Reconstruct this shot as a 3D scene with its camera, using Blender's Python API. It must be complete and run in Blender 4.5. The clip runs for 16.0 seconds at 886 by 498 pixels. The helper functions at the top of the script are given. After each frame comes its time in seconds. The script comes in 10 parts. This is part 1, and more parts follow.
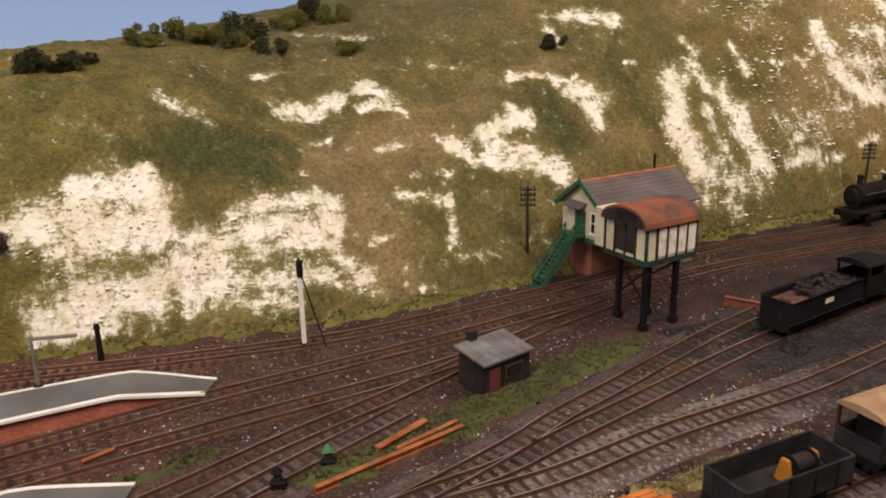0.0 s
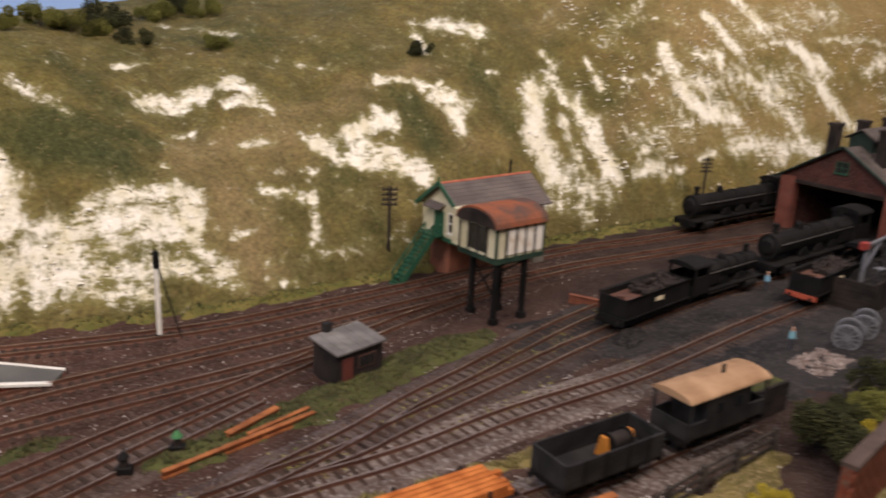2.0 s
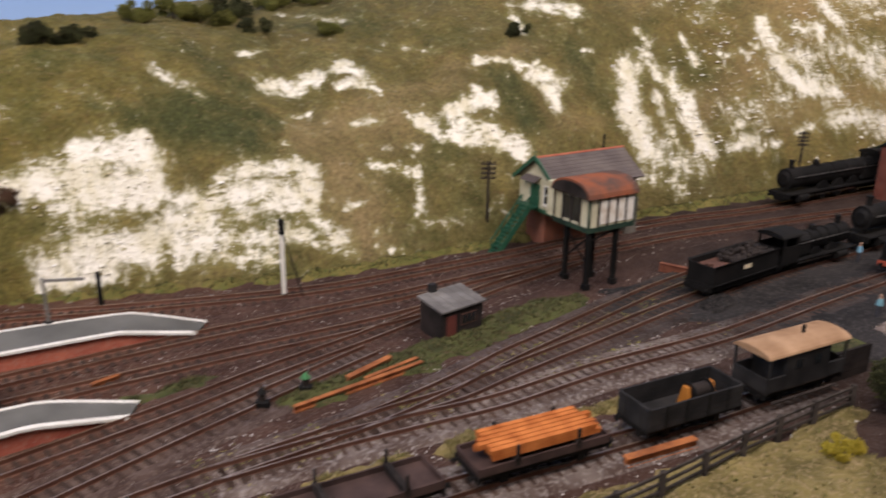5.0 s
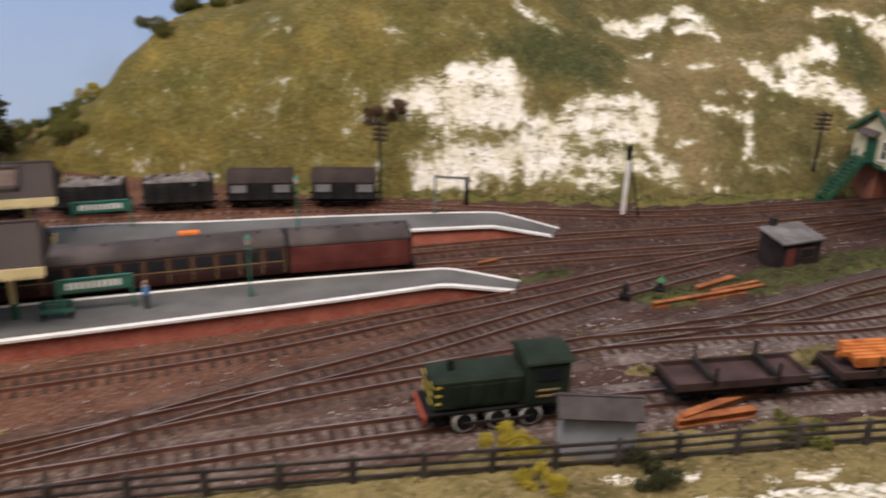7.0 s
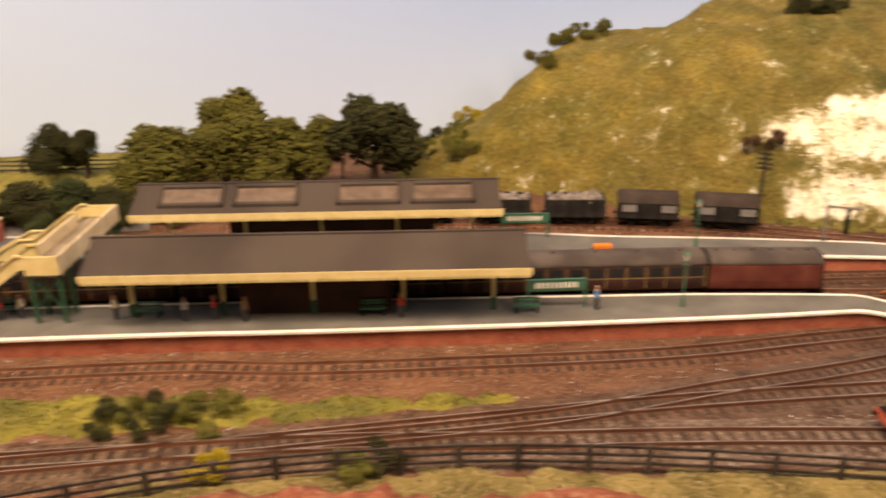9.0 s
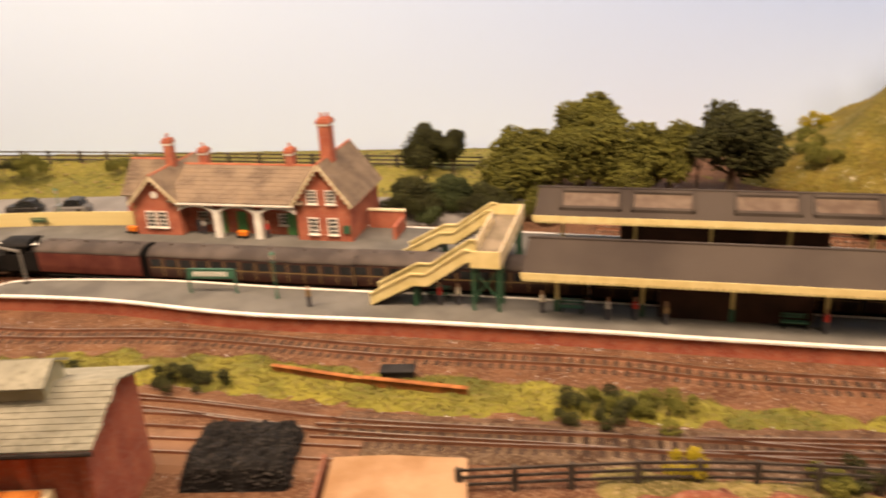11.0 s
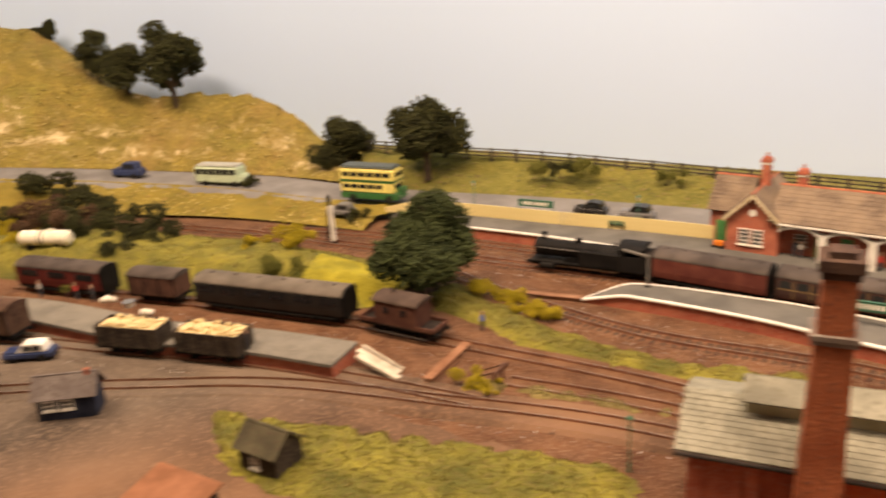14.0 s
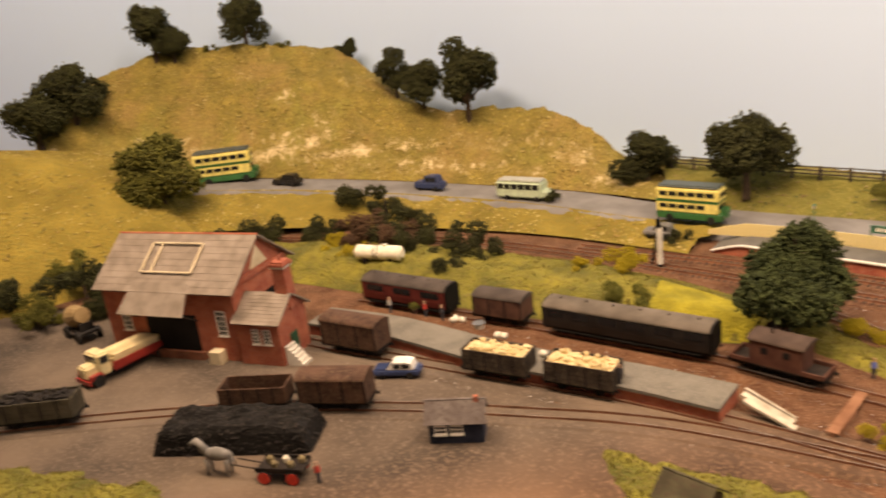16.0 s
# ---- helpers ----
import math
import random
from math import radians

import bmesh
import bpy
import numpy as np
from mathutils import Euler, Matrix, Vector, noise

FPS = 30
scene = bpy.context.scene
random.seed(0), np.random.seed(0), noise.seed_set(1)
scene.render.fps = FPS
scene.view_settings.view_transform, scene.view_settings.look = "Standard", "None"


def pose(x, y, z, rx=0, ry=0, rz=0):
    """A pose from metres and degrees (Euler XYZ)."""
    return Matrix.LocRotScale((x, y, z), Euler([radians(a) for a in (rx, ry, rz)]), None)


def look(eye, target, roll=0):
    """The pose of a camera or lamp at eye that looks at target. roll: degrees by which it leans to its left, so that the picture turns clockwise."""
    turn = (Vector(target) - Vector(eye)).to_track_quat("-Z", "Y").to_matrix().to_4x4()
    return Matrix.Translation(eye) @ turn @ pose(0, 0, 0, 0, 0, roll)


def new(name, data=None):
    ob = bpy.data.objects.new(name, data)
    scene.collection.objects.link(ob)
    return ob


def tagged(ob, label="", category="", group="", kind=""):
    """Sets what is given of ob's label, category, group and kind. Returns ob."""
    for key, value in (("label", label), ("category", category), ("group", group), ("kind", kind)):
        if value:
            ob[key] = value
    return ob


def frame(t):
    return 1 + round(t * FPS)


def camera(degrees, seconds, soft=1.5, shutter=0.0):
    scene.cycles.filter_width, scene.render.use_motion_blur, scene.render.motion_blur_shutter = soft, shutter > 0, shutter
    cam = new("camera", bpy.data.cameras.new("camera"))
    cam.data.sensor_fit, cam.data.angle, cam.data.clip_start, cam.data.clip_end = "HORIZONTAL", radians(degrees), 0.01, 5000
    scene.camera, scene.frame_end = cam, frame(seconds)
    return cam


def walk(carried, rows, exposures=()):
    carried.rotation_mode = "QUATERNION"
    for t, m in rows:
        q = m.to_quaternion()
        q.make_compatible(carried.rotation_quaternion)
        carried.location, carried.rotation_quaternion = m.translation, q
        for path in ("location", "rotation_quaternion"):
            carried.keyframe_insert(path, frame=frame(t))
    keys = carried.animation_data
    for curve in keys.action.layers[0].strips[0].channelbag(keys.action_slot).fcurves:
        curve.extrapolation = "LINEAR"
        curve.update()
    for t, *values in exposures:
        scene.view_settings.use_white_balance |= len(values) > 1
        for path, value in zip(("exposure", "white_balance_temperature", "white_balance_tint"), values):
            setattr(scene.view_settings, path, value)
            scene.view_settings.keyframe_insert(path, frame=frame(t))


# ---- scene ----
cam = camera(57.2, 16.0, soft=1.9, shutter=0.8)
PATH = [
    (0, (0.049, 0.069, 0.286), (0.055, 1.979, -0.308), -1.2),
    (0.5, (0.052, 0.065, 0.288), (0.098, 1.976, -0.303), -1.0),
    (1, (0.059, 0.063, 0.286), (0.196, 1.974, -0.288), -0.9),
    (1.5, (0.055, 0.059, 0.285), (0.276, 1.964, -0.281), 0.6),
    (2, (0.065, 0.04, 0.287), (0.368, 1.93, -0.293), 2.6),
    (2.5, (0.083, 0.02, 0.307), (0.468, 1.902, -0.249), 3.0),
    (3, (0.081, 0.018, 0.303), (0.468, 1.896, -0.267), 2.9),
    (3.2, (0.081, 0.016, 0.305), (0.444, 1.893, -0.282), 2.9),
    (5.3, (0.04, -0.035, 0.291), (0.046, 1.86, -0.35), 1.3),
    (5.5, (0.028, -0.047, 0.288), (-0.018, 1.845, -0.359), 1.8),
    (6, (0.009, -0.076, 0.291), (-0.21, 1.788, -0.4), 1.0),
    (6.5, (-0.016, -0.099, 0.282), (-0.371, 1.732, -0.44), 1.9),
    (7, (-0.042, -0.13, 0.288), (-0.519, 1.663, -0.457), 1.7),
    (7.5, (-0.079, -0.172, 0.297), (-0.673, 1.582, -0.458), 2.0),
    (8, (-0.104, -0.205, 0.3), (-0.85, 1.495, -0.444), 1.0),
    (8.5, (-0.128, -0.242, 0.319), (-1.01, 1.397, -0.412), -0.1),
    (9, (-0.164, -0.274, 0.32), (-1.156, 1.307, -0.399), -0.7),
    (9.5, (-0.202, -0.312, 0.33), (-1.293, 1.19, -0.413), -1.4),
    (11.8, (-0.339, -0.473, 0.358), (-1.864, 0.613, -0.346), -3.8),
    (12, (-0.357, -0.49, 0.357), (-1.911, 0.556, -0.345), -4.0),
    (12.5, (-0.398, -0.529, 0.367), (-2.013, 0.411, -0.344), -4.0),
    (13, (-0.432, -0.577, 0.38), (-2.113, 0.257, -0.313), -4.1),
    (13.5, (-0.452, -0.637, 0.393), (-2.183, 0.097, -0.289), -4.2),
    (14, (-0.466, -0.707, 0.393), (-2.243, -0.093, -0.289), -3.9),
    (14.5, (-0.483, -0.751, 0.408), (-2.3, -0.262, -0.269), -4.5),
    (15, (-0.506, -0.791, 0.416), (-2.351, -0.403, -0.253), -5.4),
    (15.5, (-0.526, -0.837, 0.433), (-2.397, -0.583, -0.226), -6.2),
    (16, (-0.538, -0.873, 0.439), (-2.424, -0.731, -0.209), -7.1),
]
EXPOSURES = [(0.0, -0.08, 6700, 22), (3.0, -0.02, 6150, 22), (7.0, 0.02, 6000, 20), (7.5, 0.24, 6700, 20), (8.0, 0.38, 7500, 22), (9.5, 0.6, 9800, 29), (12.0, 0.74, 9300, 26), (12.5, 0.69, 9300, 26), (14.0, 0.58, 9300, 27), (16.0, 0.52, 9500, 27)]
walk(cam, [(t, look(eye, target, roll)) for t, eye, target, roll in PATH], EXPOSURES)

# ---- light ----
world = bpy.data.worlds.new("room_world")
scene.world = world
world.use_nodes = True
world.node_tree.nodes["Background"].inputs[0].default_value = (1.0, 0.93, 0.84, 1)
world.node_tree.nodes["Background"].inputs[1].default_value = 0.08


def area_lamp(name, place, target, sx, sy, watts, colour):
    data = bpy.data.lights.new(name, "AREA")
    data.shape, data.size, data.size_y, data.energy, data.color = "RECTANGLE", sx, sy, watts, colour
    ob = new(name, data)
    ob.matrix_world = look(place, target)
    return ob


WARM = (1.0, 0.9, 0.76)
# Unseen lamp added to brighten the hill's dark far east end.
area_lamp("ceiling_strip_light_far_east", (1.1, 0.5, 1.3), (1.1, 1.6, 0.5), 1.2, 0.18, 22.0, WARM)
area_lamp("ceiling_strip_light_east", (0.1, -0.2, 1.25), (0.15, 0.85, 0.1), 1.3, 0.18, 11.0, WARM)
area_lamp("ceiling_strip_light_middle", (-0.7, -0.35, 1.45), (-0.85, 0.1, 0.0), 1.3, 0.18, 18.5, WARM)
area_lamp("ceiling_strip_light_west", (-1.5, -1.3, 1.45), (-1.85, -0.95, 0.0), 1.3, 0.18, 20.0, WARM)

# ---- materials ----


def mat(name, a, b, scale=60.0, rough=0.8, bump=0.3, metal=0.0, c=None, fine=500.0, spread=0.0, dist=0.001, lo=0.35, hi=0.65, clo=0.5, chi=0.72):
    """Two colours mixed by a coarse noise, c by a fine one; spread varies each object's value."""
    m = bpy.data.materials.new(name)
    m.use_nodes = True
    nt = m.node_tree
    bs = nt.nodes["Principled BSDF"]
    tc = nt.nodes.new("ShaderNodeTexCoord")

    def noise_tex(s, detail):
        n = nt.nodes.new("ShaderNodeTexNoise")
        n.inputs["Scale"].default_value, n.inputs["Detail"].default_value = s, detail
        nt.links.new(tc.outputs["Object"], n.inputs["Vector"])
        return n

    def mix(fac, x, y):
        k = nt.nodes.new("ShaderNodeMix")
        k.data_type = "RGBA"
        nt.links.new(fac, k.inputs["Factor"])
        for value, slot in ((x, k.inputs[6]), (y, k.inputs[7])):
            if isinstance(value, tuple):
                slot.default_value = (*value, 1)
            else:
                nt.links.new(value, slot)
        return k.outputs[2]

    def ramp(fac, p, q):
        r = nt.nodes.new("ShaderNodeMapRange")
        r.inputs[1].default_value, r.inputs[2].default_value = p, q
        nt.links.new(fac, r.inputs[0])
        return r.outputs[0]

    big, small = noise_tex(scale, 4.0), noise_tex(fine, 3.0)
    colour = mix(ramp(big.outputs[0], lo, hi), a, b)
    if c is not None:
        colour = mix(ramp(small.outputs[0], clo, chi), colour, c)
    if spread:
        info, hsv = nt.nodes.new("ShaderNodeObjectInfo"), nt.nodes.new("ShaderNodeHueSaturation")
        value = nt.nodes.new("ShaderNodeMapRange")
        value.inputs[3].default_value, value.inputs[4].default_value = 1 - spread, 1 + spread
        nt.links.new(info.outputs["Random"], value.inputs[0])
        nt.links.new(value.outputs[0], hsv.inputs["Value"])
        nt.links.new(colour, hsv.inputs["Color"])
        colour = hsv.outputs[0]
    nt.links.new(colour, bs.inputs["Base Color"])
    bs.inputs["Roughness"].default_value, bs.inputs["Metallic"].default_value = rough, metal
    if rough > 0.55:
        bs.inputs["Specular IOR Level"].default_value = 0.22
    if bump:
        b_ = nt.nodes.new("ShaderNodeBump")
        b_.inputs["Strength"].default_value, b_.inputs["Distance"].default_value = bump, dist
        nt.links.new(small.outputs[0], b_.inputs["Height"])
        nt.links.new(b_.outputs[0], bs.inputs["Normal"])
    return m


def plain(name, colour, rough=0.6, metal=0.0):
    return mat(name, tuple(v * 0.85 for v in colour), tuple(min(1, v * 1.12) for v in colour), 120.0, rough, 0.08, metal, fine=900.0)


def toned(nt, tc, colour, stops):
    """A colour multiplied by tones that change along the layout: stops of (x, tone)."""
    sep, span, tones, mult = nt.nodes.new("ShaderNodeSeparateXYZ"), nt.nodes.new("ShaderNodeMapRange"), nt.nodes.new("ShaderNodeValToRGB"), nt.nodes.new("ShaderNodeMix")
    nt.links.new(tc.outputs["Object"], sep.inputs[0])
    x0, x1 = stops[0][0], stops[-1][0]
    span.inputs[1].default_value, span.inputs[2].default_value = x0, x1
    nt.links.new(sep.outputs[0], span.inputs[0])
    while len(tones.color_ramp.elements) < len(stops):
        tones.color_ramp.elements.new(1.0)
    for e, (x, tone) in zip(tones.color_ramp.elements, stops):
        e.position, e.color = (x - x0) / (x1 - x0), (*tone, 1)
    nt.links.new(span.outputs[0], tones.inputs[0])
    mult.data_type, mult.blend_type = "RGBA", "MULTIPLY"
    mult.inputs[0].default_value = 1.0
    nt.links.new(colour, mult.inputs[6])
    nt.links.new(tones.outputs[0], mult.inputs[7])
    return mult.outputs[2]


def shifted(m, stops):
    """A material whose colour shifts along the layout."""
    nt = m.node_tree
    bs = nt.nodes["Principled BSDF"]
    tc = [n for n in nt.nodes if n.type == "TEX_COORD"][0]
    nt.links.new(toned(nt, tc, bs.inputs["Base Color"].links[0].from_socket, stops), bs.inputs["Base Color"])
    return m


def with_mask(name, grass, chalk, attribute, tone="", along=None):
    """The hill: grass colours, with bare chalk where the mesh's own mask says so, its edge broken by noise."""
    m = mat(name, grass[0], grass[1], 26.0, 0.95, 0.8, c=grass[2], fine=170.0, dist=0.004, lo=0.28, hi=0.72)
    nt = m.node_tree
    bs = nt.nodes["Principled BSDF"]
    tc = [n for n in nt.nodes if n.type == "TEX_COORD"][0]
    was = bs.inputs["Base Color"].links[0].from_socket

    def tex(s, detail, rough):
        n = nt.nodes.new("ShaderNodeTexNoise")
        n.inputs["Scale"].default_value, n.inputs["Detail"].default_value, n.inputs["Roughness"].default_value = s, detail, rough
        nt.links.new(tc.outputs["Object"], n.inputs["Vector"])
        return n.outputs[0]

    def math_node(op, x, y, z=None):
        n = nt.nodes.new("ShaderNodeMath")
        n.operation = op
        for value, slot in ((x, n.inputs[0]), (y, n.inputs[1]), (z, n.inputs[2])):
            if value is None:
                continue
            if isinstance(value, float):
                slot.default_value = value
            else:
                nt.links.new(value, slot)
        return n.outputs[0]

    def mixed(fac, x, y):
        k = nt.nodes.new("ShaderNodeMix")
        k.data_type = "RGBA"
        nt.links.new(fac, k.inputs["Factor"])
        for value, slot in ((x, k.inputs[6]), (y, k.inputs[7])):
            if isinstance(value, tuple):
                slot.default_value = (*value, 1)
            else:
                nt.links.new(value, slot)
        return k.outputs[2]

    olive = math_node("MULTIPLY_ADD", tex(16.0, 6.0, 0.65), 2.6, -0.95)
    olive_clamp = nt.nodes.new("ShaderNodeClamp")
    nt.links.new(olive, olive_clamp.inputs[0])
    base = mixed(olive_clamp.outputs[0], was, grass[3])
    if tone:
        hue = nt.nodes.new("ShaderNodeAttribute")
        hue.attribute_name = tone
        ragged = math_node("MULTIPLY_ADD", tex(45.0, 5.0, 0.65), 0.9, -0.45)
        ragged = math_node("ADD", ragged, math_node("MULTIPLY_ADD", tex(7.5, 4.0, 0.6), 1.8, -0.9))
        leafy = math_node("MULTIPLY", math_node("ADD", hue.outputs["Fac"], ragged), 0.9)
        dry = math_node("MULTIPLY", math_node("SUBTRACT", ragged, hue.outputs["Fac"]), 0.8)
        for v in (leafy, dry):
            v.node.use_clamp = True
        base = mixed(leafy, base, (0.05, 0.056, 0.02))
        base = mixed(dry, base, (0.225, 0.168, 0.08))
    else:
        for k, colour in enumerate(grass[4:]):
            drift = math_node("MULTIPLY_ADD", tex(5.5 + 2.3 * k, 5.0, 0.65), 5.0, -2.45)
            drift.node.use_clamp = True
            base = mixed(drift, base, colour)
    if along:
        base = toned(nt, tc, base, along)
    grain = nt.nodes.new("ShaderNodeHueSaturation")
    nt.links.new(math_node("MAXIMUM", math_node("MULTIPLY_ADD", tex(230.0, 5.0, 0.8), 2.8, -0.42), 0.3), grain.inputs["Value"])
    nt.links.new(base, grain.inputs["Color"])
    base = grain.outputs[0]
    attr = nt.nodes.new("ShaderNodeAttribute")
    attr.attribute_name = attribute
    down = nt.nodes.new("ShaderNodeMapping")
    down.inputs["Rotation"].default_value = (0.0, 0.35, 0.0)
    down.inputs["Scale"].default_value = (1.0, 1.0, 0.5)
    nt.links.new(tc.outputs["Object"], down.inputs["Vector"])

    def streak(s, detail, rough):
        n = nt.nodes.new("ShaderNodeTexNoise")
        n.inputs["Scale"].default_value, n.inputs["Detail"].default_value, n.inputs["Roughness"].default_value = s, detail, rough
        nt.links.new(down.outputs[0], n.inputs["Vector"])
        return n.outputs[0]

    edge = math_node("MULTIPLY_ADD", streak(62.0, 6.0, 0.75), 2.1, -1.05)
    edge = math_node("ADD", edge, math_node("MULTIPLY_ADD", tex(24.0, 3.0, 0.6), 0.8, -0.4))
    edge = math_node("ADD", edge, math_node("MULTIPLY_ADD", tex(210.0, 6.0, 0.9), 1.5, -0.75))
    fleck = math_node("MULTIPLY_ADD", streak(95.0, 5.0, 0.7), 9.0, -5.45)
    patchy = math_node("MULTIPLY_ADD", tex(11.0, 3.0, 0.6), 8.0, -3.9)
    for v in (fleck, patchy):
        v.node.use_clamp = True
    fac = math_node("ADD", attr.outputs["Fac"], edge)
    fac = math_node("MULTIPLY_ADD", fac, 2.6, -0.75)
    fac = math_node("MAXIMUM", fac, math_node("MULTIPLY", math_node("MULTIPLY", fleck, patchy), 0.75))
    level = nt.nodes.new("ShaderNodeMapping")
    level.inputs["Scale"].default_value = (0.3, 0.3, 1.0)
    nt.links.new(tc.outputs["Object"], level.inputs["Vector"])
    moss = nt.nodes.new("ShaderNodeTexNoise")
    moss.inputs["Scale"].default_value, moss.inputs["Detail"].default_value, moss.inputs["Roughness"].default_value = 230.0, 5.0, 0.7
    nt.links.new(level.outputs[0], moss.inputs["Vector"])
    moss_line = math_node("MULTIPLY_ADD", moss.outputs[0], 5.0, -2.2)
    moss_area = math_node("MULTIPLY_ADD", tex(13.0, 3.0, 0.6), 6.0, -2.35)
    for v in (moss_line, moss_area):
        v.node.use_clamp = True
    fac = math_node("SUBTRACT", fac, math_node("MULTIPLY", math_node("MULTIPLY", moss_line, moss_area), 1.0))
    clamp = nt.nodes.new("ShaderNodeClamp")
    nt.links.new(fac, clamp.inputs[0])
    fringe = math_node("MULTIPLY", math_node("MULTIPLY_ADD", edge, 0.7, attr.outputs["Fac"]), 1.1)
    fringe.node.use_clamp = True
    base = mixed(fringe, base, chalk[2])
    stain = math_node("MULTIPLY_ADD", streak(38.0, 5.0, 0.65), 3.4, -1.5)
    stain_clamp = nt.nodes.new("ShaderNodeClamp")
    nt.links.new(stain, stain_clamp.inputs[0])
    chalk_colour = mixed(stain_clamp.outputs[0], chalk[0], chalk[1])
    nt.links.new(mixed(clamp.outputs[0], base, chalk_colour), bs.inputs["Base Color"])
    return m


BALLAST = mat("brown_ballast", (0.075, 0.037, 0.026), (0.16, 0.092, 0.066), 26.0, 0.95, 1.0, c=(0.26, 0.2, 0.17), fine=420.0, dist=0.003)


# Browner west, cinder-grey east; the dim eastern light is darkened into it too.
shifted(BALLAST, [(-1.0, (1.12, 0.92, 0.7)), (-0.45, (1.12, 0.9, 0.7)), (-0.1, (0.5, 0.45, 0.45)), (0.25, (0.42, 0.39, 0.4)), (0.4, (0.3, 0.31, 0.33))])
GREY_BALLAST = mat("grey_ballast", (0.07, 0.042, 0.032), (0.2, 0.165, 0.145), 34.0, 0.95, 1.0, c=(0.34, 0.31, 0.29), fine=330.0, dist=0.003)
# The same for the siding and depot ballasts: eastern gloom in the tones.
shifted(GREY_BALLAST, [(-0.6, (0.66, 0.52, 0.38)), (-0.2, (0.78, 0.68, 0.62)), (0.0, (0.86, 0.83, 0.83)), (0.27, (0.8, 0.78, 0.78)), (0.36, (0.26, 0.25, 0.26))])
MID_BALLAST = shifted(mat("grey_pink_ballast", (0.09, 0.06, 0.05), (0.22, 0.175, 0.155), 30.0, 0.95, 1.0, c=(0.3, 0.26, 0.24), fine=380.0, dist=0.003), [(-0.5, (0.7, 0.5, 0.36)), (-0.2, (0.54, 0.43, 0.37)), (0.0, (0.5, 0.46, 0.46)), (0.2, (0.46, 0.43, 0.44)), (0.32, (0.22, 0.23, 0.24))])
YARD = mat("yard_dirt", (0.052, 0.043, 0.037), (0.165, 0.128, 0.1), 6.0, 0.95, 0.5, c=(0.17, 0.135, 0.108), fine=260.0)
shifted(YARD, [(-1.4, (1.0, 1.0, 1.0)), (-1.22, (1.05, 1.0, 0.95)), (-1.1, (1.3, 0.95, 0.75)), (-0.8, (1.3, 0.9, 0.7))])
ASH = mat("ash_ground", (0.011, 0.01, 0.0105), (0.027, 0.024, 0.024), 16.0, 0.95, 0.6, c=(0.055, 0.05, 0.048), fine=300.0)
GRASS = mat("rough_grass", (0.1, 0.082, 0.028), (0.24, 0.19, 0.07), 30.0, 0.95, 1.0, c=(0.32, 0.24, 0.13), fine=300.0, dist=0.004)
DARK_GRASS = mat("green_grass", (0.04, 0.045, 0.018), (0.09, 0.1, 0.03), 40.0, 0.95, 1.0, c=(0.11, 0.085, 0.045), fine=300.0, dist=0.004)
ROAD = mat("tarmac", (0.17, 0.165, 0.16), (0.24, 0.235, 0.23), 20.0, 0.9, 0.3, fine=500.0)
RAIL = mat("rusty_rail", (0.1, 0.042, 0.027), (0.17, 0.08, 0.052), 40.0, 0.5, 0.1, metal=0.25)
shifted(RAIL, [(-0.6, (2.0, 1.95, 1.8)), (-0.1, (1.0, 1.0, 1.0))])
RAILHEAD = mat("worn_rail_head", (0.2, 0.13, 0.09), (0.4, 0.3, 0.22), 25.0, 0.28, 0.05, metal=0.6)
SLEEPER = mat("creosoted_sleeper", (0.036, 0.022, 0.0165), (0.085, 0.052, 0.038), 90.0, 0.9, 0.4, spread=0.3)
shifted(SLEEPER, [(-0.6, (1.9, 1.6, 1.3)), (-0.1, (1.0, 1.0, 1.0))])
BRICK = mat("red_brick", (0.33, 0.085, 0.055), (0.48, 0.15, 0.09), 60.0, 0.85, 0.4, c=(0.4, 0.2, 0.15), fine=480.0)
SOOT_BRICK = mat("sooty_brick", (0.16, 0.06, 0.04), (0.32, 0.12, 0.07), 35.0, 0.85, 0.4, c=(0.22, 0.13, 0.1), fine=480.0)
PLATFORM = mat("platform_asphalt", (0.098, 0.097, 0.09), (0.148, 0.145, 0.134), 25.0, 0.9, 0.3, fine=500.0)
WHITE = mat("white_edge_paint", (0.68, 0.66, 0.6), (0.82, 0.8, 0.74), 60.0, 0.7, 0.15)
CREAM = mat("cream_paint", (0.66, 0.54, 0.25), (0.79, 0.67, 0.35), 60.0, 0.6, 0.1)
GREEN = plain("dark_green_paint", (0.02, 0.09, 0.05), 0.5)
SLATE = mat("grey_slate", (0.2, 0.165, 0.135), (0.3, 0.255, 0.215), 50.0, 0.8, 0.3, fine=350.0)
BLACK = mat("weathered_black", (0.003, 0.0028, 0.0028), (0.01, 0.009, 0.0086), 40.0, 0.72, 0.15, fine=400.0)
DARK_WOOD = mat("tarred_wood", (0.014, 0.011, 0.01), (0.038, 0.029, 0.025), 60.0, 0.8, 0.3)
MAROON = mat("maroon_coach", (0.03, 0.011, 0.009), (0.058, 0.02, 0.015), 50.0, 0.5, 0.1)
BROWN = mat("brown_wagon", (0.07, 0.035, 0.027), (0.15, 0.075, 0.055), 50.0, 0.75, 0.2)
GREY_WAGON = mat("grey_wagon", (0.012, 0.0115, 0.012), (0.032, 0.03, 0.0295), 50.0, 0.75, 0.2)
ROOF_GREY = mat("dirty_grey_roof", (0.05, 0.04, 0.036), (0.1, 0.082, 0.072), 30.0, 0.8, 0.15)
STEEL = mat("wheel_steel", (0.3, 0.28, 0.26), (0.5, 0.48, 0.45), 60.0, 0.35, 0.05, metal=0.9)
RUST = mat("orange_rust", (0.36, 0.1, 0.02), (0.6, 0.2, 0.05), 70.0, 0.85, 0.3)
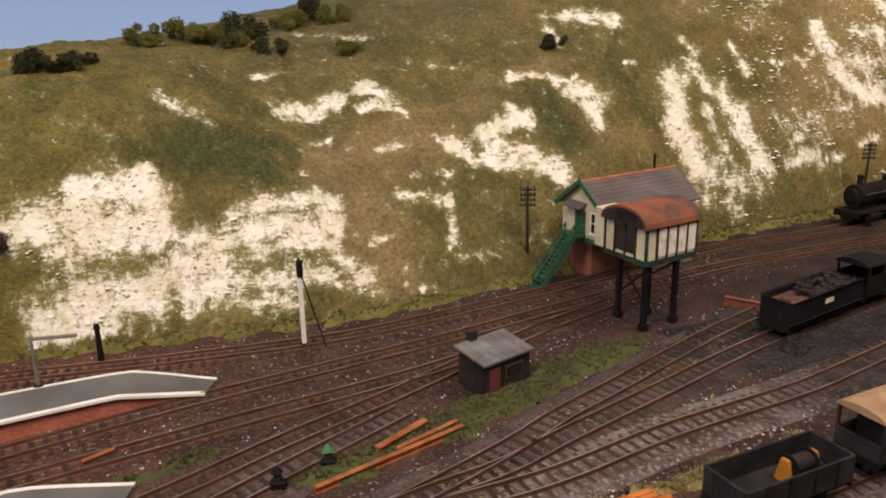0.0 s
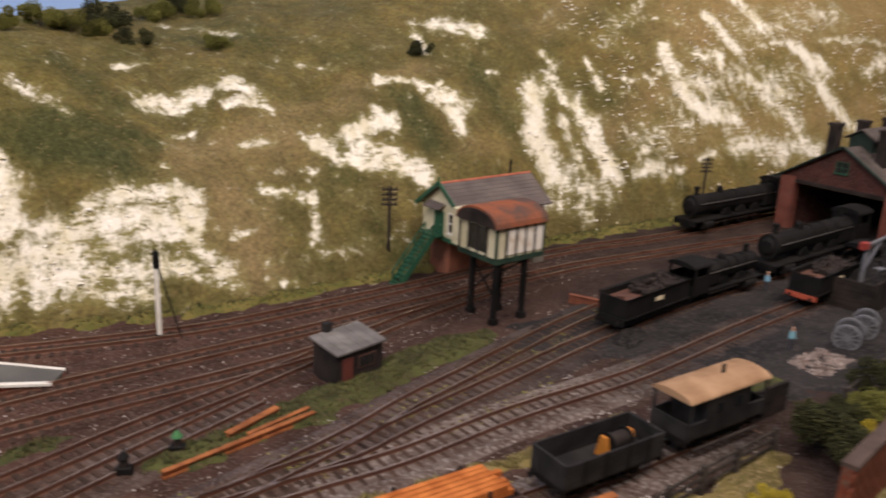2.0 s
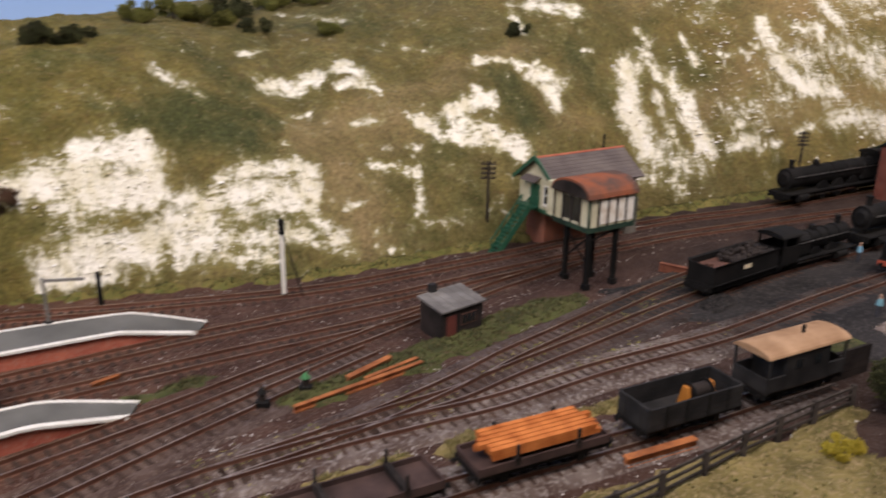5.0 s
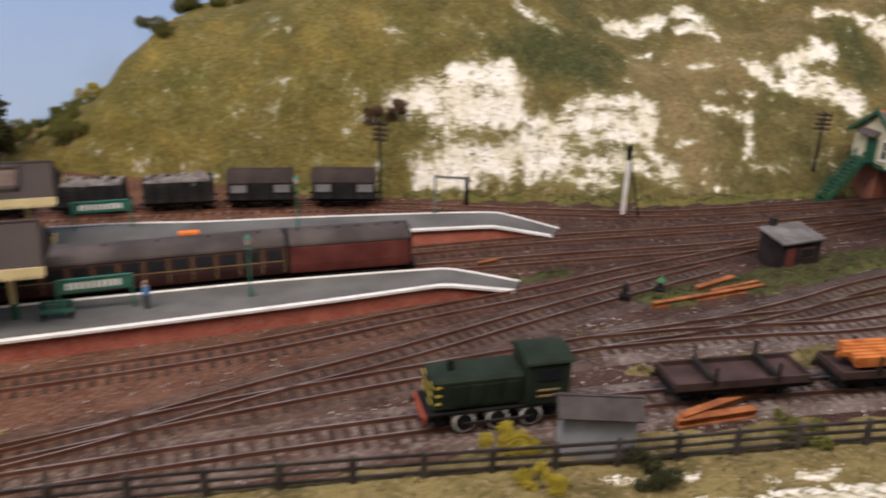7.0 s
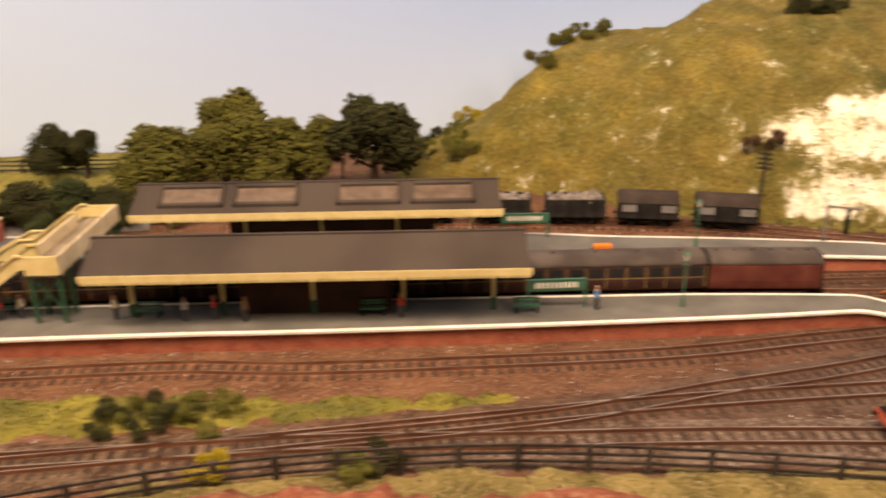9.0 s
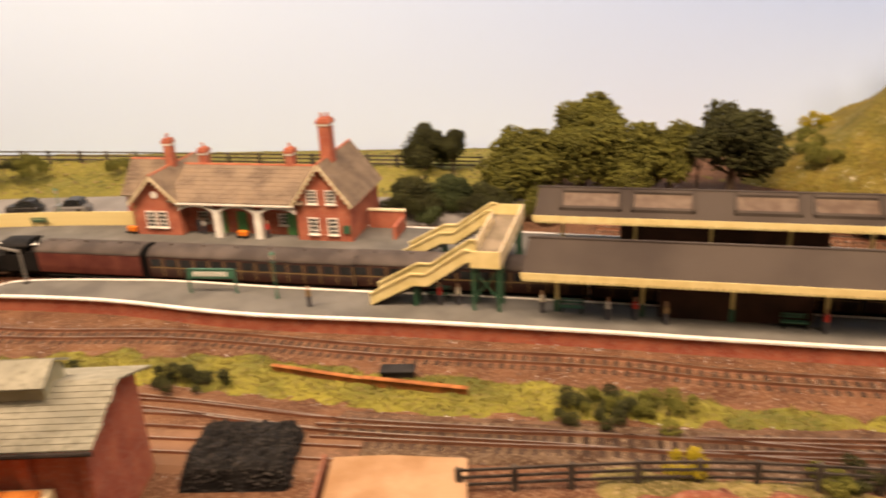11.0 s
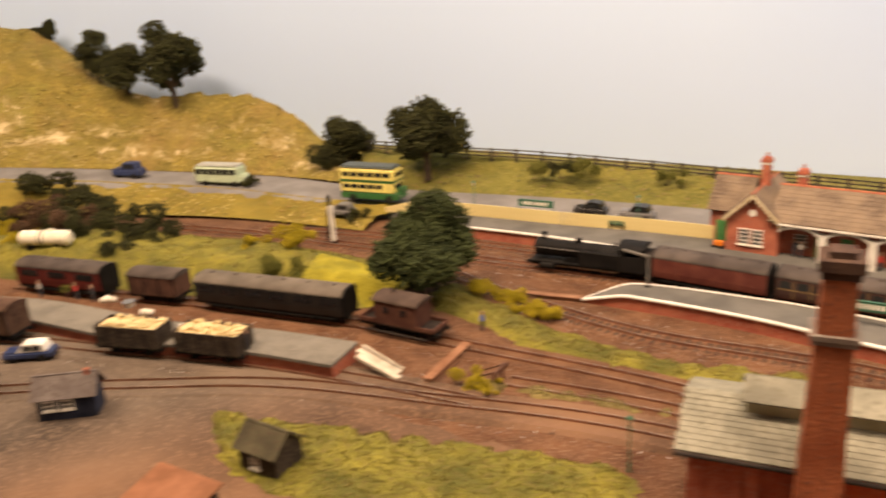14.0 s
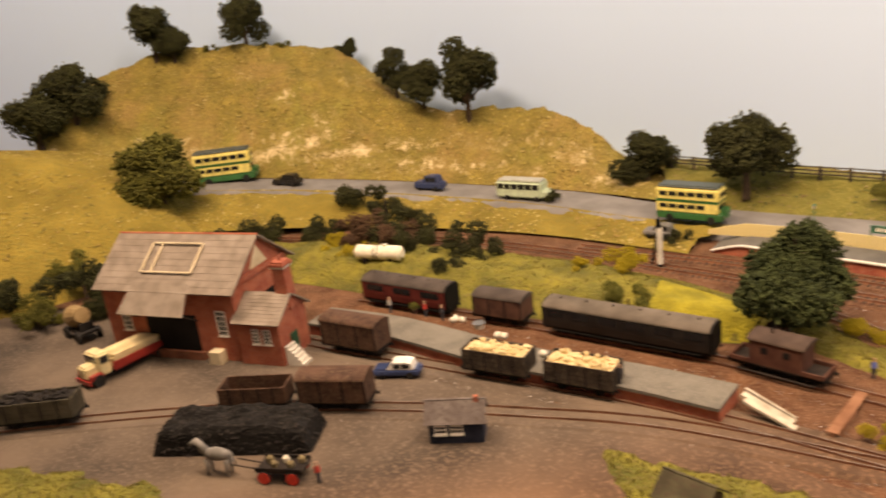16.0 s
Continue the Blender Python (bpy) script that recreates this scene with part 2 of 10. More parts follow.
GLASS = plain("window_glass_dark", (0.016, 0.018, 0.02), 0.16)

# ---- helpers of the build ----


def part(name, bm, material, parent=None, label="", smooth=False):
    me = bpy.data.meshes.new(name)
    bm.normal_update()
    bm.to_mesh(me)
    bm.free()
    if smooth:
        me.polygons.foreach_set("use_smooth", [True] * len(me.polygons))
    if material:
        me.materials.append(material)
    ob = new(name, me)
    if parent:
        ob.parent = parent
    if label:
        ob["label"] = label
    return ob


def thing(name, label, category, m=None, group="", kind=""):
    ob = new(name)
    ob.empty_display_size = 0.01
    if m is not None:
        ob.matrix_basis = m
    return tagged(ob, label, category, group, kind)


def box(bm, x0, x1, y0, y1, z0, z1, bevel=0.0):
    r = bmesh.ops.create_cube(bm, size=1.0, matrix=Matrix.Translation(((x0 + x1) / 2, (y0 + y1) / 2, (z0 + z1) / 2)) @ Matrix.Diagonal((x1 - x0, y1 - y0, z1 - z0, 1)))
    if bevel:
        bmesh.ops.bevel(bm, geom=list({e for v in r["verts"] for e in v.link_edges}), offset=bevel, segments=1, affect="EDGES")
    return bm


def boxed(*args, **kw):
    return box(bmesh.new(), *args, **kw)


def prism(bm, profile, x0, x1, axis="x"):
    """A closed outline of (y, z) drawn out along x, or of (x, z) along y."""
    put = (lambda k, p: (k, p[0], p[1])) if axis == "x" else (lambda k, p: (p[0], k, p[1]))
    a, b = [bm.verts.new(put(x0, p)) for p in profile], [bm.verts.new(put(x1, p)) for p in profile]
    n = len(profile)
    faces = [bm.faces.new(a), bm.faces.new(b[::-1])] + [bm.faces.new((a[i], b[i], b[(i + 1) % n], a[(i + 1) % n])) for i in range(n)]
    bmesh.ops.recalc_face_normals(bm, faces=faces)
    return bm


def rod(bm, p, q, r, r2=None, seg=8):
    p, q = Vector(p), Vector(q)
    m = Matrix.Translation((p + q) / 2) @ (q - p).to_track_quat("Z", "Y").to_matrix().to_4x4()
    bmesh.ops.create_cone(bm, cap_ends=True, segments=seg, radius1=r, radius2=r if r2 is None else r2, depth=(q - p).length, matrix=m)
    return bm


def bar(bm, p, q, w, h):
    """A square-edged strip from p to q, w wide and h deep."""
    p, q = Vector(p), Vector(q)
    m = Matrix.Translation((p + q) / 2) @ (q - p).to_track_quat("Z", "Y").to_matrix().to_4x4()
    bmesh.ops.create_cube(bm, size=1.0, matrix=m @ Matrix.Diagonal((w, h, (q - p).length, 1)))
    return bm


def blob(bm, place, r, squash=(1, 1, 1), sub=1, rough=0.25):
    res = bmesh.ops.create_icosphere(bm, subdivisions=sub, radius=1.0)
    for v in res["verts"]:
        k = r * (1 + random.uniform(-rough, rough))
        v.co = Vector((v.co.x * k * squash[0], v.co.y * k * squash[1], v.co.z * k * squash[2])) + Vector(place)
    return bm


def glide(pts, step=0.01):
    """An even Catmull-Rom line through a few points of the plan."""
    p = [Vector(q) for q in pts]
    p = [2 * p[0] - p[1]] + p + [2 * p[-1] - p[-2]]
    out = []
    for i in range(1, len(p) - 2):
        n = max(2, int((p[i + 1] - p[i]).length / step))
        for k in range(n):
            t = k / n
            out.append(0.5 * (2 * p[i] + (p[i + 1] - p[i - 1]) * t + (2 * p[i - 1] - 5 * p[i] + 4 * p[i + 1] - p[i + 2]) * t**2 + (3 * p[i] - p[i - 1] - 3 * p[i + 1] + p[i + 2]) * t**3))
    out.append(p[-2])
    return out


def sides(line):
    """For each point of a line in the plan, the unit way to its left."""
    out = []
    for i in range(len(line)):
        d = line[min(i + 1, len(line) - 1)] - line[max(i - 1, 0)]
        out.append(Vector((-d.y, d.x)).normalized())
    return out


def sweep(bm, line, profile, closed=True, lift=None):
    """A profile of (left, up) carried along a line of the plan."""
    rows = []
    for i, (p, s) in enumerate(zip(line, sides(line))):
        up = lift[i] if lift else 0.0
        rows.append([bm.verts.new((p.x + s.x * a, p.y + s.y * a, b + up)) for a, b in profile])
    n = len(profile)
    for r, q in zip(rows, rows[1:]):
        for i in range(n if closed else n - 1):
            bm.faces.new((r[i], r[(i + 1) % n], q[(i + 1) % n], q[i]))
    if closed:
        bm.faces.new(rows[0][::-1]), bm.faces.new(rows[-1])
    bmesh.ops.recalc_face_normals(bm, faces=bm.faces)
    return bm


def inside(x, y, poly):
    hit = False
    for i in range(len(poly)):
        (x0, y0), (x1, y1) = poly[i - 1], poly[i]
        if (y0 > y) != (y1 > y) and x < (x1 - x0) * (y - y0) / (y1 - y0) + x0:
            hit = not hit
    return hit


def off_edge(x, y, poly):
    best = 9.0
    for i in range(len(poly)):
        (x0, y0), (x1, y1) = poly[i - 1], poly[i]
        dx, dy = x1 - x0, y1 - y0
        k = max(0, min(1, ((x - x0) * dx + (y - y0) * dy) / (dx * dx + dy * dy + 1e-12)))
        best = min(best, math.hypot(x - x0 - k * dx, y - y0 - k * dy))
    return best


def patch(name, outline, high, material, label, category, rise=0.02, step=0.008, rough=0.003, base=-0.004):
    """A low bank or sheet of ground within an outline: it rises from its edge to its full height, with an uneven surface."""
    smooth = [tuple(p) for p in glide(outline + outline[:1], 0.03)][:-1]
    xs, ys = [p[0] for p in smooth], [p[1] for p in smooth]
    bm, grid = bmesh.new(), {}
    nx, ny = int((max(xs) - min(xs)) / step) + 2, int((max(ys) - min(ys)) / step) + 2
    for i in range(nx):
        for j in range(ny):
            x, y = min(xs) + i * step, min(ys) + j * step
            wob = 0.012 * noise.noise((x * 40, y * 40, 3.1)) + 0.009 * noise.noise((x * 105, y * 105, 6.3))
            d = off_edge(x, y, smooth) * (1 if inside(x, y, smooth) else -1) + wob
            if d > -step * 1.5:
                k = max(0.0, min(1.0, d / rise))
                z = base + (high - base) * (k * k * (3 - 2 * k)) + rough * k * (noise.noise((x * 60, y * 60, 0)) + 0.6 * noise.noise((x * 170, y * 170, 5)))
                grid[i, j] = bm.verts.new((x, y, z if d > 0 else base))
    for (i, j), v in grid.items():
        q = [grid.get(k) for k in ((i, j), (i + 1, j), (i + 1, j + 1), (i, j + 1))]
        if all(q):
            bm.faces.new(q)
    return tagged(part(name, bm, material, smooth=True), label, category, kind="structure")


def frame_at(x, y, angle, z=0.0):
    return pose(x, y, z, 0, 0, angle)

# ---- ground, backdrop and room ----
random.seed(4)
V2 = lambda pts: [Vector(p) for p in pts]
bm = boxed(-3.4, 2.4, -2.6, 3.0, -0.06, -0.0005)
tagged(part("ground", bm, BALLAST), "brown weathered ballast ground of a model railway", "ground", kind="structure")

BACK = glide([(2.2, 2.75), (1.3, 2.2), (0.5, 1.75), (-0.05, 1.42), (-0.5, 1.12), (-0.9, 0.82), (-1.4, 0.38), (-1.82, -0.06), (-2.2, -0.42), (-2.55, -0.9), (-2.72, -1.5), (-2.75, -2.5)], 0.05)
SKY = mat("painted_sky_board", (0.56, 0.62, 0.74), (0.6, 0.66, 0.77), 2.0, 0.85, 0.05)
nt = SKY.node_tree
bs = nt.nodes["Principled BSDF"]
tc = [n for n in nt.nodes if n.type == "TEX_COORD"][0]
sep = nt.nodes.new("ShaderNodeSeparateXYZ")
nt.links.new(tc.outputs["Object"], sep.inputs[0])
along, high, blend, tint = (nt.nodes.new("ShaderNodeMapRange"), nt.nodes.new("ShaderNodeMapRange"), nt.nodes.new("ShaderNodeMix"), nt.nodes.new("ShaderNodeMix"))
along.inputs[1].default_value, along.inputs[2].default_value = -0.8, -1.6
high.inputs[1].default_value, high.inputs[2].default_value = 0.02, 0.32
nt.links.new(sep.outputs[0], along.inputs[0]), nt.links.new(sep.outputs[2], high.inputs[0])
blend.data_type = tint.data_type = "RGBA"
blend.inputs[6].default_value, blend.inputs[7].default_value = (0.27, 0.45, 0.85, 1), (0.52, 0.72, 1.0, 1)
tint.inputs[6].default_value = (0.53, 0.71, 0.99, 1)
nt.links.new(along.outputs[0], blend.inputs[0]), nt.links.new(high.outputs[0], tint.inputs[0])
nt.links.new(blend.outputs[2], tint.inputs[7])
nt.links.new(tint.outputs[2], bs.inputs["Base Color"])
bm = sweep(bmesh.new(), BACK, [(0, -0.06), (-0.02, -0.06), (-0.02, 1.3), (0, 1.3)])
tagged(part("backdrop", bm, SKY, smooth=False), "pale blue painted sky board behind the layout", "backdrop", kind="structure")

PLASTER = mat("room_plaster", (0.55, 0.52, 0.47), (0.6, 0.57, 0.52), 3.0, 0.9, 0.05)
for name, args in (("wall_north", (-4, 3, 3.3, 3.4, -1, 1.7)), ("wall_south", (-4, 3, -3.2, -3.1, -1, 1.7)), ("wall_east", (3, 3.1, -3.2, 3.4, -1, 1.7)), ("wall_west", (-4.1, -4, -3.2, 3.4, -1, 1.7))):
    tagged(part(name, boxed(*args), PLASTER), "plain plastered room wall", "wall", kind="structure")
tagged(part("ceiling", boxed(-4.1, 3.1, -3.2, 3.4, 1.7, 1.75), PLASTER), "plain white room ceiling", "ceiling", kind="structure")
tagged(part("floor", boxed(-4.1, 3.1, -3.2, 3.4, -1.05, -1), PLASTER), "plain room floor below the layout", "floor", kind="structure")

# ---- chalk hill ----
FOOT = glide([(-0.88, 0.6), (-0.74, 0.645), (-0.6, 0.662), (-0.45, 0.675), (-0.31, 0.7), (-0.18, 0.735), (-0.03, 0.778), (0.06, 0.825), (0.17, 0.89), (0.36, 1.005), (0.52, 1.085), (0.75, 1.21), (1.0, 1.34), (1.5, 1.58)], 0.006)
HX = [-0.88, -0.82, -0.77, -0.72, -0.68, -0.64, -0.6, -0.54, -0.45, -0.3, -0.2, 0.0, 0.2, 0.5, 0.8, 1.5]
HH = [0.0, 0.004, 0.04, 0.079, 0.141, 0.182, 0.182, 0.185, 0.228, 0.255, 0.259, 0.281, 0.31, 0.41, 0.56, 0.6]
HW = [0.035, 0.04, 0.044, 0.046, 0.048, 0.049, 0.051, 0.055, 0.06, 0.084, 0.1, 0.2, 0.16, 0.17, 0.2, 0.2]
KX = [-0.88, -0.6, -0.45, -0.3, -0.1, 0.1, 0.4]
KS = [-0.408, -0.069, 0.043, -0.072, 0.009, -0.012, 0.0]


def hill_z(fx, d):
    h, w, back = np.interp(fx, HX, HH), np.interp(fx, HX, HW), np.interp(fx, KX, KS)
    return h * (1 - math.exp(-d / w)) + max(0, d - 0.28) * back


# bare chalk as strokes: from (along the foot, up from it) to the same, half width along, half width up, how bare
CHALK_WEST_FACE = [
    (-0.32, 0.044, -0.29, 0.05, 0.0124, 0.0072, 1), (-0.29, 0.047, -0.201, 0.068, 0.0168, 0.0113, 1), (-0.26, 0.065, -0.206, 0.074, 0.01, 0.0076, 0.9), (-0.275, 0.038, -0.201, 0.047, 0.0132, 0.0078, 1),
    (-0.226, 0.077, -0.196, 0.083, 0.0053, 0.0047, 0.7), (-0.206, 0.062, -0.185, 0.047, 0.0112, 0.0077, 0.9), (-0.29, 0.012, -0.265, 0.018, 0.0122, 0.0052, 1), (-0.275, 0.015, -0.201, 0.021, 0.0168, 0.0076, 1),
    (-0.295, 0.006, -0.236, 0.009, 0.0061, 0.0024, 1), (-0.196, 0.027, -0.191, 0.018, 0.0099, 0.005, 0.8), (-0.221, 0.006, -0.196, 0.006, 0.0031, 0.0013, 1),
]
CHALK_MIDDLE_FACE = [
    (-0.171, 0.047, -0.034, 0.065, 0.014, 0.0092, 0.84), (-0.175, 0.035, -0.042, 0.05, 0.0132, 0.0083, 0.8), (-0.175, 0.024, -0.051, 0.03, 0.0128, 0.0074, 0.84), (-0.175, 0.015, -0.085, 0.015, 0.0096, 0.0051, 0.8),
    (-0.095, 0.074, -0.024, 0.083, 0.0095, 0.0072, 0.85), (-0.047, 0.089, -0.03, 0.056, 0.0085, 0.0062, 0.8), (-0.038, 0.044, -0.013, 0.027, 0.0126, 0.0081, 0.8), (-0.06, 0.027, 0.001, 0.015, 0.0064, 0.004, 0.75),
    (-0.136, 0.062, -0.1, 0.071, 0.006, 0.0046, 0.75),
]
CHALK_UPPER = [
    (-0.072, 0.186, 0.036, 0.194, 0.0072, 0.0114, 0.95), (-0.08, 0.194, -0.065, 0.176, 0.0067, 0.0093, 0.6), (0.064, 0.201, 0.083, 0.177, 0.0105, 0.0127, 1), (0.076, 0.168, 0.091, 0.154, 0.0038, 0.0042, 1),
    (0.05, 0.171, 0.079, 0.162, 0.0043, 0.0057, 0.9), (-0.185, 0.159, -0.151, 0.148, 0.0085, 0.0143, 0.5), (-0.161, 0.145, -0.141, 0.136, 0.0048, 0.0069, 0.5), (-0.246, 0.127, -0.226, 0.103, 0.0086, 0.0102, 0.3),
    (-0.09, 0.236, -0.034, 0.26, 0.0054, 0.0066, 0.7), (-0.056, 0.103, -0.051, 0.103, 0.005, 0.0043, 0.9), (-0.042, 0.139, 0.001, 0.151, 0.0052, 0.004, 0.7), (0.046, 0.121, 0.072, 0.118, 0.0071, 0.0074, 0.6),
    (0.055, 0.375, 0.111, 0.298, 0.008, 0.0199, 0.45), (0.153, 0.216, 0.184, 0.186, 0.0067, 0.0082, 0.5),
]
CHALK_CENTRE = [
    (0.119, 0.112, 0.138, 0.094, 0.0086, 0.0072, 1), (0.143, 0.092, 0.221, 0.059, 0.0117, 0.0078, 1), (0.158, 0.109, 0.208, 0.112, 0.0091, 0.0074, 1), (0.164, 0.097, 0.196, 0.074, 0.0097, 0.0069, 1),
    (0.196, 0.124, 0.208, 0.103, 0.0067, 0.0053, 0.9), (0.153, 0.118, 0.177, 0.094, 0.0064, 0.0052, 0.7), (0.221, 0.159, 0.271, 0.139, 0.0056, 0.0051, 0.9), (0.262, 0.136, 0.29, 0.136, 0.0036, 0.003, 0.9),
    (0.28, 0.124, 0.304, 0.109, 0.0115, 0.0086, 1), (0.285, 0.103, 0.285, 0.086, 0.0087, 0.0057, 0.9),
]
CHALK_CENTRE_LOW = [
    (0.05, 0.077, 0.091, 0.065, 0.006, 0.0049, 0.9), (0.095, 0.062, 0.076, 0.032, 0.0058, 0.0039, 0.7), (0.083, 0.021, 0.173, 0.027, 0.0122, 0.0068, 0.35), (0.083, 0.089, 0.124, 0.08, 0.0024, 0.0019, 0.7),
    (0.005, 0.053, 0.029, 0.05, 0.0041, 0.0029, 0.5), (0.025, 0.027, 0.064, 0.024, 0.0017, 0.0011, 0.8), (0.025, 0.015, 0.05, 0.012, 0.0027, 0.0017, 1), (0.124, 0.062, 0.138, 0.053, 0.0024, 0.0016, 0.6),
    (0.335, 0.227, 0.375, 0.195, 0.0104, 0.0125, 0.9), (0.308, 0.233, 0.299, 0.189, 0.0086, 0.01, 0.6), (0.356, 0.136, 0.365, 0.133, 0.0021, 0.0018, 1),
]
CHALK_EAST_SCREE = [
    (0.406, 0.118, 0.379, 0.065, 0.0157, 0.0096, 0.95), (0.444, 0.151, 0.448, 0.136, 0.0088, 0.0064, 0.73), (0.431, 0.121, 0.448, 0.1, 0.0194, 0.0121, 0.73), (0.388, 0.062, 0.393, 0.041, 0.0181, 0.0088, 0.95),
    (0.457, 0.097, 0.47, 0.068, 0.016, 0.0081, 0.95), (0.466, 0.065, 0.484, 0.03, 0.0116, 0.0047, 1), (0.388, 0.038, 0.461, 0.021, 0.0192, 0.0078, 0.73), (0.375, 0.024, 0.423, 0.012, 0.019, 0.0073, 0.63),
    (0.509, 0.13, 0.514, 0.103, 0.0086, 0.0047, 0.73), (0.427, 0.083, 0.435, 0.047, 0.0148, 0.0073, 0.53), (0.41, 0.044, 0.461, 0.032, 0.0108, 0.0046, 0.63),
]
CHALK_EAST_SPOTS = [
    (0.528, 0.032, 0.568, 0.035, 0.0115, 0.004, 0.9), (0.535, 0.044, 0.56, 0.047, 0.0067, 0.0025, 0.9), (0.568, 0.03, 0.616, 0.03, 0.006, 0.0019, 1), (0.611, 0.086, 0.629, 0.074, 0.006, 0.0025, 0.6),
    (0.56, 0.109, 0.576, 0.103, 0.0058, 0.0029, 0.7), (0.62, 0.106, 0.629, 0.103, 0.006, 0.0028, 0.9), (0.638, 0.071, 0.643, 0.071, 0.0051, 0.002, 0.7), (0.56, 0.092, 0.564, 0.089, 0.0038, 0.0018, 0.7),
    (0.572, 0.062, 0.594, 0.056, 0.0059, 0.0023, 0.5), (0.484, 0.027, 0.52, 0.027, 0.0055, 0.0019, 0.5), (0.652, 0.038, 0.699, 0.038, 0.0086, 0.0027, 0.8), (0.643, 0.053, 0.648, 0.053, 0.0052, 0.0018, 0.7),
]
CHALK_FAR_GULLY = [
    (0.652, 0.127, 0.657, 0.097, 0.0138, 0.0062, 0.95), (0.657, 0.092, 0.671, 0.074, 0.0189, 0.0073, 0.95), (0.703, 0.112, 0.754, 0.109, 0.0165, 0.0069, 0.84), (0.68, 0.068, 0.745, 0.056, 0.0199, 0.0066, 0.95),
    (0.75, 0.106, 0.754, 0.097, 0.0103, 0.004, 0.63), (0.798, 0.083, 0.891, 0.071, 0.019, 0.006, 0.89), (0.839, 0.065, 0.905, 0.047, 0.0235, 0.0066, 0.84), (0.731, 0.038, 0.919, 0.032, 0.0373, 0.01, 0.73),
    (0.887, 0.05, 0.905, 0.035, 0.0202, 0.0053, 0.73), (0.594, 0.103, 0.607, 0.097, 0.0088, 0.004, 0.63), (0.539, 0.094, 0.543, 0.094, 0.007, 0.0033, 0.63), (0.589, 0.168, 0.708, 0.145, 0.009, 0.0052, 0.42), (0.77, 0.15, 0.8, 0.11, 0.014, 0.008, 0.9), (0.86, 0.17, 0.9, 0.13, 0.014, 0.008, 0.8),
]
CHALK_FAR_EAST = [
    (0.951, 0.112, 1.018, 0.089, 0.019, 0.0064, 0.95), (0.974, 0.094, 1.003, 0.059, 0.0191, 0.0057, 0.95), (1.003, 0.059, 1.059, 0.041, 0.02, 0.0052, 0.84), (1.029, 0.118, 1.145, 0.112, 0.0137, 0.0047, 0.63),
    (1.132, 0.083, 1.268, 0.103, 0.03, 0.0087, 0.63), (1.298, 0.109, 1.308, 0.056, 0.038, 0.01, 0.95), (1.187, 0.059, 1.234, 0.05, 0.0255, 0.0062, 0.73), (0.862, 0.118, 0.951, 0.118, 0.0099, 0.0036, 0.63),
    (0.854, 0.159, 1.145, 0.145, 0.025, 0.0105, 0.32), (0.54, 0.055, 0.66, 0.06, 0.05, 0.028, 0.36), (0.66, 0.085, 0.95, 0.085, 0.06, 0.03, 0.42), (0.8, 0.13, 1.1, 0.15, 0.06, 0.035, 0.4), (0.55, 0.15, 0.68, 0.19, 0.03, 0.02, 0.33), (1.15, 0.115, 1.293, 0.106, 0.0203, 0.0064, 0.53),
]
CHALK_WEST_SPOTS = [
    (-0.384, 0.024, -0.349, 0.032, 0.0077, 0.0032, 0.55), (-0.384, 0.053, -0.364, 0.041, 0.0091, 0.0047, 0.35), (-0.495, 0.044, -0.44, 0.047, 0.0068, 0.0035, 0.35), (-0.384, 0.092, -0.32, 0.097, 0.0054, 0.0049, 0.35),
    (-0.57, 0.003, -0.515, 0.006, 0.0084, 0.0025, 0.4), (-0.475, 0.009, -0.384, 0.012, 0.0066, 0.0021, 0.5), (-0.369, 0.012, -0.334, 0.012, 0.0051, 0.0017, 0.4), (-0.54, 0.038, -0.455, 0.032, 0.0056, 0.0025, 0.3),
    (-0.646, 0.006, -0.6, 0.006, 0.0085, 0.0025, 0.4), (-0.631, 0.003, -0.55, 0.0, 0.0057, 0.0016, 0.35), (-0.59, 0.024, -0.565, 0.027, 0.0041, 0.0018, 0.3), (-0.715, 0.021, -0.656, 0.006, 0.0069, 0.003, 0.3),
]
# tone of the turf as strokes: above nought dark green, below it dry and tan
TURF = [
    (-0.166, 0.109, -0.095, 0.097, 0.0197, 0.0205, 1), (-0.295, 0.154, -0.221, 0.162, 0.0136, 0.0237, 0.7), (-0.151, 0.204, -0.095, 0.165, 0.0142, 0.025, 0.7), (0.055, 0.304, 0.164, 0.263, 0.0125, 0.0259, 0.6),
    (-0.246, 0.106, -0.196, 0.094, 0.0118, 0.0126, 0.8), (0.23, 0.124, 0.239, 0.083, 0.0194, 0.014, 0.9), (0.344, 0.151, 0.352, 0.083, 0.0175, 0.0126, 0.6), (-0.295, 0.024, -0.231, 0.032, 0.0088, 0.0043, 0.6),
    (-0.019, 0.124, 0.103, 0.121, 0.0285, 0.0234, -1), (0.009, 0.086, 0.017, 0.027, 0.0247, 0.0166, -1), (0.079, 0.151, 0.177, 0.139, 0.017, 0.0165, -0.8), (0.164, 0.159, 0.29, 0.157, 0.0122, 0.012, -0.7),
    (0.29, 0.071, 0.339, 0.068, 0.0148, 0.0083, -0.6), (0.504, 0.065, 0.662, 0.094, 0.0391, 0.0168, -0.8),
    (0.72, 0.14, 1.25, 0.16, 0.08, 0.045, -1), (0.5, 0.19, 0.6, 0.24, 0.05, 0.03, -0.7), (0.62, 0.05, 1.1, 0.05, 0.05, 0.02, -0.8), (-0.16, 0.13, -0.06, 0.125, 0.012, 0.01, 0.9),
]


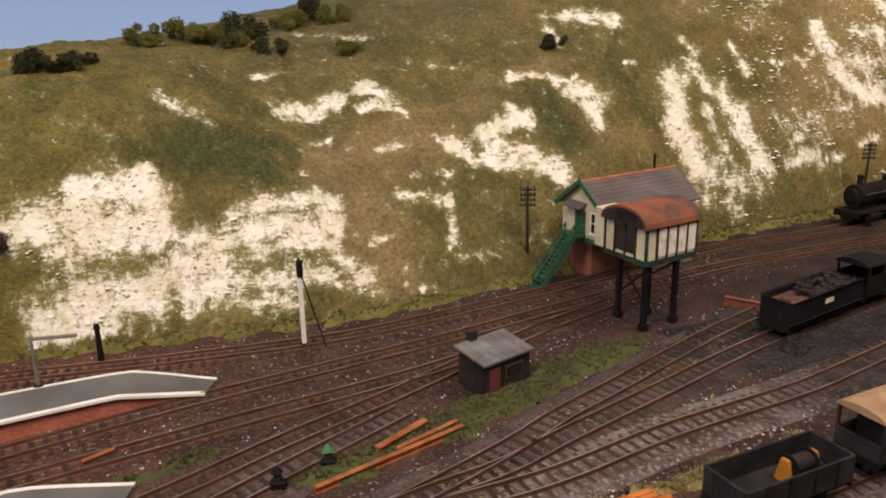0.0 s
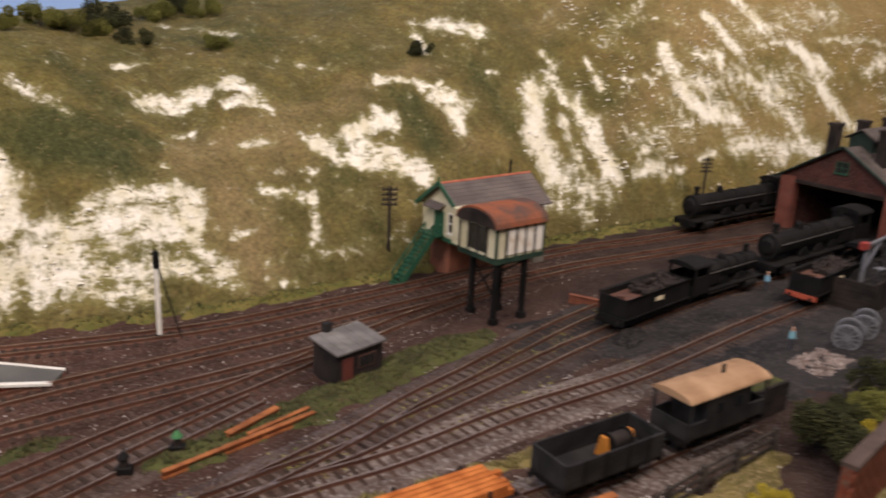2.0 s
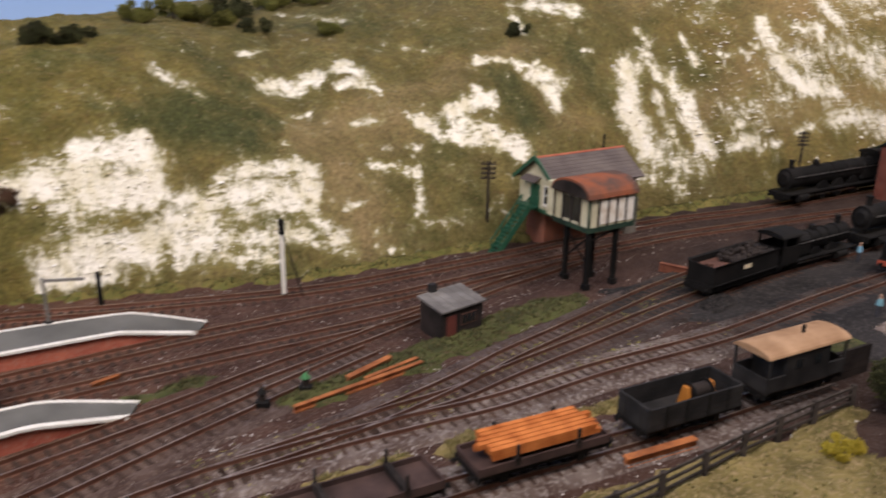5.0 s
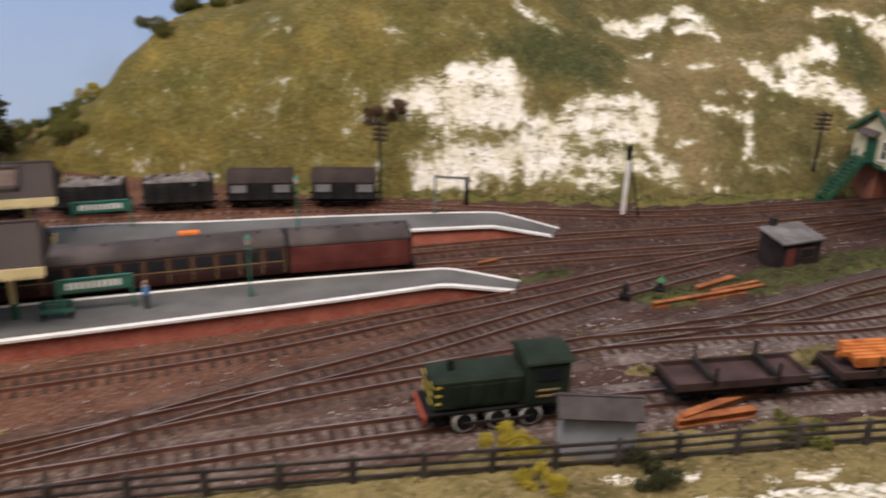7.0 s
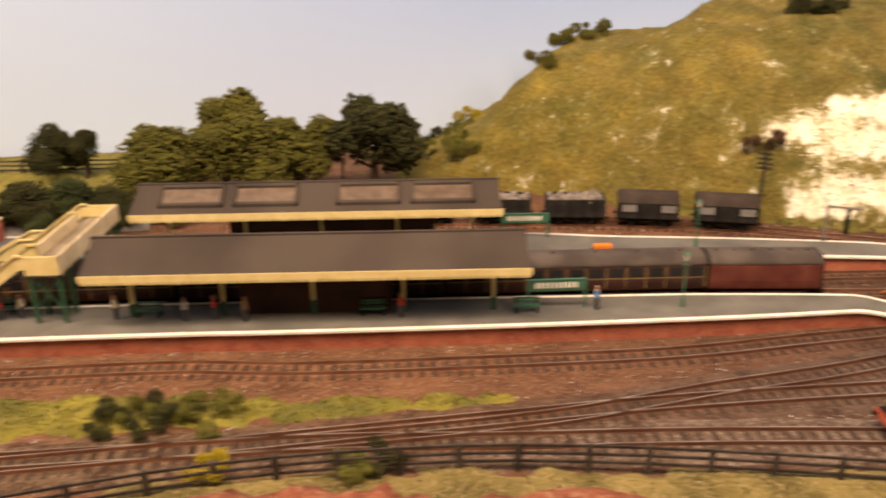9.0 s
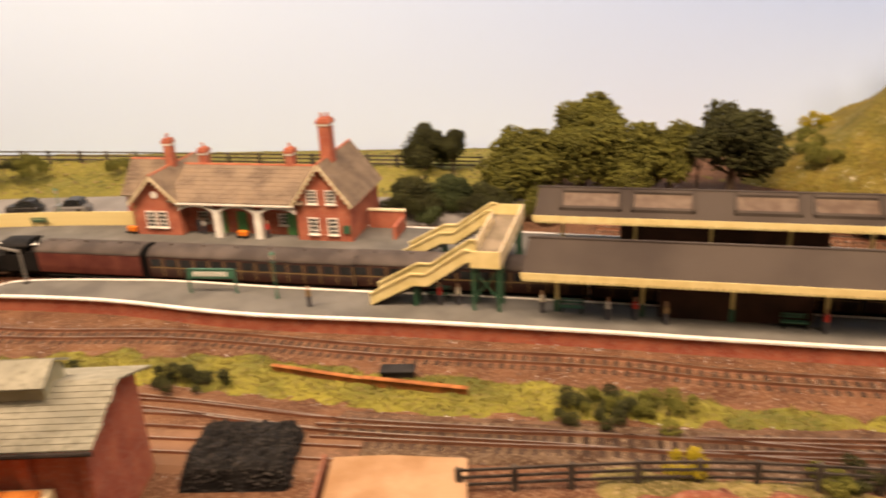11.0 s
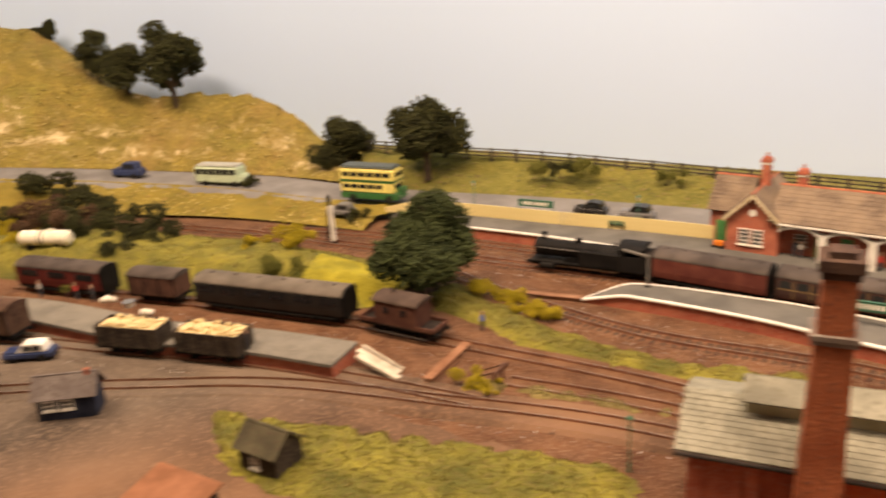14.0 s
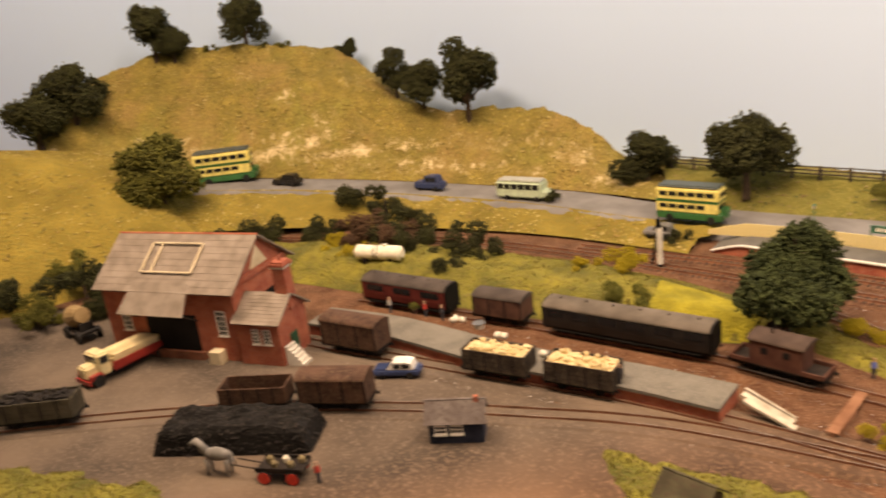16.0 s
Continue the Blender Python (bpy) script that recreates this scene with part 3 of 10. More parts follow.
def strokes(kinds, u, v, soft, gain):
    """The strongest of a set of strokes at each spot (u, v) of the hill."""
    out = np.zeros(len(u))
    for x0, d0, x1, d1, rx, rd, bare in kinds:
        ax, ad = (u - x0) / rx, (v - d0) / rd
        bx, bd = (x1 - x0) / rx, (d1 - d0) / rd
        k = np.clip((ax * bx + ad * bd) / (bx * bx + bd * bd + 1e-9), 0, 1)
        far = np.hypot(ax - k * bx, ad - k * bd)
        value = gain * (0.1 + 0.9 * abs(bare)) - far * soft
        out = np.where((value > 0) & (value > abs(out)), np.copysign(value, bare), out)
    return out


bm = bmesh.new()
DS = [0.0, 0.004, 0.008] + [0.012 + 0.0048 * i for i in range(66)] + [0.335 + 0.012 * i for i in range(9)] + [0.46, 0.52, 0.6]
lefts = sides(FOOT)
SPOT = [(p, s, d) for p, s in zip(FOOT, lefts) for d in DS]
hx, hy = np.array([p.x + s.x * d for p, s, d in SPOT]), np.array([p.y + s.y * d for p, s, d in SPOT])
hu, hv = np.array([p.x for p, s, d in SPOT]), np.array([d for p, s, d in SPOT])
wu = np.array([0.004 * noise.noise((x * 34, y * 34, 11)) + 0.004 * noise.noise((x * 90, y * 90, 31)) for x, y in zip(hx, hy)])
wv = np.array([0.003 * noise.noise((x * 38, y * 38, 17)) + 0.003 * noise.noise((x * 95, y * 95, 37)) for x, y in zip(hx, hy)])
chalk = np.clip(strokes(CHALK_WEST_FACE + CHALK_MIDDLE_FACE + CHALK_UPPER + CHALK_CENTRE + CHALK_CENTRE_LOW + CHALK_EAST_SCREE + CHALK_EAST_SPOTS + CHALK_FAR_GULLY + CHALK_FAR_EAST + CHALK_WEST_SPOTS, hu + wu, hv + wv, 0.52, 1.0), 0, 1)
turf = np.clip(strokes(TURF, hu + 2 * wu, hv + 2 * wv, 0.6, 1.1), -1, 1)
rows = []
for n, (p, s, d) in enumerate(SPOT):
    x, y, c = hx[n], hy[n], chalk[n]
    fade = min(1, d / 0.02)
    z = hill_z(p.x, d)
    z += fade * (0.009 * noise.noise((x * 9, y * 9, 1)) + 0.006 * noise.noise((x * 26, y * 26, 2)) + 0.0032 * noise.noise((x * 75, y * 75, 3)) + 0.0016 * noise.noise((x * 150, y * 150, 9)))
    z += fade * c * (0.004 * noise.noise((x * 110, y * 110, 7)) - 0.003)
    if n % len(DS) == 0:
        rows.append([])
    rows[-1].append(bm.verts.new((x, y, z - 0.004)))
for a, b in zip(rows, rows[1:]):
    for i in range(len(DS) - 1):
        bm.faces.new((a[i], b[i], b[i + 1], a[i + 1]))
HILL = with_mask("chalk_hill_surface", ((0.086, 0.07, 0.023), (0.2, 0.158, 0.052), (0.145, 0.1, 0.042), (0.06, 0.064, 0.02)), ((0.86, 0.83, 0.73), (0.62, 0.57, 0.38), (0.27, 0.25, 0.1)), "chalk", "turf", along=[(-0.8, (1.42, 1.35, 0.85)), (-0.4, (1.22, 1.18, 0.88)), (-0.1, (1.0, 1.0, 1.0)), (0.45, (1.0, 0.98, 0.96)), (0.75, (1.35, 1.28, 1.2))])
hill = tagged(part("chalk_hill", bm, HILL, smooth=True), "grassy hillside with bare white chalk faces", "hillside", kind="structure")
hill.data.attributes.new("chalk", "FLOAT", "POINT").data.foreach_set("value", chalk)
hill.data.attributes.new("turf", "FLOAT", "POINT").data.foreach_set("value", turf)

# ---- tracks ----
LINES = {
    "siding_back": [(-0.86, 0.36), (-0.7, 0.465), (-0.557, 0.545), (-0.458, 0.598), (-0.322, 0.652), (-0.18, 0.685), (-0.04, 0.725), (0.06, 0.776), (0.174, 0.841), (0.36, 0.955), (0.52, 1.02), (0.73, 1.13), (1.1, 1.31)],
    "platform_loop": [(-1.72, -0.57), (-1.58, -0.41), (-1.442, -0.275), (-1.325, -0.188), (-1.018, 0.03), (-0.514, 0.379), (-0.392, 0.455), (-0.287, 0.516), (-0.156, 0.6), (-0.035, 0.668), (0.057, 0.719), (0.164, 0.785), (0.34, 0.887), (0.45, 0.935), (0.6, 0.995), (0.72, 1.04)],
    "main_line": [(-2.05, -1.2), (-1.96, -0.98), (-1.86, -0.78), (-1.72, -0.61), (-1.56, -0.46), (-1.41, -0.32), (-1.262, -0.188), (-1.135, -0.097), (-0.973, 0.014), (-0.793, 0.14), (-0.6, 0.265), (-0.415, 0.388), (-0.335, 0.44), (-0.22, 0.508), (-0.1, 0.578), (0.05, 0.663), (0.15, 0.745), (0.25, 0.825)],
    "front_platform_line": [(-1.46, -0.4), (-1.3, -0.345), (-1.131, -0.262), (-0.979, -0.134), (-0.807, -0.022), (-0.652, 0.09), (-0.565, 0.14), (-0.46, 0.212), (-0.317, 0.316), (-0.221, 0.402), (-0.117, 0.494), (-0.06, 0.55), (0.013, 0.615), (0.09, 0.69), (0.16, 0.755)],
    "goods_lead": [(-1.0, -0.31), (-0.87, -0.205), (-0.745, -0.125), (-0.62, -0.03), (-0.5, 0.06), (-0.363, 0.178), (-0.27, 0.28), (-0.2, 0.352), (-0.125, 0.436), (-0.055, 0.512), (0.02, 0.59)],
    "depot_lead": [(-0.53, 0.04), (-0.45, 0.11), (-0.357, 0.19), (-0.291, 0.246), (-0.187, 0.326), (-0.07, 0.412), (0.0, 0.46), (0.036, 0.488), (0.091, 0.537), (0.133, 0.58), (0.18, 0.622), (0.24, 0.677), (0.3, 0.73), (0.38, 0.79), (0.5, 0.865)],
    "depot_road": [(0.0, 0.46), (0.04, 0.487), (0.088, 0.515), (0.13, 0.55), (0.22, 0.62), (0.303, 0.685), (0.42, 0.765), (0.55, 0.842), (0.72, 0.94), (0.95, 1.065)],
    "coaling_road": [(-0.07, 0.412), (0.0, 0.45), (0.06, 0.478), (0.12, 0.505), (0.205, 0.556), (0.31, 0.608), (0.37, 0.645), (0.465, 0.707), (0.56, 0.765), (0.68, 0.84), (0.9, 0.965)],
    "front_siding": [(-0.75, -0.14), (-0.65, -0.06), (-0.558, 0.016), (-0.472, 0.079), (-0.374, 0.14), (-0.278, 0.203), (-0.174, 0.266), (-0.064, 0.327), (0.036, 0.378), (0.152, 0.431), (0.238, 0.469), (0.3, 0.5), (0.37, 0.534)],
    "dock_road": [(-0.745, -0.125), (-0.87, -0.2), (-1.04, -0.315), (-1.2, -0.448), (-1.306, -0.537), (-1.45, -0.692), (-1.54, -0.8), (-1.64, -0.915)],
    "stop_road": [(-0.82, -0.19), (-0.93, -0.275), (-1.02, -0.35), (-1.1, -0.43)],
    "goods_shed_road": [(-1.08, -0.475), (-1.17, -0.56), (-1.27, -0.668), (-1.366, -0.795), (-1.46, -0.915), (-1.56, -1.05), (-1.68, -1.25)],
    "coal_road": [(-0.7, -0.135), (-0.8, -0.215), (-0.983, -0.368), (-1.1, -0.505), (-1.2, -0.635), (-1.266, -0.77), (-1.315, -0.89), (-1.365, -1.05), (-1.4, -1.25), (-1.42, -1.45)],
}
LINE = {}
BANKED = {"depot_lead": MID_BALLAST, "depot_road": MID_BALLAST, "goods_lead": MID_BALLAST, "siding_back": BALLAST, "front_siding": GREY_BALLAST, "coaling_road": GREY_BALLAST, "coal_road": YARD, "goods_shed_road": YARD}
sleeper_bm = boxed(-0.0165, 0.0165, -0.0017, 0.0017, 0.0, 0.0022)
SLEEPER_MESH = bpy.data.meshes.new("sleeper")
sleeper_bm.to_mesh(SLEEPER_MESH)
sleeper_bm.free()
SLEEPER_MESH.materials.append(SLEEPER)
TRACKS = {}
for n, (key, pts) in enumerate(LINES.items()):
    line = glide(pts, 0.012)
    LINE[key] = line
    t = TRACKS[key] = thing("railway_track", "rusty bullhead rails on dark weathered wooden sleepers", "railway track", group="tracks", kind="structure")
    h = 0.0012 + 0.00012 * n
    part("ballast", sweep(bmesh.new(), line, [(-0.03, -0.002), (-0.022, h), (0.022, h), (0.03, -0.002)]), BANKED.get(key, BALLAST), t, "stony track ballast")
    for side in (-1, 1):
        bm = sweep(bmesh.new(), line, [(side * 0.00825 - 0.0009, 0.0015), (side * 0.00825 + 0.0009, 0.0015), (side * 0.00825 + 0.0004, 0.0023), (side * 0.00825 + 0.00055, 0.0052), (side * 0.00825 - 0.00055, 0.0052), (side * 0.00825 - 0.0004, 0.0023)])
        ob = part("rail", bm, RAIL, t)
        ob.data.materials.append(RAILHEAD)
        for f in ob.data.polygons:
            if f.normal.z > 0.9 and f.center.z > 0.0045:
                f.material_index = 1


def run_along(key, x, y=None):
    """The spot of a track nearest to a place in the plan, and its heading in degrees."""
    line = LINE[key]
    near = (lambda p: abs(p.x - x)) if y is None else (lambda p: (p - Vector((x, y))).length)
    i = min(range(1, len(line) - 1), key=lambda k: near(line[k]))
    d = line[i + 1] - line[i - 1]
    return line[i], math.degrees(math.atan2(d.y, d.x))


# ---- platforms ----


def platform(name, front, back, ramps, label):
    """front and back: edge lines from west to east; ramps: (down at the west end, down at the east end) in metres."""
    t = thing(name, label, "platform", kind="structure")
    n = 120

    def even(line):
        line = glide(line, 0.005)
        run = [0.0]
        for a, b in zip(line, line[1:]):
            run.append(run[-1] + (b - a).length)
        return [Vector((np.interp(run[-1] * i / n, run, [p.x for p in line]), np.interp(run[-1] * i / n, run, [p.y for p in line]))) for i in range(n + 1)], run[-1]

    (f, lf), (b, lb) = even(front), even(back)
    high = [max(0.004, min(0.017, 0.004 + 0.013 * (i / n * lf) / ramps[0] if ramps[0] else 0.017, 0.004 + 0.013 * ((1 - i / n) * lf) / ramps[1] if ramps[1] else 0.017)) for i in range(n + 1)]

    def band(u0, u1, dz, thick, lower=None):
        bm = bmesh.new()
        rows = []
        for i in range(n + 1):
            w = (b[i] - f[i]).length
            at = lambda u: f[i] + (b[i] - f[i]) * (u if u > -0.001 else w + u) / w
            z1 = high[i] + dz
            z0 = lower if lower is not None else z1 - thick
            p, q = at(u0), at(u1)
            rows.append([bm.verts.new((p.x, p.y, z0)), bm.verts.new((q.x, q.y, z0)), bm.verts.new((q.x, q.y, z1)), bm.verts.new((p.x, p.y, z1))])
        for r, s in zip(rows, rows[1:]):
            for k in range(4):
                bm.faces.new((r[k], r[(k + 1) % 4], s[(k + 1) % 4], s[k]))
        bm.faces.new(rows[0]), bm.faces.new(rows[-1][::-1])
        bmesh.ops.recalc_face_normals(bm, faces=bm.faces)
        return bm

    part("brick_base", band(0.0025, -0.0025, -0.0022, 0, lower=-0.001), BRICK, t, "red brick platform wall")
    part("surface", band(0.0042, -0.0046, 0.0, 0.003), PLATFORM, t, "dark grey asphalt platform surface")
    part("coping", band(-0.0004, 0.0042, 0.0004, 0.0019), WHITE, t, "white painted platform edge")
    part("coping", band(-0.0046, -0.0012, 0.0004, 0.0019), WHITE, t, "white painted platform edge")
    return t


platform("front_platform", [(-1.235, -0.275), (-1.2, -0.247), (-1.144, -0.203), (-1.074, -0.155), (-0.951, -0.085), (-0.818, 0.011), (-0.668, 0.115), (-0.595, 0.163), (-0.441, 0.268), (-0.284, 0.379), (-0.2, 0.442), (-0.142, 0.482)],
         [(-1.24, -0.268), (-1.217, -0.205), (-1.12, -0.118), (-1.066, -0.078), (-0.958, -0.008), (-0.778, 0.118), (-0.59, 0.243), (-0.4, 0.366), (-0.32, 0.417), (-0.205, 0.482), (-0.142, 0.507)], (0.05, 0.062), "grey island platform with white edges and red brick sides")
platform("back_platform", [(-1.62, -0.4), (-1.454, -0.253), (-1.338, -0.166), (-1.03, 0.048), (-0.526, 0.397), (-0.404, 0.474), (-0.299, 0.535), (-0.194, 0.59), (-0.131, 0.622)],
         [(-1.68, -0.345), (-1.53, -0.21), (-1.4, -0.1), (-1.13, 0.11), (-0.6, 0.44), (-0.445, 0.519), (-0.325, 0.58), (-0.2, 0.636), (-0.128, 0.65)], (0.04, 0.062), "long grey station platform with white edges")

# ---- pieces of buildings ----
UP = Matrix.Identity(4)


def moved(bm, m):
    bmesh.ops.transform(bm, matrix=m, verts=bm.verts)
    return bm


def window(parent, m, w, h, nx=2, nz=3, colour=None, sill=True, bar_w=0.0007):
    """A window facing local -y, with its foot's middle at the origin of m: frame with bars, pane, sill."""
    bm = bmesh.new()
    e = 0.0011
    for x in (-w / 2, w / 2 - e):
        box(bm, x, x + e, -0.0014, 0.0006, 0, h)
    for z in (0, h - e):
        box(bm, -w / 2 + e, w / 2 - e, -0.0014, 0.0006, z, z + e)
    win = part("window", moved(bm, m), colour or WHITE, parent)
    for i in range(1, nx):
        x = -w / 2 + w * i / nx
        part("glazing_bar", moved(boxed(x - bar_w / 2, x + bar_w / 2, -0.001, 0.0004, e, h - e), m), colour or WHITE, win)
    for i in range(1, nz):
        z = h * i / nz
        part("glazing_bar", moved(boxed(-w / 2 + e, w / 2 - e, -0.0011, 0.0003, z - bar_w / 2, z + bar_w / 2), m), colour or WHITE, win)
    part("pane", moved(boxed(-w / 2 + 0.0005, w / 2 - 0.0005, -0.0004, 0.0002, 0.0005, h - 0.0005), m), GLASS, win)
    if sill:
        part("sill", moved(boxed(-w / 2 - 0.001, w / 2 + 0.001, -0.0026, 0.0, -0.0012, 0.0), m), colour or WHITE, win)
    return win


def door(parent, m, w, h, colour):
    bm = boxed(-w / 2, w / 2, -0.0012, 0.0004, 0, h)
    for x in (-w / 4, w / 4):
        for z0, z1 in ((0.08, 0.42), (0.52, 0.92)):
            box(bm, x - w * 0.17, x + w * 0.17, -0.0018, -0.0008, h * z0, h * z1)
    d = part("door", moved(bm, m), colour, parent)
    part("handle", moved(rod(bmesh.new(), (w * 0.34, -0.0022, h * 0.47), (w * 0.34, -0.001, h * 0.47), 0.0005, seg=6), m), STEEL, d)
    return d


def chimney(parent, x, y, z0, z1, w, d, pots=2):
    bm = boxed(x - w / 2, x + w / 2, y - d / 2, y + d / 2, z0, z1 - 0.004)
    box(bm, x - w * 0.62, x + w * 0.62, y - d * 0.62, y + d * 0.62, z1 - 0.007, z1 - 0.0035)
    box(bm, x - w * 0.5, x + w * 0.5, y - d * 0.5, y + d * 0.5, z1 - 0.0035, z1 - 0.001)
    c = part("chimney", bm, BRICK, parent, "red brick chimney stack")
    part("band", boxed(x - w * 0.57, x + w * 0.57, y - d * 0.57, y + d * 0.57, z1 - 0.0095, z1 - 0.007), WHITE, c, "white painted stone band")
    for i in range(pots):
        px = x + (i - (pots - 1) / 2) * w * 0.5
        part("pot", rod(bmesh.new(), (px, y, z1 - 0.001), (px, y, z1 + 0.005), 0.0021, 0.0016, 8), BRICK, c)
    return c


def slab(bm, p, q, a, b, thick):
    """A roof slope: eave from p to q, ridge from a to b (beside p and q), thick metres deep."""
    p, q, a, b = (Vector(v) for v in (p, q, a, b))
    n = (q - p).cross(a - p).normalized() * thick
    if n.z < 0:
        n = -n
    lo = [bm.verts.new(v) for v in (p, q, b, a)]
    hi = [bm.verts.new(v + n) for v in (p, q, b, a)]
    f = [bm.faces.new(lo[::-1]), bm.faces.new(hi)] + [bm.faces.new((lo[i], lo[(i + 1) % 4], hi[(i + 1) % 4], hi[i])) for i in range(4)]
    bmesh.ops.recalc_face_normals(bm, faces=f)
    return bm


def gable_roof(parent, x0, x1, y0, y1, z_eave, z_ridge, axis, material, over=0.004, thick=0.0016, ridge=None, label=""):
    """Two slopes with the ridge along the axis given, and ridge tiles."""
    if axis == "x":
        ym = (y0 + y1) / 2
        drop = (z_ridge - z_eave) / (ym - y0) * over
        ends = [((x0 - over, y0 - over, z_eave - drop), (x1 + over, y0 - over, z_eave - drop), (x0 - over, ym, z_ridge), (x1 + over, ym, z_ridge)),
                ((x0 - over, y1 + over, z_eave - drop), (x1 + over, y1 + over, z_eave - drop), (x0 - over, ym, z_ridge), (x1 + over, ym, z_ridge))]
        top = ((x0 - over, ym, z_ridge + thick), (x1 + over, ym, z_ridge + thick))
    else:
        xm = (x0 + x1) / 2
        drop = (z_ridge - z_eave) / (xm - x0) * over
        ends = [((x0 - over, y0 - over, z_eave - drop), (x0 - over, y1 + over, z_eave - drop), (xm, y0 - over, z_ridge), (xm, y1 + over, z_ridge)),
                ((x1 + over, y0 - over, z_eave - drop), (x1 + over, y1 + over, z_eave - drop), (xm, y0 - over, z_ridge), (xm, y1 + over, z_ridge))]
        top = ((xm, y0 - over, z_ridge + thick), (xm, y1 + over, z_ridge + thick))
    for e in ends:
        roof = part("roof", slab(bmesh.new(), *e, thick), material, parent, label)
        p, q, a, b = (Vector(v) for v in e)
        n = (q - p).cross(a - p).normalized()
        n = -n if n.z < 0 else n
        rows = 9
        for i in range(rows):
            k0, k1 = i / rows, min(1, (i + 1.12) / rows)
            bm = bmesh.new()
            lo = [p.lerp(a, k0), q.lerp(b, k0), q.lerp(b, k1), p.lerp(a, k1)]
            vs = [bm.verts.new(v + n * (thick + 0.00005)) for v in lo]
            ws = [bm.verts.new(v + n * (thick + (0.0006 if m < 2 else 0.0002))) for m, v in enumerate(lo)]
            for m in range(4):
                bm.faces.new((vs[m], vs[(m + 1) % 4], ws[(m + 1) % 4], ws[m]))
            bm.faces.new(vs[::-1]), bm.faces.new(ws)
            bmesh.ops.recalc_face_normals(bm, faces=bm.faces)
            part("slate_course", bm, material, roof)
    if ridge:
        part("ridge_tiles", rod(bmesh.new(), top[0], top[1], 0.0016, seg=8), ridge, parent, "row of red ridge tiles")


def gable_wall(bm, x0, x1, y0, y1, z0, z_eave, z_ridge, axis):
    if axis == "x":
        prism(bm, [(y0, z0), (y1, z0), (y1, z_eave), ((y0 + y1) / 2, z_ridge), (y0, z_eave)], x0, x1, "x")
    else:
        prism(bm, [(x0, z0), (x1, z0), (x1, z_eave), ((x0 + x1) / 2, z_ridge), (x0, z_eave)], y0, y1, "y")
    return bm


def bargeboards(parent, x0, x1, y, z_eave, z_ridge, colour, w=0.0045):
    xm = (x0 + x1) / 2
    for xa in (x0 - 0.004, x1 + 0.004):
        drop = (z_ridge - z_eave) / (xm - x0) * 0.004
        bm = bar(bmesh.new(), (xa, y, z_eave - drop), (xm, y, z_ridge + 0.0005), 0.0016, 0.0016)
        n = 9
        for i in range(n):
            k = (i + 0.5) / n
            a = Vector((xa, y, z_eave - drop)).lerp(Vector((xm, y, z_ridge + 0.0005)), k)
            box(bm, a.x - 0.0014, a.x + 0.0014, y - 0.0007, y + 0.0007, a.z - w, a.z)
        part("bargeboard", bm, colour, parent, "cream scalloped bargeboard")


CREAM_STONE = mat("cream_stone", (0.6, 0.5, 0.33), (0.74, 0.64, 0.46), 60.0, 0.7, 0.15)
TILE = mat("brown_roof_tiles", (0.13, 0.095, 0.07), (0.23, 0.17, 0.12), 40.0, 0.85, 0.4, c=(0.26, 0.2, 0.15), fine=380.0)
RED_TILE = mat("red_ridge_tile", (0.36, 0.1, 0.06), (0.5, 0.17, 0.1), 60.0, 0.8, 0.2)
DOOR_GREEN = plain("door_green_paint", (0.06, 0.28, 0.09), 0.5)

# ---- station house ----
h = thing("station_house", "red brick gabled station house with tiled roofs and tall chimneys", "station building", frame_at(-1.025, 0.107, 34.0, 0.017))
bm = gable_wall(bmesh.new(), -0.068, 0.0, 0.0, 0.105, -0.002, 0.05, 0.094, "y")
part("wall", bm, BRICK, h, "red brick gable wing")
bm = gable_wall(bmesh.new(), -0.285, -0.223, 0.0, 0.1, -0.002, 0.046, 0.076, "y")
part("wall", bm, BRICK, h, "red brick gable wing")
bm = gable_wall(bmesh.new(), -0.223, -0.068, 0.016, 0.09, -0.002, 0.044, 0.072, "x")
part("wall", bm, BRICK, h)
bm = gable_wall(bmesh.new(), -0.315, -0.285, 0.03, 0.095, -0.002, 0.045, 0.078, "x")
part("wall", bm, BRICK, h)
gable_roof(h, -0.068, 0.0, 0.0, 0.105, 0.05, 0.094, "y", TILE, 0.005, ridge=RED_TILE, label="steep brown tiled roof")
gable_roof(h, -0.285, -0.223, 0.0, 0.1, 0.046, 0.076, "y", TILE, 0.005, ridge=RED_TILE, label="steep brown tiled roof")
gable_roof(h, -0.232, -0.06, -0.002, 0.105, 0.046, 0.076, "x", TILE, 0.003, ridge=RED_TILE, label="brown tiled roof")
gable_roof(h, -0.315, -0.27, 0.03, 0.095, 0.045, 0.079, "x", TILE, 0.004, ridge=RED_TILE, label="brown tiled roof")
bargeboards(h, -0.068, 0.0, -0.0055, 0.05, 0.094, CREAM_STONE)
bargeboards(h, -0.285, -0.223, -0.0055, 0.046, 0.076, CREAM_STONE)
for x, z, w, hh in ((-0.047, 0.008, 0.013, 0.021), (-0.023, 0.008, 0.013, 0.021), (-0.046, 0.046, 0.0125, 0.017), (-0.023, 0.046, 0.0125, 0.017)):
    window(h, pose(x, 0, z), w, hh, 2, 4)
for x in (-0.263, -0.247):
    window(h, pose(x, 0, 0.01), 0.0135, 0.021, 2, 4)
part("roundel", rod(bmesh.new(), (-0.254, -0.0012, 0.052), (-0.254, 0.0008, 0.052), 0.0045, seg=16), WHITE, h, "round white gable window")
for x, wid in ((-0.2, 0.014), (-0.093, 0.012)):
    window(h, pose(x, 0.016, 0.012), wid, 0.015, 2, 3)
for x in (-0.148, -0.102 + 0.02, -0.176):
    door(h, pose(x, 0.016, 0), 0.013, 0.028, DOOR_GREEN)
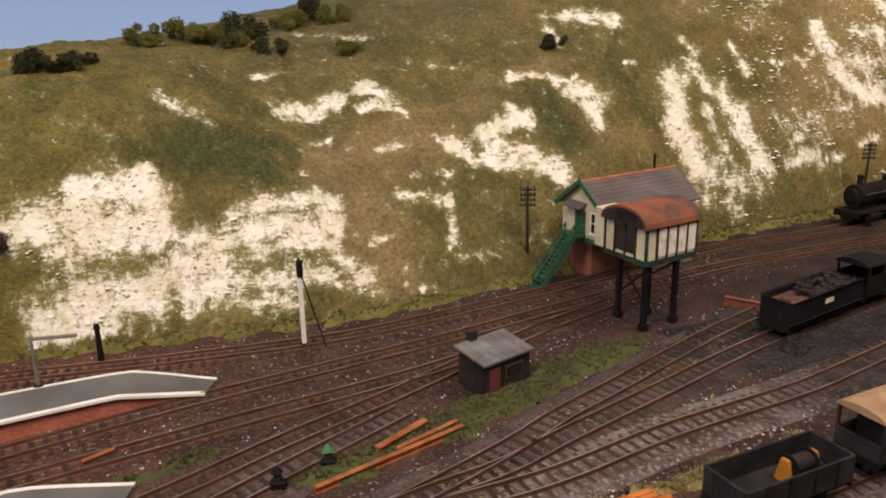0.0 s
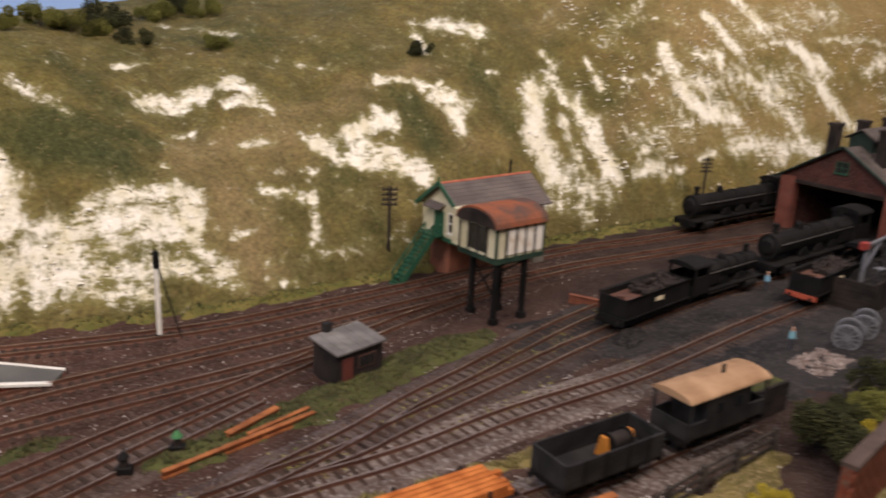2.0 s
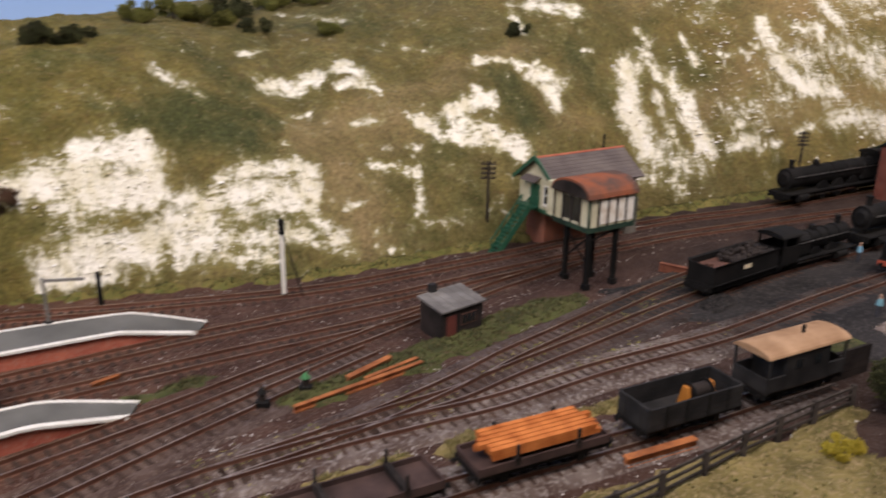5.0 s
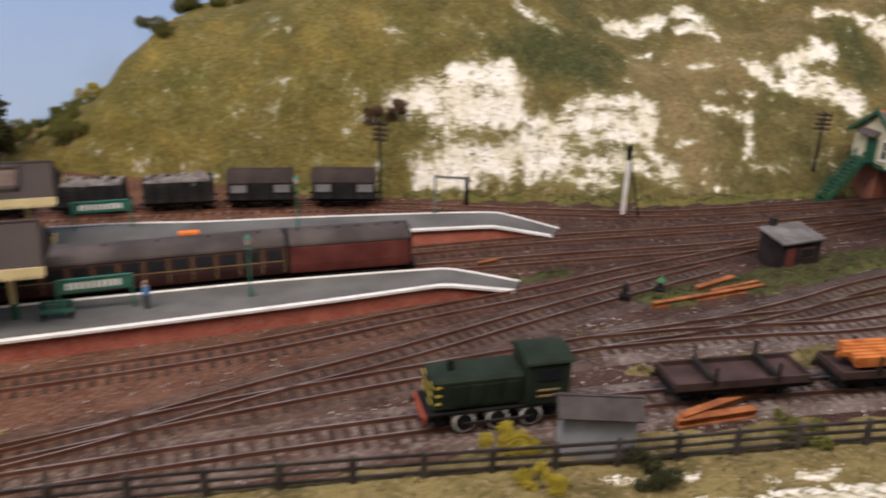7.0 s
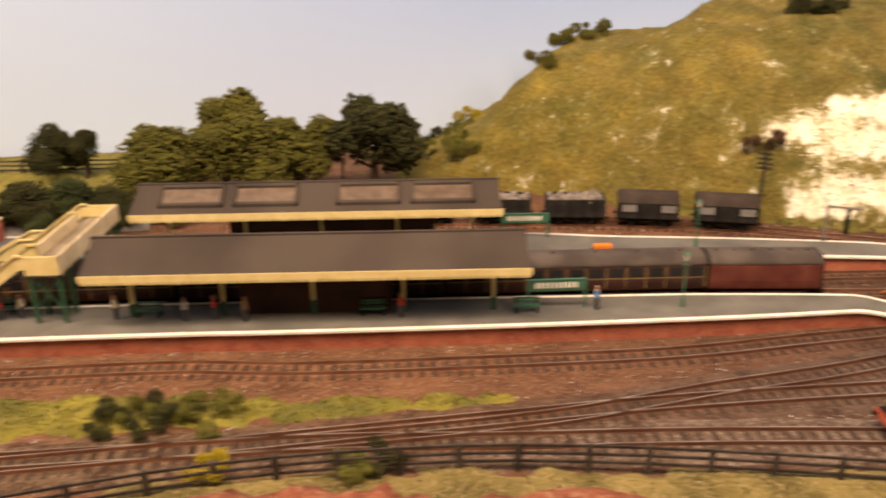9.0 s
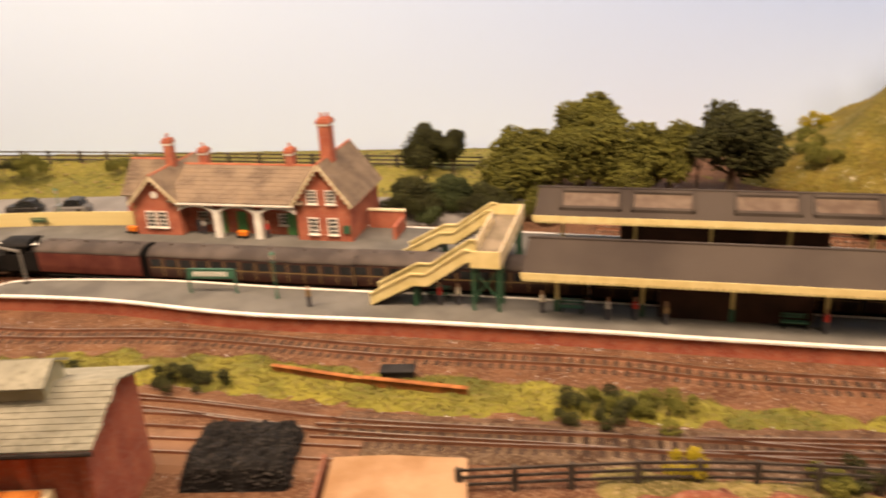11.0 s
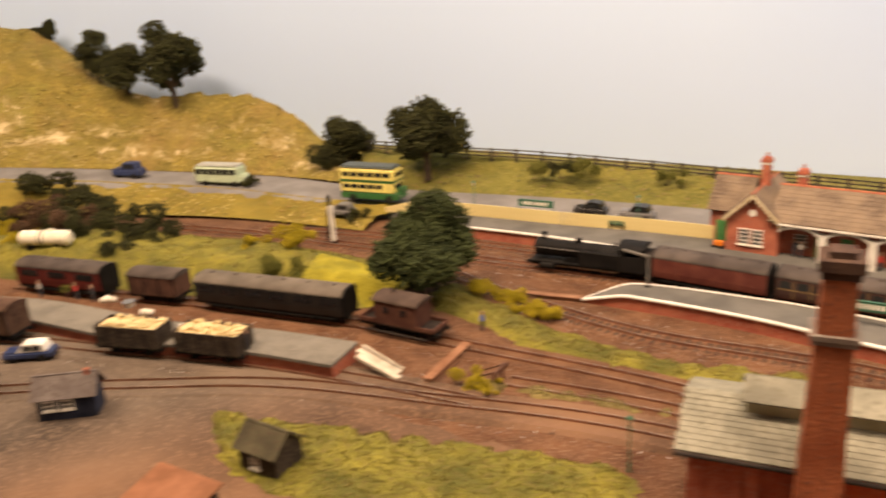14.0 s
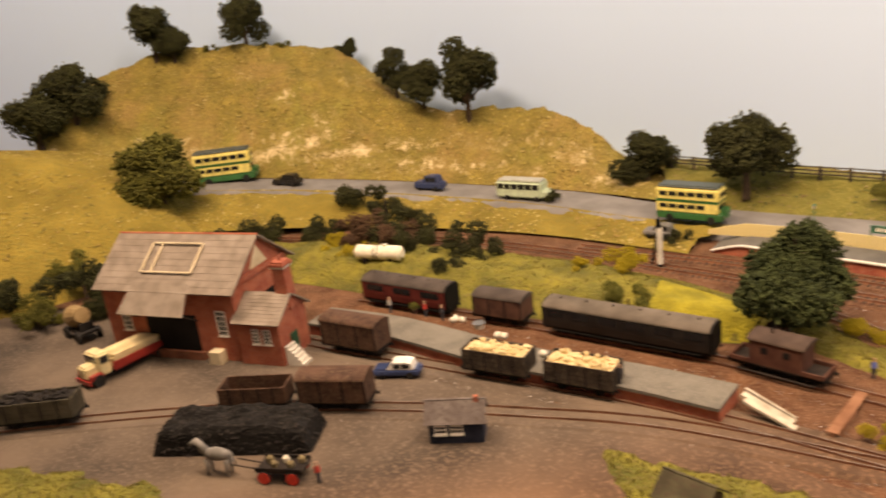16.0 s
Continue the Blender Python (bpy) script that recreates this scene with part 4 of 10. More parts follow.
door(h, pose(-0.3, 0.03, 0), 0.013, 0.028, DOOR_GREEN)
for x in (-0.172, -0.118):
    part("column", boxed(x - 0.0045, x + 0.0045, -0.0035, 0.003, 0, 0.036), WHITE, h, "white arcade column")
ARCH = [(-0.2225, -0.177), (-0.167, -0.123), (-0.113, -0.0685)]
for a, b in ARCH:
    bm = bmesh.new()
    n = 10
    for i in range(n):
        k0, k1 = i / n, (i + 1) / n
        za, zb = (0.0325 + 0.0065 * math.sin(math.pi * k) ** 0.7 for k in (k0, k1))
        prism(bm, [(a + (b - a) * k0, za), (a + (b - a) * k1, zb), (a + (b - a) * k1, zb + 0.0042), (a + (b - a) * k0, za + 0.0042)], -0.0035, 0.0025, "y")
    bmesh.ops.remove_doubles(bm, verts=bm.verts, dist=0.00005)
    part("arch", bm, WHITE, h, "white curved arcade arch")
part("gutter", boxed(-0.2225, -0.0685, -0.007, -0.003, 0.0425, 0.0445), WHITE, h)
chimney(h, -0.034, 0.034, 0.088, 0.142, 0.014, 0.014)
chimney(h, -0.254, 0.05, 0.07, 0.112, 0.01, 0.01, 1)
chimney(h, -0.212, 0.06, 0.066, 0.098, 0.01, 0.012, 1)
chimney(h, -0.092, 0.055, 0.066, 0.1, 0.01, 0.012, 1)
part("notice_board", boxed(-0.0105, -0.002, -0.0016, 0.0, 0.01, 0.02), GREEN, h, "small green notice board")
w = thing("yard_wall", "low red brick wall beside the station house", "wall", frame_at(-1.025, 0.107, 34.0, 0.017), kind="structure")
part("brickwork", boxed(0.004, 0.05, 0.05, 0.054, -0.002, 0.022), BRICK, w)
part("coping", boxed(0.003, 0.051, 0.049, 0.055, 0.022, 0.024), CREAM_STONE, w)
part("brickwork", boxed(0.046, 0.05, 0.012, 0.05, -0.002, 0.016), BRICK, w)

# ---- platform canopies ----
CANOPY_ROOF = mat("brown_felt_canopy", (0.043, 0.034, 0.03), (0.068, 0.055, 0.047), 12.0, 0.85, 0.15)


def canopy(x, y, length, lights, label):
    """A long canopy; its near eave's west end stands at (x, y)."""
    c = thing("platform_canopy", label, "canopy", frame_at(x, y, 33.2, 0.017), "platform canopies")
    d = 0.062
    for k, ys in ((0, (0.0, d / 2)), (1, (d, d / 2))):
        bm = slab(bmesh.new(), (0, ys[0], 0.049), (length, ys[0], 0.049), (0.004, ys[1], 0.071), (length - 0.004, ys[1], 0.071), 0.0015)
        r = part("roof", bm, CANOPY_ROOF, c, "dark brown canopy roof")
        if k == 0:
            for a, b in lights:
                bm = bmesh.new()
                for (xa, xb, ta, tb) in ((a - 0.003, b + 0.003, 0.18, 0.26), (a - 0.003, b + 0.003, 0.78, 0.86), (a - 0.003, a, 0.18, 0.86), (b, b + 0.003, 0.18, 0.86)):
                    pa, pb = (0.049 + 0.022 * t for t in (ta, tb))
                    prism(bm, [(d / 2 * ta, pa + 0.0012), (d / 2 * tb, pb + 0.0012), (d / 2 * tb, pb + 0.0052), (d / 2 * ta, pa + 0.0052)], xa, xb)
                part("skylight_frame", bm, CANOPY_ROOF, r)
                part("skylight_pane", prism(bmesh.new(), [(d / 2 * 0.24, 0.0561), (d / 2 * 0.8, 0.0684), (d / 2 * 0.8, 0.0692), (d / 2 * 0.24, 0.0569)], a, b), mat("dirty_rooflight", (0.09, 0.058, 0.042), (0.15, 0.11, 0.082), 90.0, 0.35, 0.05), r, "brown dirty rooflight glass")
    for ys in (-0.0012, d):
        bm = boxed(-0.001, length + 0.001, ys, ys + 0.0012, 0.0445, 0.0505)
        n = int(length / 0.0055)
        for i in range(n):
            box(bm, (i + 0.15) * length / n, (i + 0.85) * length / n, ys, ys + 0.001, 0.0425, 0.0447)
        part("valance", bm, CREAM, c, "cream yellow toothed valance")
    part("ridge", boxed(0.002, length - 0.002, d / 2 - 0.0015, d / 2 + 0.0015, 0.071, 0.0735), CANOPY_ROOF, c)
    bm = prism(bmesh.new(), [(0.001, 0.0455), (d - 0.001, 0.0455), (d / 2, 0.07)], 0.0015, 0.003)
    part("end_board", bm, CANOPY_ROOF, c)
    bm = prism(bmesh.new(), [(0.001, 0.0455), (d - 0.001, 0.0455), (d / 2, 0.07)], length - 0.003, length - 0.0015)
    part("end_board", bm, CANOPY_ROOF, c)
    for i in range(5):
        px = 0.028 + i * (length - 0.056) / 4
        bm = boxed(px - 0.0016, px + 0.0016, d / 2 - 0.0016, d / 2 + 0.0016, 0.012, 0.05)
        for s in (-1, 1):
            bar(bm, (px, d / 2, 0.034), (px + s * 0.012, d / 2, 0.046), 0.0012, 0.0012)
            bar(bm, (px, d / 2, 0.034), (px, d / 2 + s * 0.02, 0.048), 0.0012, 0.0012)
        post = part("post", bm, CREAM, c, "cream canopy post with brackets")
        part("post_base", boxed(px - 0.0024, px + 0.0024, d / 2 - 0.0024, d / 2 + 0.0024, 0, 0.012), GREEN, post, "green post base")
    return c


canopy(-0.734, 0.081, 0.366, (), "long brown canopy with a cream valance over the island platform")
can2 = canopy(-0.828, 0.204, 0.368, ((0.03, 0.088), (0.104, 0.162), (0.206, 0.264), (0.28, 0.338)), "long brown canopy with four dirty rooflights and cream valance")
# Near-black brown boxes added to fill the space under the canopies with shade.
CANOPY_SHADE = mat("canopy_shade_brown", (0.035, 0.018, 0.014), (0.06, 0.028, 0.02), 50.0, 0.85, 0.3)
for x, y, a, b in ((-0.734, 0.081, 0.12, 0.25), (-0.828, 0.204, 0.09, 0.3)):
    wr = thing("waiting_room", "near-black box filling the shade beneath a platform canopy", "waiting room", frame_at(x, y, 33.2, 0.017), "waiting rooms")
    part("wall", boxed(a, b, 0.03, 0.056, -0.001, 0.045), CANOPY_SHADE, wr)

# ---- footbridge ----
b = thing("footbridge", "cream panelled footbridge with green legs over the platform lines", "footbridge", frame_at(-0.868, 0.014, 33.2, 0.017))


def flight(y0, y1, x0, x1, top):
    """Stairs up along +x between two panelled parapets, with a half landing."""
    xm, zm = x0 + (x1 - x0) * 0.5, top * 0.47
    for y in (y0, y1):
        prof = [(x0, 0.0), (xm - 0.006, zm), (xm + 0.008, zm), (x1 - 0.004, top), (x1, top), (x1, top + 0.0125), (x1 - 0.006, top + 0.0125), (xm + 0.006, zm + 0.0125), (xm - 0.008, zm + 0.0125), (x0, 0.0125)]
        p = part("parapet", prism(bmesh.new(), prof, y - 0.0007, y + 0.0007, "y"), CREAM, b, "cream panelled stair side")
        bm = bmesh.new()
        for (xa, za), (xb, zb) in zip(prof[5:9], prof[6:10]):
            bar(bm, (xa, y - 0.001, za), (xb, y - 0.001, zb), 0.0018, 0.0016)
        part("handrail", bm, CREAM, p)
    n = 18
    for i in range(n):
        k = i / n
        z = np.interp(k, [0, 0.46, 0.56, 1], [0.001, zm, zm, top])
        part("tread", boxed(x0 + (x1 - x0) * k, x0 + (x1 - x0) * (k + 1.1 / n), y0 + 0.0008, y1 - 0.0008, z - 0.001, z + 0.0008), DARK_WOOD, b)


flight(0.0, 0.026, -0.003, 0.098, 0.05)
flight(0.112, 0.138, -0.003, 0.098, 0.05)
DECK_X0, DECK_X1 = 0.098, 0.126
part("deck", boxed(DECK_X0, DECK_X1, 0.0, 0.138, 0.0485, 0.05), mat("worn_deck_boards", (0.16, 0.13, 0.09), (0.27, 0.22, 0.16), 50.0, 0.9, 0.3), b, "worn grey-brown deck boards")
for x, y0, y1 in ((DECK_X1, 0.0, 0.138), (DECK_X0, 0.0265, 0.1115)):
    bm = boxed(x - 0.0007, x + 0.0007, y0, y1, 0.045, 0.0615)
    for i in range(7):
        y = y0 + (y1 - y0) * i / 6
        box(bm, x - 0.0014, x + 0.0014, y - 0.0008 + 0.0008, y + 0.0008, 0.045, 0.062)
    part("parapet", bm, CREAM_STONE, b, "weathered grey-cream span side")
for y0 in (-0.0007, 0.1373):
    part("parapet", boxed(DECK_X0, DECK_X1, y0, y0 + 0.0014, 0.045, 0.0615), CREAM, b)
for x in (DECK_X0 + 0.002, DECK_X1 - 0.002):
    for y in (0.003, 0.023, 0.115, 0.135):
        bm = boxed(x - 0.0014, x + 0.0014, y - 0.0014, y + 0.0014, 0, 0.0485)
        part("leg", bm, GREEN, b, "dark green lattice leg")
for y in (0.003, 0.135):
    bm = bar(bmesh.new(), (DECK_X0 + 0.002, y, 0.012), (DECK_X1 - 0.002, y, 0.042), 0.001, 0.001)
    bar(bm, (DECK_X1 - 0.002, y, 0.012), (DECK_X0 + 0.002, y, 0.042), 0.001, 0.001)
    part("brace", bm, GREEN, b)
part("stair_leg", boxed(0.04, 0.043, 0.004, 0.022, 0, 0.023), GREEN, b)
part("stair_leg", boxed(0.04, 0.043, 0.116, 0.134, 0, 0.023), GREEN, b)

# ---- boiler house with tall chimney ----
bh = thing("boiler_house", "sooty brick boiler house with a slatted grey roof and tall chimney", "industrial building", frame_at(-0.845, -0.421, 46.7))
L, D = 0.163, 0.094
bm = gable_wall(bmesh.new(), 0.004, L - 0.004, 0.006, D - 0.006, -0.001, 0.08, 0.096, "x")
part("wall", bm, BRICK, bh, "red brick wall")
for i in range(5):
    x = 0.008 + i * (L - 0.016) / 4
    part("pilaster", boxed(x - 0.004, x + 0.004, 0.003, 0.0065, 0, 0.076), BRICK, bh)
ROOF_PLANK = mat("grey_green_boarding", (0.19, 0.188, 0.15), (0.285, 0.282, 0.225), 40.0, 0.8, 0.3, c=(0.16, 0.155, 0.118), fine=250.0)
for y0, y1 in ((-0.003, D / 2), (D + 0.003, D / 2)):
    n = 11
    for i in range(n):
        k0, k1 = i / n, (i + 1.0) / n
        ya, yb = y0 + (y1 - y0) * k0, y0 + (y1 - y0) * k1
        za, zb = 0.079 + 0.019 * k0, 0.079 + 0.019 * k1
        part("roof_board", prism(bmesh.new(), [(ya, za + 0.0006), (yb, zb - 0.0004), (yb, zb + 0.0012), (ya, za + 0.0017)], -0.004 + random.uniform(-0.0008, 0.0008), L + 0.004 + random.uniform(-0.0008, 0.0008)), ROOF_PLANK, bh)
v0, v1 = 0.034, L - 0.034
part("vent_wall", gable_wall(bmesh.new(), v0 + 0.003, v1 - 0.003, D / 2 - 0.014, D / 2 + 0.014, 0.09, 0.106, 0.113, "x"), mat("weathered_louvre", (0.3, 0.3, 0.2), (0.42, 0.4, 0.28), 50.0, 0.8, 0.2), bh, "pale louvred ridge vent")
for s in (-1, 1):
    bm = slab(bmesh.new(), (v0, D / 2 + s * 0.019, 0.104), (v1, D / 2 + s * 0.019, 0.104), (v0, D / 2, 0.114), (v1, D / 2, 0.114), 0.0016)
    part("vent_roof", bm, ROOF_PLANK, bh, "grey boarded vent roof")
part("gutter", rod(bmesh.new(), (-0.004, -0.0045, 0.0785), (L + 0.004, -0.0045, 0.0785), 0.0016), DARK_WOOD, bh)
part("shed_annex", boxed(0.09, 0.135, -0.035, 0.002, -0.001, 0.05), CREAM_STONE, bh, "pale rendered lean-to")
part("tank_top", boxed(0.094, 0.131, -0.031, -0.004, 0.05, 0.054), RUST, bh, "rusty tank top")
sx, sy = 0.082, -0.002
stack = bmesh.new()
for k in range(5):
    z0, z1 = (0, 0.05, 0.1, 0.15, 0.19)[k], (0.05, 0.1, 0.15, 0.19, 0.214)[k]
    w0, w1 = (0.0155 - 0.03 * z * 1.05 for z in (z0, z1))
    bot = [stack.verts.new((sx + a * w0, sy + c * w0, z0)) for a, c in ((-1, -1), (1, -1), (1, 1), (-1, 1))]
    top = [stack.verts.new((sx + a * w1, sy + c * w1, z1)) for a, c in ((-1, -1), (1, -1), (1, 1), (-1, 1))]
    for i in range(4):
        stack.faces.new((bot[i], bot[(i + 1) % 4], top[(i + 1) % 4], top[i]))
bmesh.ops.remove_doubles(stack, verts=stack.verts, dist=0.0001)
CHIMNEY_BRICK = mat("weathered_orange_brick", (0.3, 0.085, 0.04), (0.42, 0.14, 0.07), 45.0, 0.85, 0.5, c=(0.2, 0.08, 0.05), fine=420.0)
stack = part("chimney", stack, CHIMNEY_BRICK, bh, "tall tapering square brick chimney")
bm = boxed(sx - 0.0102, sx + 0.0102, sy - 0.0102, sy + 0.0102, 0.211, 0.216)
box(bm, sx - 0.0122, sx + 0.0122, sy - 0.0122, sy + 0.0122, 0.216, 0.2225)
box(bm, sx - 0.007, sx + 0.007, sy - 0.007, sy + 0.007, 0.2225, 0.2265)
part("cap", bm, mat("sooty_cap", (0.05, 0.03, 0.025), (0.1, 0.06, 0.045), 60.0, 0.9, 0.4), stack, "soot-blackened chimney cap")
bm = boxed(sx - 0.0132, sx + 0.0132, sy - 0.0132, sy + 0.0132, 0.1745, 0.1775)
box(bm, sx - 0.0123, sx + 0.0123, sy - 0.0123, sy + 0.0123, 0.1715, 0.1745)
part("band", bm, mat("grey_mortar_band", (0.17, 0.14, 0.12), (0.27, 0.235, 0.21), 60.0, 0.9, 0.2), stack, "pale grey projecting band")

# ---- signal box on stilts ----
s = thing("signal_box", "cream and green signal box overhanging the tracks on posts", "signal box", frame_at(0.228, 0.731, 30.0))
BOX_CREAM = mat("faded_cream_boards", (0.5, 0.46, 0.3), (0.66, 0.62, 0.45), 50.0, 0.75, 0.2)
LEAD = mat("dark_slate_roof", (0.1, 0.082, 0.078), (0.15, 0.125, 0.115), 40.0, 0.75, 0.3)
RUSTY_IRON = mat("rust_streaked_roof", (0.1, 0.06, 0.048), (0.26, 0.085, 0.04), 30.0, 0.8, 0.2, lo=0.42, hi=0.58)
BOX_GREEN = mat("grimy_dark_green", (0.012, 0.026, 0.018), (0.03, 0.06, 0.04), 60.0, 0.7, 0.1)
# the oriel on the posts
ox0, ox1, oy0, oy1 = -0.004, 0.055, 0.0, 0.052
part("floor", boxed(ox0 - 0.001, ox1 + 0.001, oy0 - 0.001, oy1 + 0.001, 0.060, 0.065), BOX_GREEN, s, "dark green floor beam")
oriel = part("oriel_wall", boxed(ox0, ox1, oy0, oy1, 0.065, 0.094), BOX_CREAM, s, "cream panelled wall")
part("link_wall", boxed(ox0 + 0.032, ox1 - 0.002, oy1, 0.103, 0.05, 0.088), BOX_CREAM, s)
for i in range(6):
    x = ox0 + (ox1 - ox0) * i / 5
    part("mullion", boxed(x - 0.001, x + 0.001, oy0 - 0.0012, oy0 + 0.0006, 0.065, 0.095), BOX_GREEN if i in (0, 5) else DARK_WOOD, oriel)
POSTER = mat("stained_white_panel", (0.78, 0.74, 0.66), (0.42, 0.28, 0.15), 70.0, 0.7, 0.1, lo=0.5, hi=0.75)
for i in (1, 2, 3, 4):
    x = ox0 + (ox1 - ox0) * i / 5
    part("panel", boxed(x + 0.0018, x + 0.0112, oy0 - 0.0008, oy0 + 0.0004, 0.0675, 0.0915), POSTER, oriel, "rust-stained white panel")
for i in range(5):
    y = oy0 + (oy1 - oy0) * i / 4
    part("mullion", boxed(ox0 - 0.0012, ox0 + 0.0006, y - 0.001, y + 0.001, 0.065, 0.095), BOX_GREEN if i in (0,) else DARK_WOOD, oriel)
part("side_window", boxed(ox0 - 0.0006, ox0 + 0.0004, 0.013, 0.026, 0.068, 0.092), GLASS, oriel)
part("side_window", boxed(ox0 - 0.0006, ox0 + 0.0004, 0.027, 0.038, 0.068, 0.092), GLASS, oriel)
prof = [(oy0 - 0.003, 0.094)] + [((oy0 + oy1) / 2 - (oy1 - oy0 + 0.006) / 2 * math.cos(math.pi * k / 12), 0.095 + 0.015 * math.sin(math.pi * k / 12)) for k in range(13)] + [(oy1 + 0.003, 0.094)]
part("barrel_roof", prism(bmesh.new(), prof, ox0 - 0.004, ox1 + 0.003), RUSTY_IRON, s, "rusty curved iron roof")
prof2 = [((oy0 + oy1) / 2 - (oy1 - oy0 + 0.002) / 2 * math.cos(math.pi * k / 12), 0.0945 + 0.0135 * math.sin(math.pi * k / 12)) for k in range(13)]
part("gable_fan", prism(bmesh.new(), prof2, ox0 - 0.005, ox0 - 0.0035), DARK_WOOD, s, "dark arched gable end")
for x, y in ((0.0, 0.003), (0.002, 0.038), (0.036, 0.003), (0.03, 0.03)):
    bm = boxed(x - 0.0022, x + 0.0022, y - 0.0022, y + 0.0022, 0.0, 0.06)
    box(bm, x - 0.0034, x + 0.0034, y - 0.0034, y + 0.0034, 0, 0.006)
    part("post", bm, BLACK, s, "stout black timber post")
bm = bmesh.new()
for a, c in (((0.0, 0.003, 0.025), (0.002, 0.038, 0.055)), ((0.002, 0.038, 0.025), (0.0, 0.003, 0.055)), ((0.0, 0.003, 0.05), (0.036, 0.003, 0.058))):
    bar(bm, a, c, 0.0014, 0.0014)
part("brace", bm, BLACK, s)
# the cabin behind, on its brick base
mx0, mx1, my0, my1 = 0.04, 0.16, 0.104, 0.168
part("brick_base", boxed(mx0 + 0.012, mx1 - 0.02, my0 + 0.03, my1, -0.001, 0.045), SOOT_BRICK, s, "red brick locking-room base")
part("beam", boxed(mx0, mx1, my0 - 0.003, my1 + 0.001, 0.043, 0.048), GREEN, s)
cab = part("cabin_wall", gable_wall(bmesh.new(), mx0, mx1, my0 - 0.002, my1, 0.048, 0.081, 0.104, "x"), BOX_CREAM, s, "cream boarded cabin wall")
window(cab, Matrix.Translation((mx0, my0 + 0.012, 0.054)) @ pose(0, 0, 0, 0, 0, -90), 0.014, 0.022, 2, 2, WHITE)
door(cab, Matrix.Translation((mx0, my0 + 0.035, 0.048)) @ pose(0, 0, 0, 0, 0, -90), 0.016, 0.027, GREEN)
for i in range(5):
    window(cab, pose(mx0 + 0.07 + i * 0.011, my0 - 0.002, 0.058), 0.0095, 0.02, 2, 2, WHITE, sill=False)
gable_roof(s, mx0, mx1, my0 - 0.002, my1, 0.081, 0.104, "x", LEAD, 0.006, ridge=RED_TILE, label="dark slate roof")
bm = bmesh.new()
for ya in (my0 - 0.008, my1 + 0.006):
    bar(bm, (mx0 - 0.0065, ya, 0.077), (mx0 - 0.0065, (my0 + my1) / 2 - 0.001, 0.1065), 0.0018, 0.0042)
rod(bm, (mx0 - 0.0065, (my0 + my1) / 2 - 0.001, 0.102), (mx0 - 0.0065, (my0 + my1) / 2 - 0.001, 0.113), 0.0008)
part("bargeboard", bm, GREEN, s, "dark green bargeboards with finial")
part("porch", boxed(mx0 - 0.012, mx0, my0 + 0.026, my1 - 0.01, 0.048, 0.05), GREEN, s)
part("porch_roof", slab(bmesh.new(), (mx0 - 0.01, my0 + 0.026, 0.078), (mx0 - 0.01, my1 - 0.012, 0.078), (mx0, my0 + 0.026, 0.083), (mx0, my1 - 0.012, 0.083), 0.001), LEAD, s)
part("flue", rod(bmesh.new(), (0.14, 0.14, 0.1), (0.14, 0.14, 0.122), 0.0014), BLACK, s, "black stove pipe")
st = part("staircase", boxed(mx0 - 0.058, mx0 - 0.054, my0 + 0.026, my0 + 0.044, 0.0, 0.0015), GREEN, s, "steep green wooden staircase")
for side in (0.0, 0.014):
    bm = bar(bmesh.new(), (mx0 - 0.055, my0 + 0.028 + side, 0.001), (mx0 - 0.014, my0 + 0.028 + side, 0.049), 0.0012, 0.006)
    part("stringer", bm, GREEN, st)
    bm = bar(bmesh.new(), (mx0 - 0.055, my0 + 0.028 + side, 0.014), (mx0 - 0.014, my0 + 0.028 + side, 0.062), 0.001, 0.0014)
    for k in (0.02, 0.35, 0.68, 1.0):
        x, z = mx0 - 0.055 + 0.041 * k, 0.001 + 0.048 * k
        box(bm, x - 0.0007, x + 0.0007, my0 + 0.0273 + side, my0 + 0.0287 + side, z, z + 0.0135)
    part("handrail", bm, GREEN, st)
for i in range(12):
    k = (i + 0.5) / 12
    x, z = mx0 - 0.055 + 0.041 * k, 0.001 + 0.048 * k
    part("tread", boxed(x - 0.0022, x + 0.0022, my0 + 0.0287, my0 + 0.0413, z, z + 0.0009), GREEN, st)
part("lamp_hut", boxed(0.163, 0.18, my0 + 0.012, my0 + 0.036, 0, 0.046), mat("weathered_grey_boards", (0.13, 0.12, 0.1), (0.22, 0.2, 0.17), 50.0, 0.85, 0.2), s)

# ---- platelayers' hut ----
t = thing("platelayers_hut", "small black boarded hut with a sloping grey roof", "hut", frame_at(0.079, 0.612, 38.0) @ Matrix.Diagonal((1.16, 0.97, 1.08, 1)))
HUT_BLACK = mat("black_tarred_boards", (0.012, 0.01, 0.01), (0.032, 0.024, 0.022), 60.0, 0.85, 0.3)
part("wall", prism(bmesh.new(), [(0.0, -0.001), (0.03, -0.001), (0.03, 0.0285), (0.0, 0.0245)], 0.0, 0.04), HUT_BLACK, t, "black tarred board wall")
for i in range(8):
    x = 0.0015 + i * 0.0047
    part("board", boxed(x, x + 0.0042, -0.0007, 0.0003, 0.0, 0.0243), HUT_BLACK, t)
for i in range(6):
    y = 0.0015 + i * 0.0047
    part("board", boxed(-0.0007, 0.0003, y, y + 0.0042, 0.0, 0.0245), HUT_BLACK, t)
HUT_ROOF = mat("grey_felt_roof", (0.12, 0.112, 0.107), (0.22, 0.21, 0.2), 60.0, 0.85, 0.3)
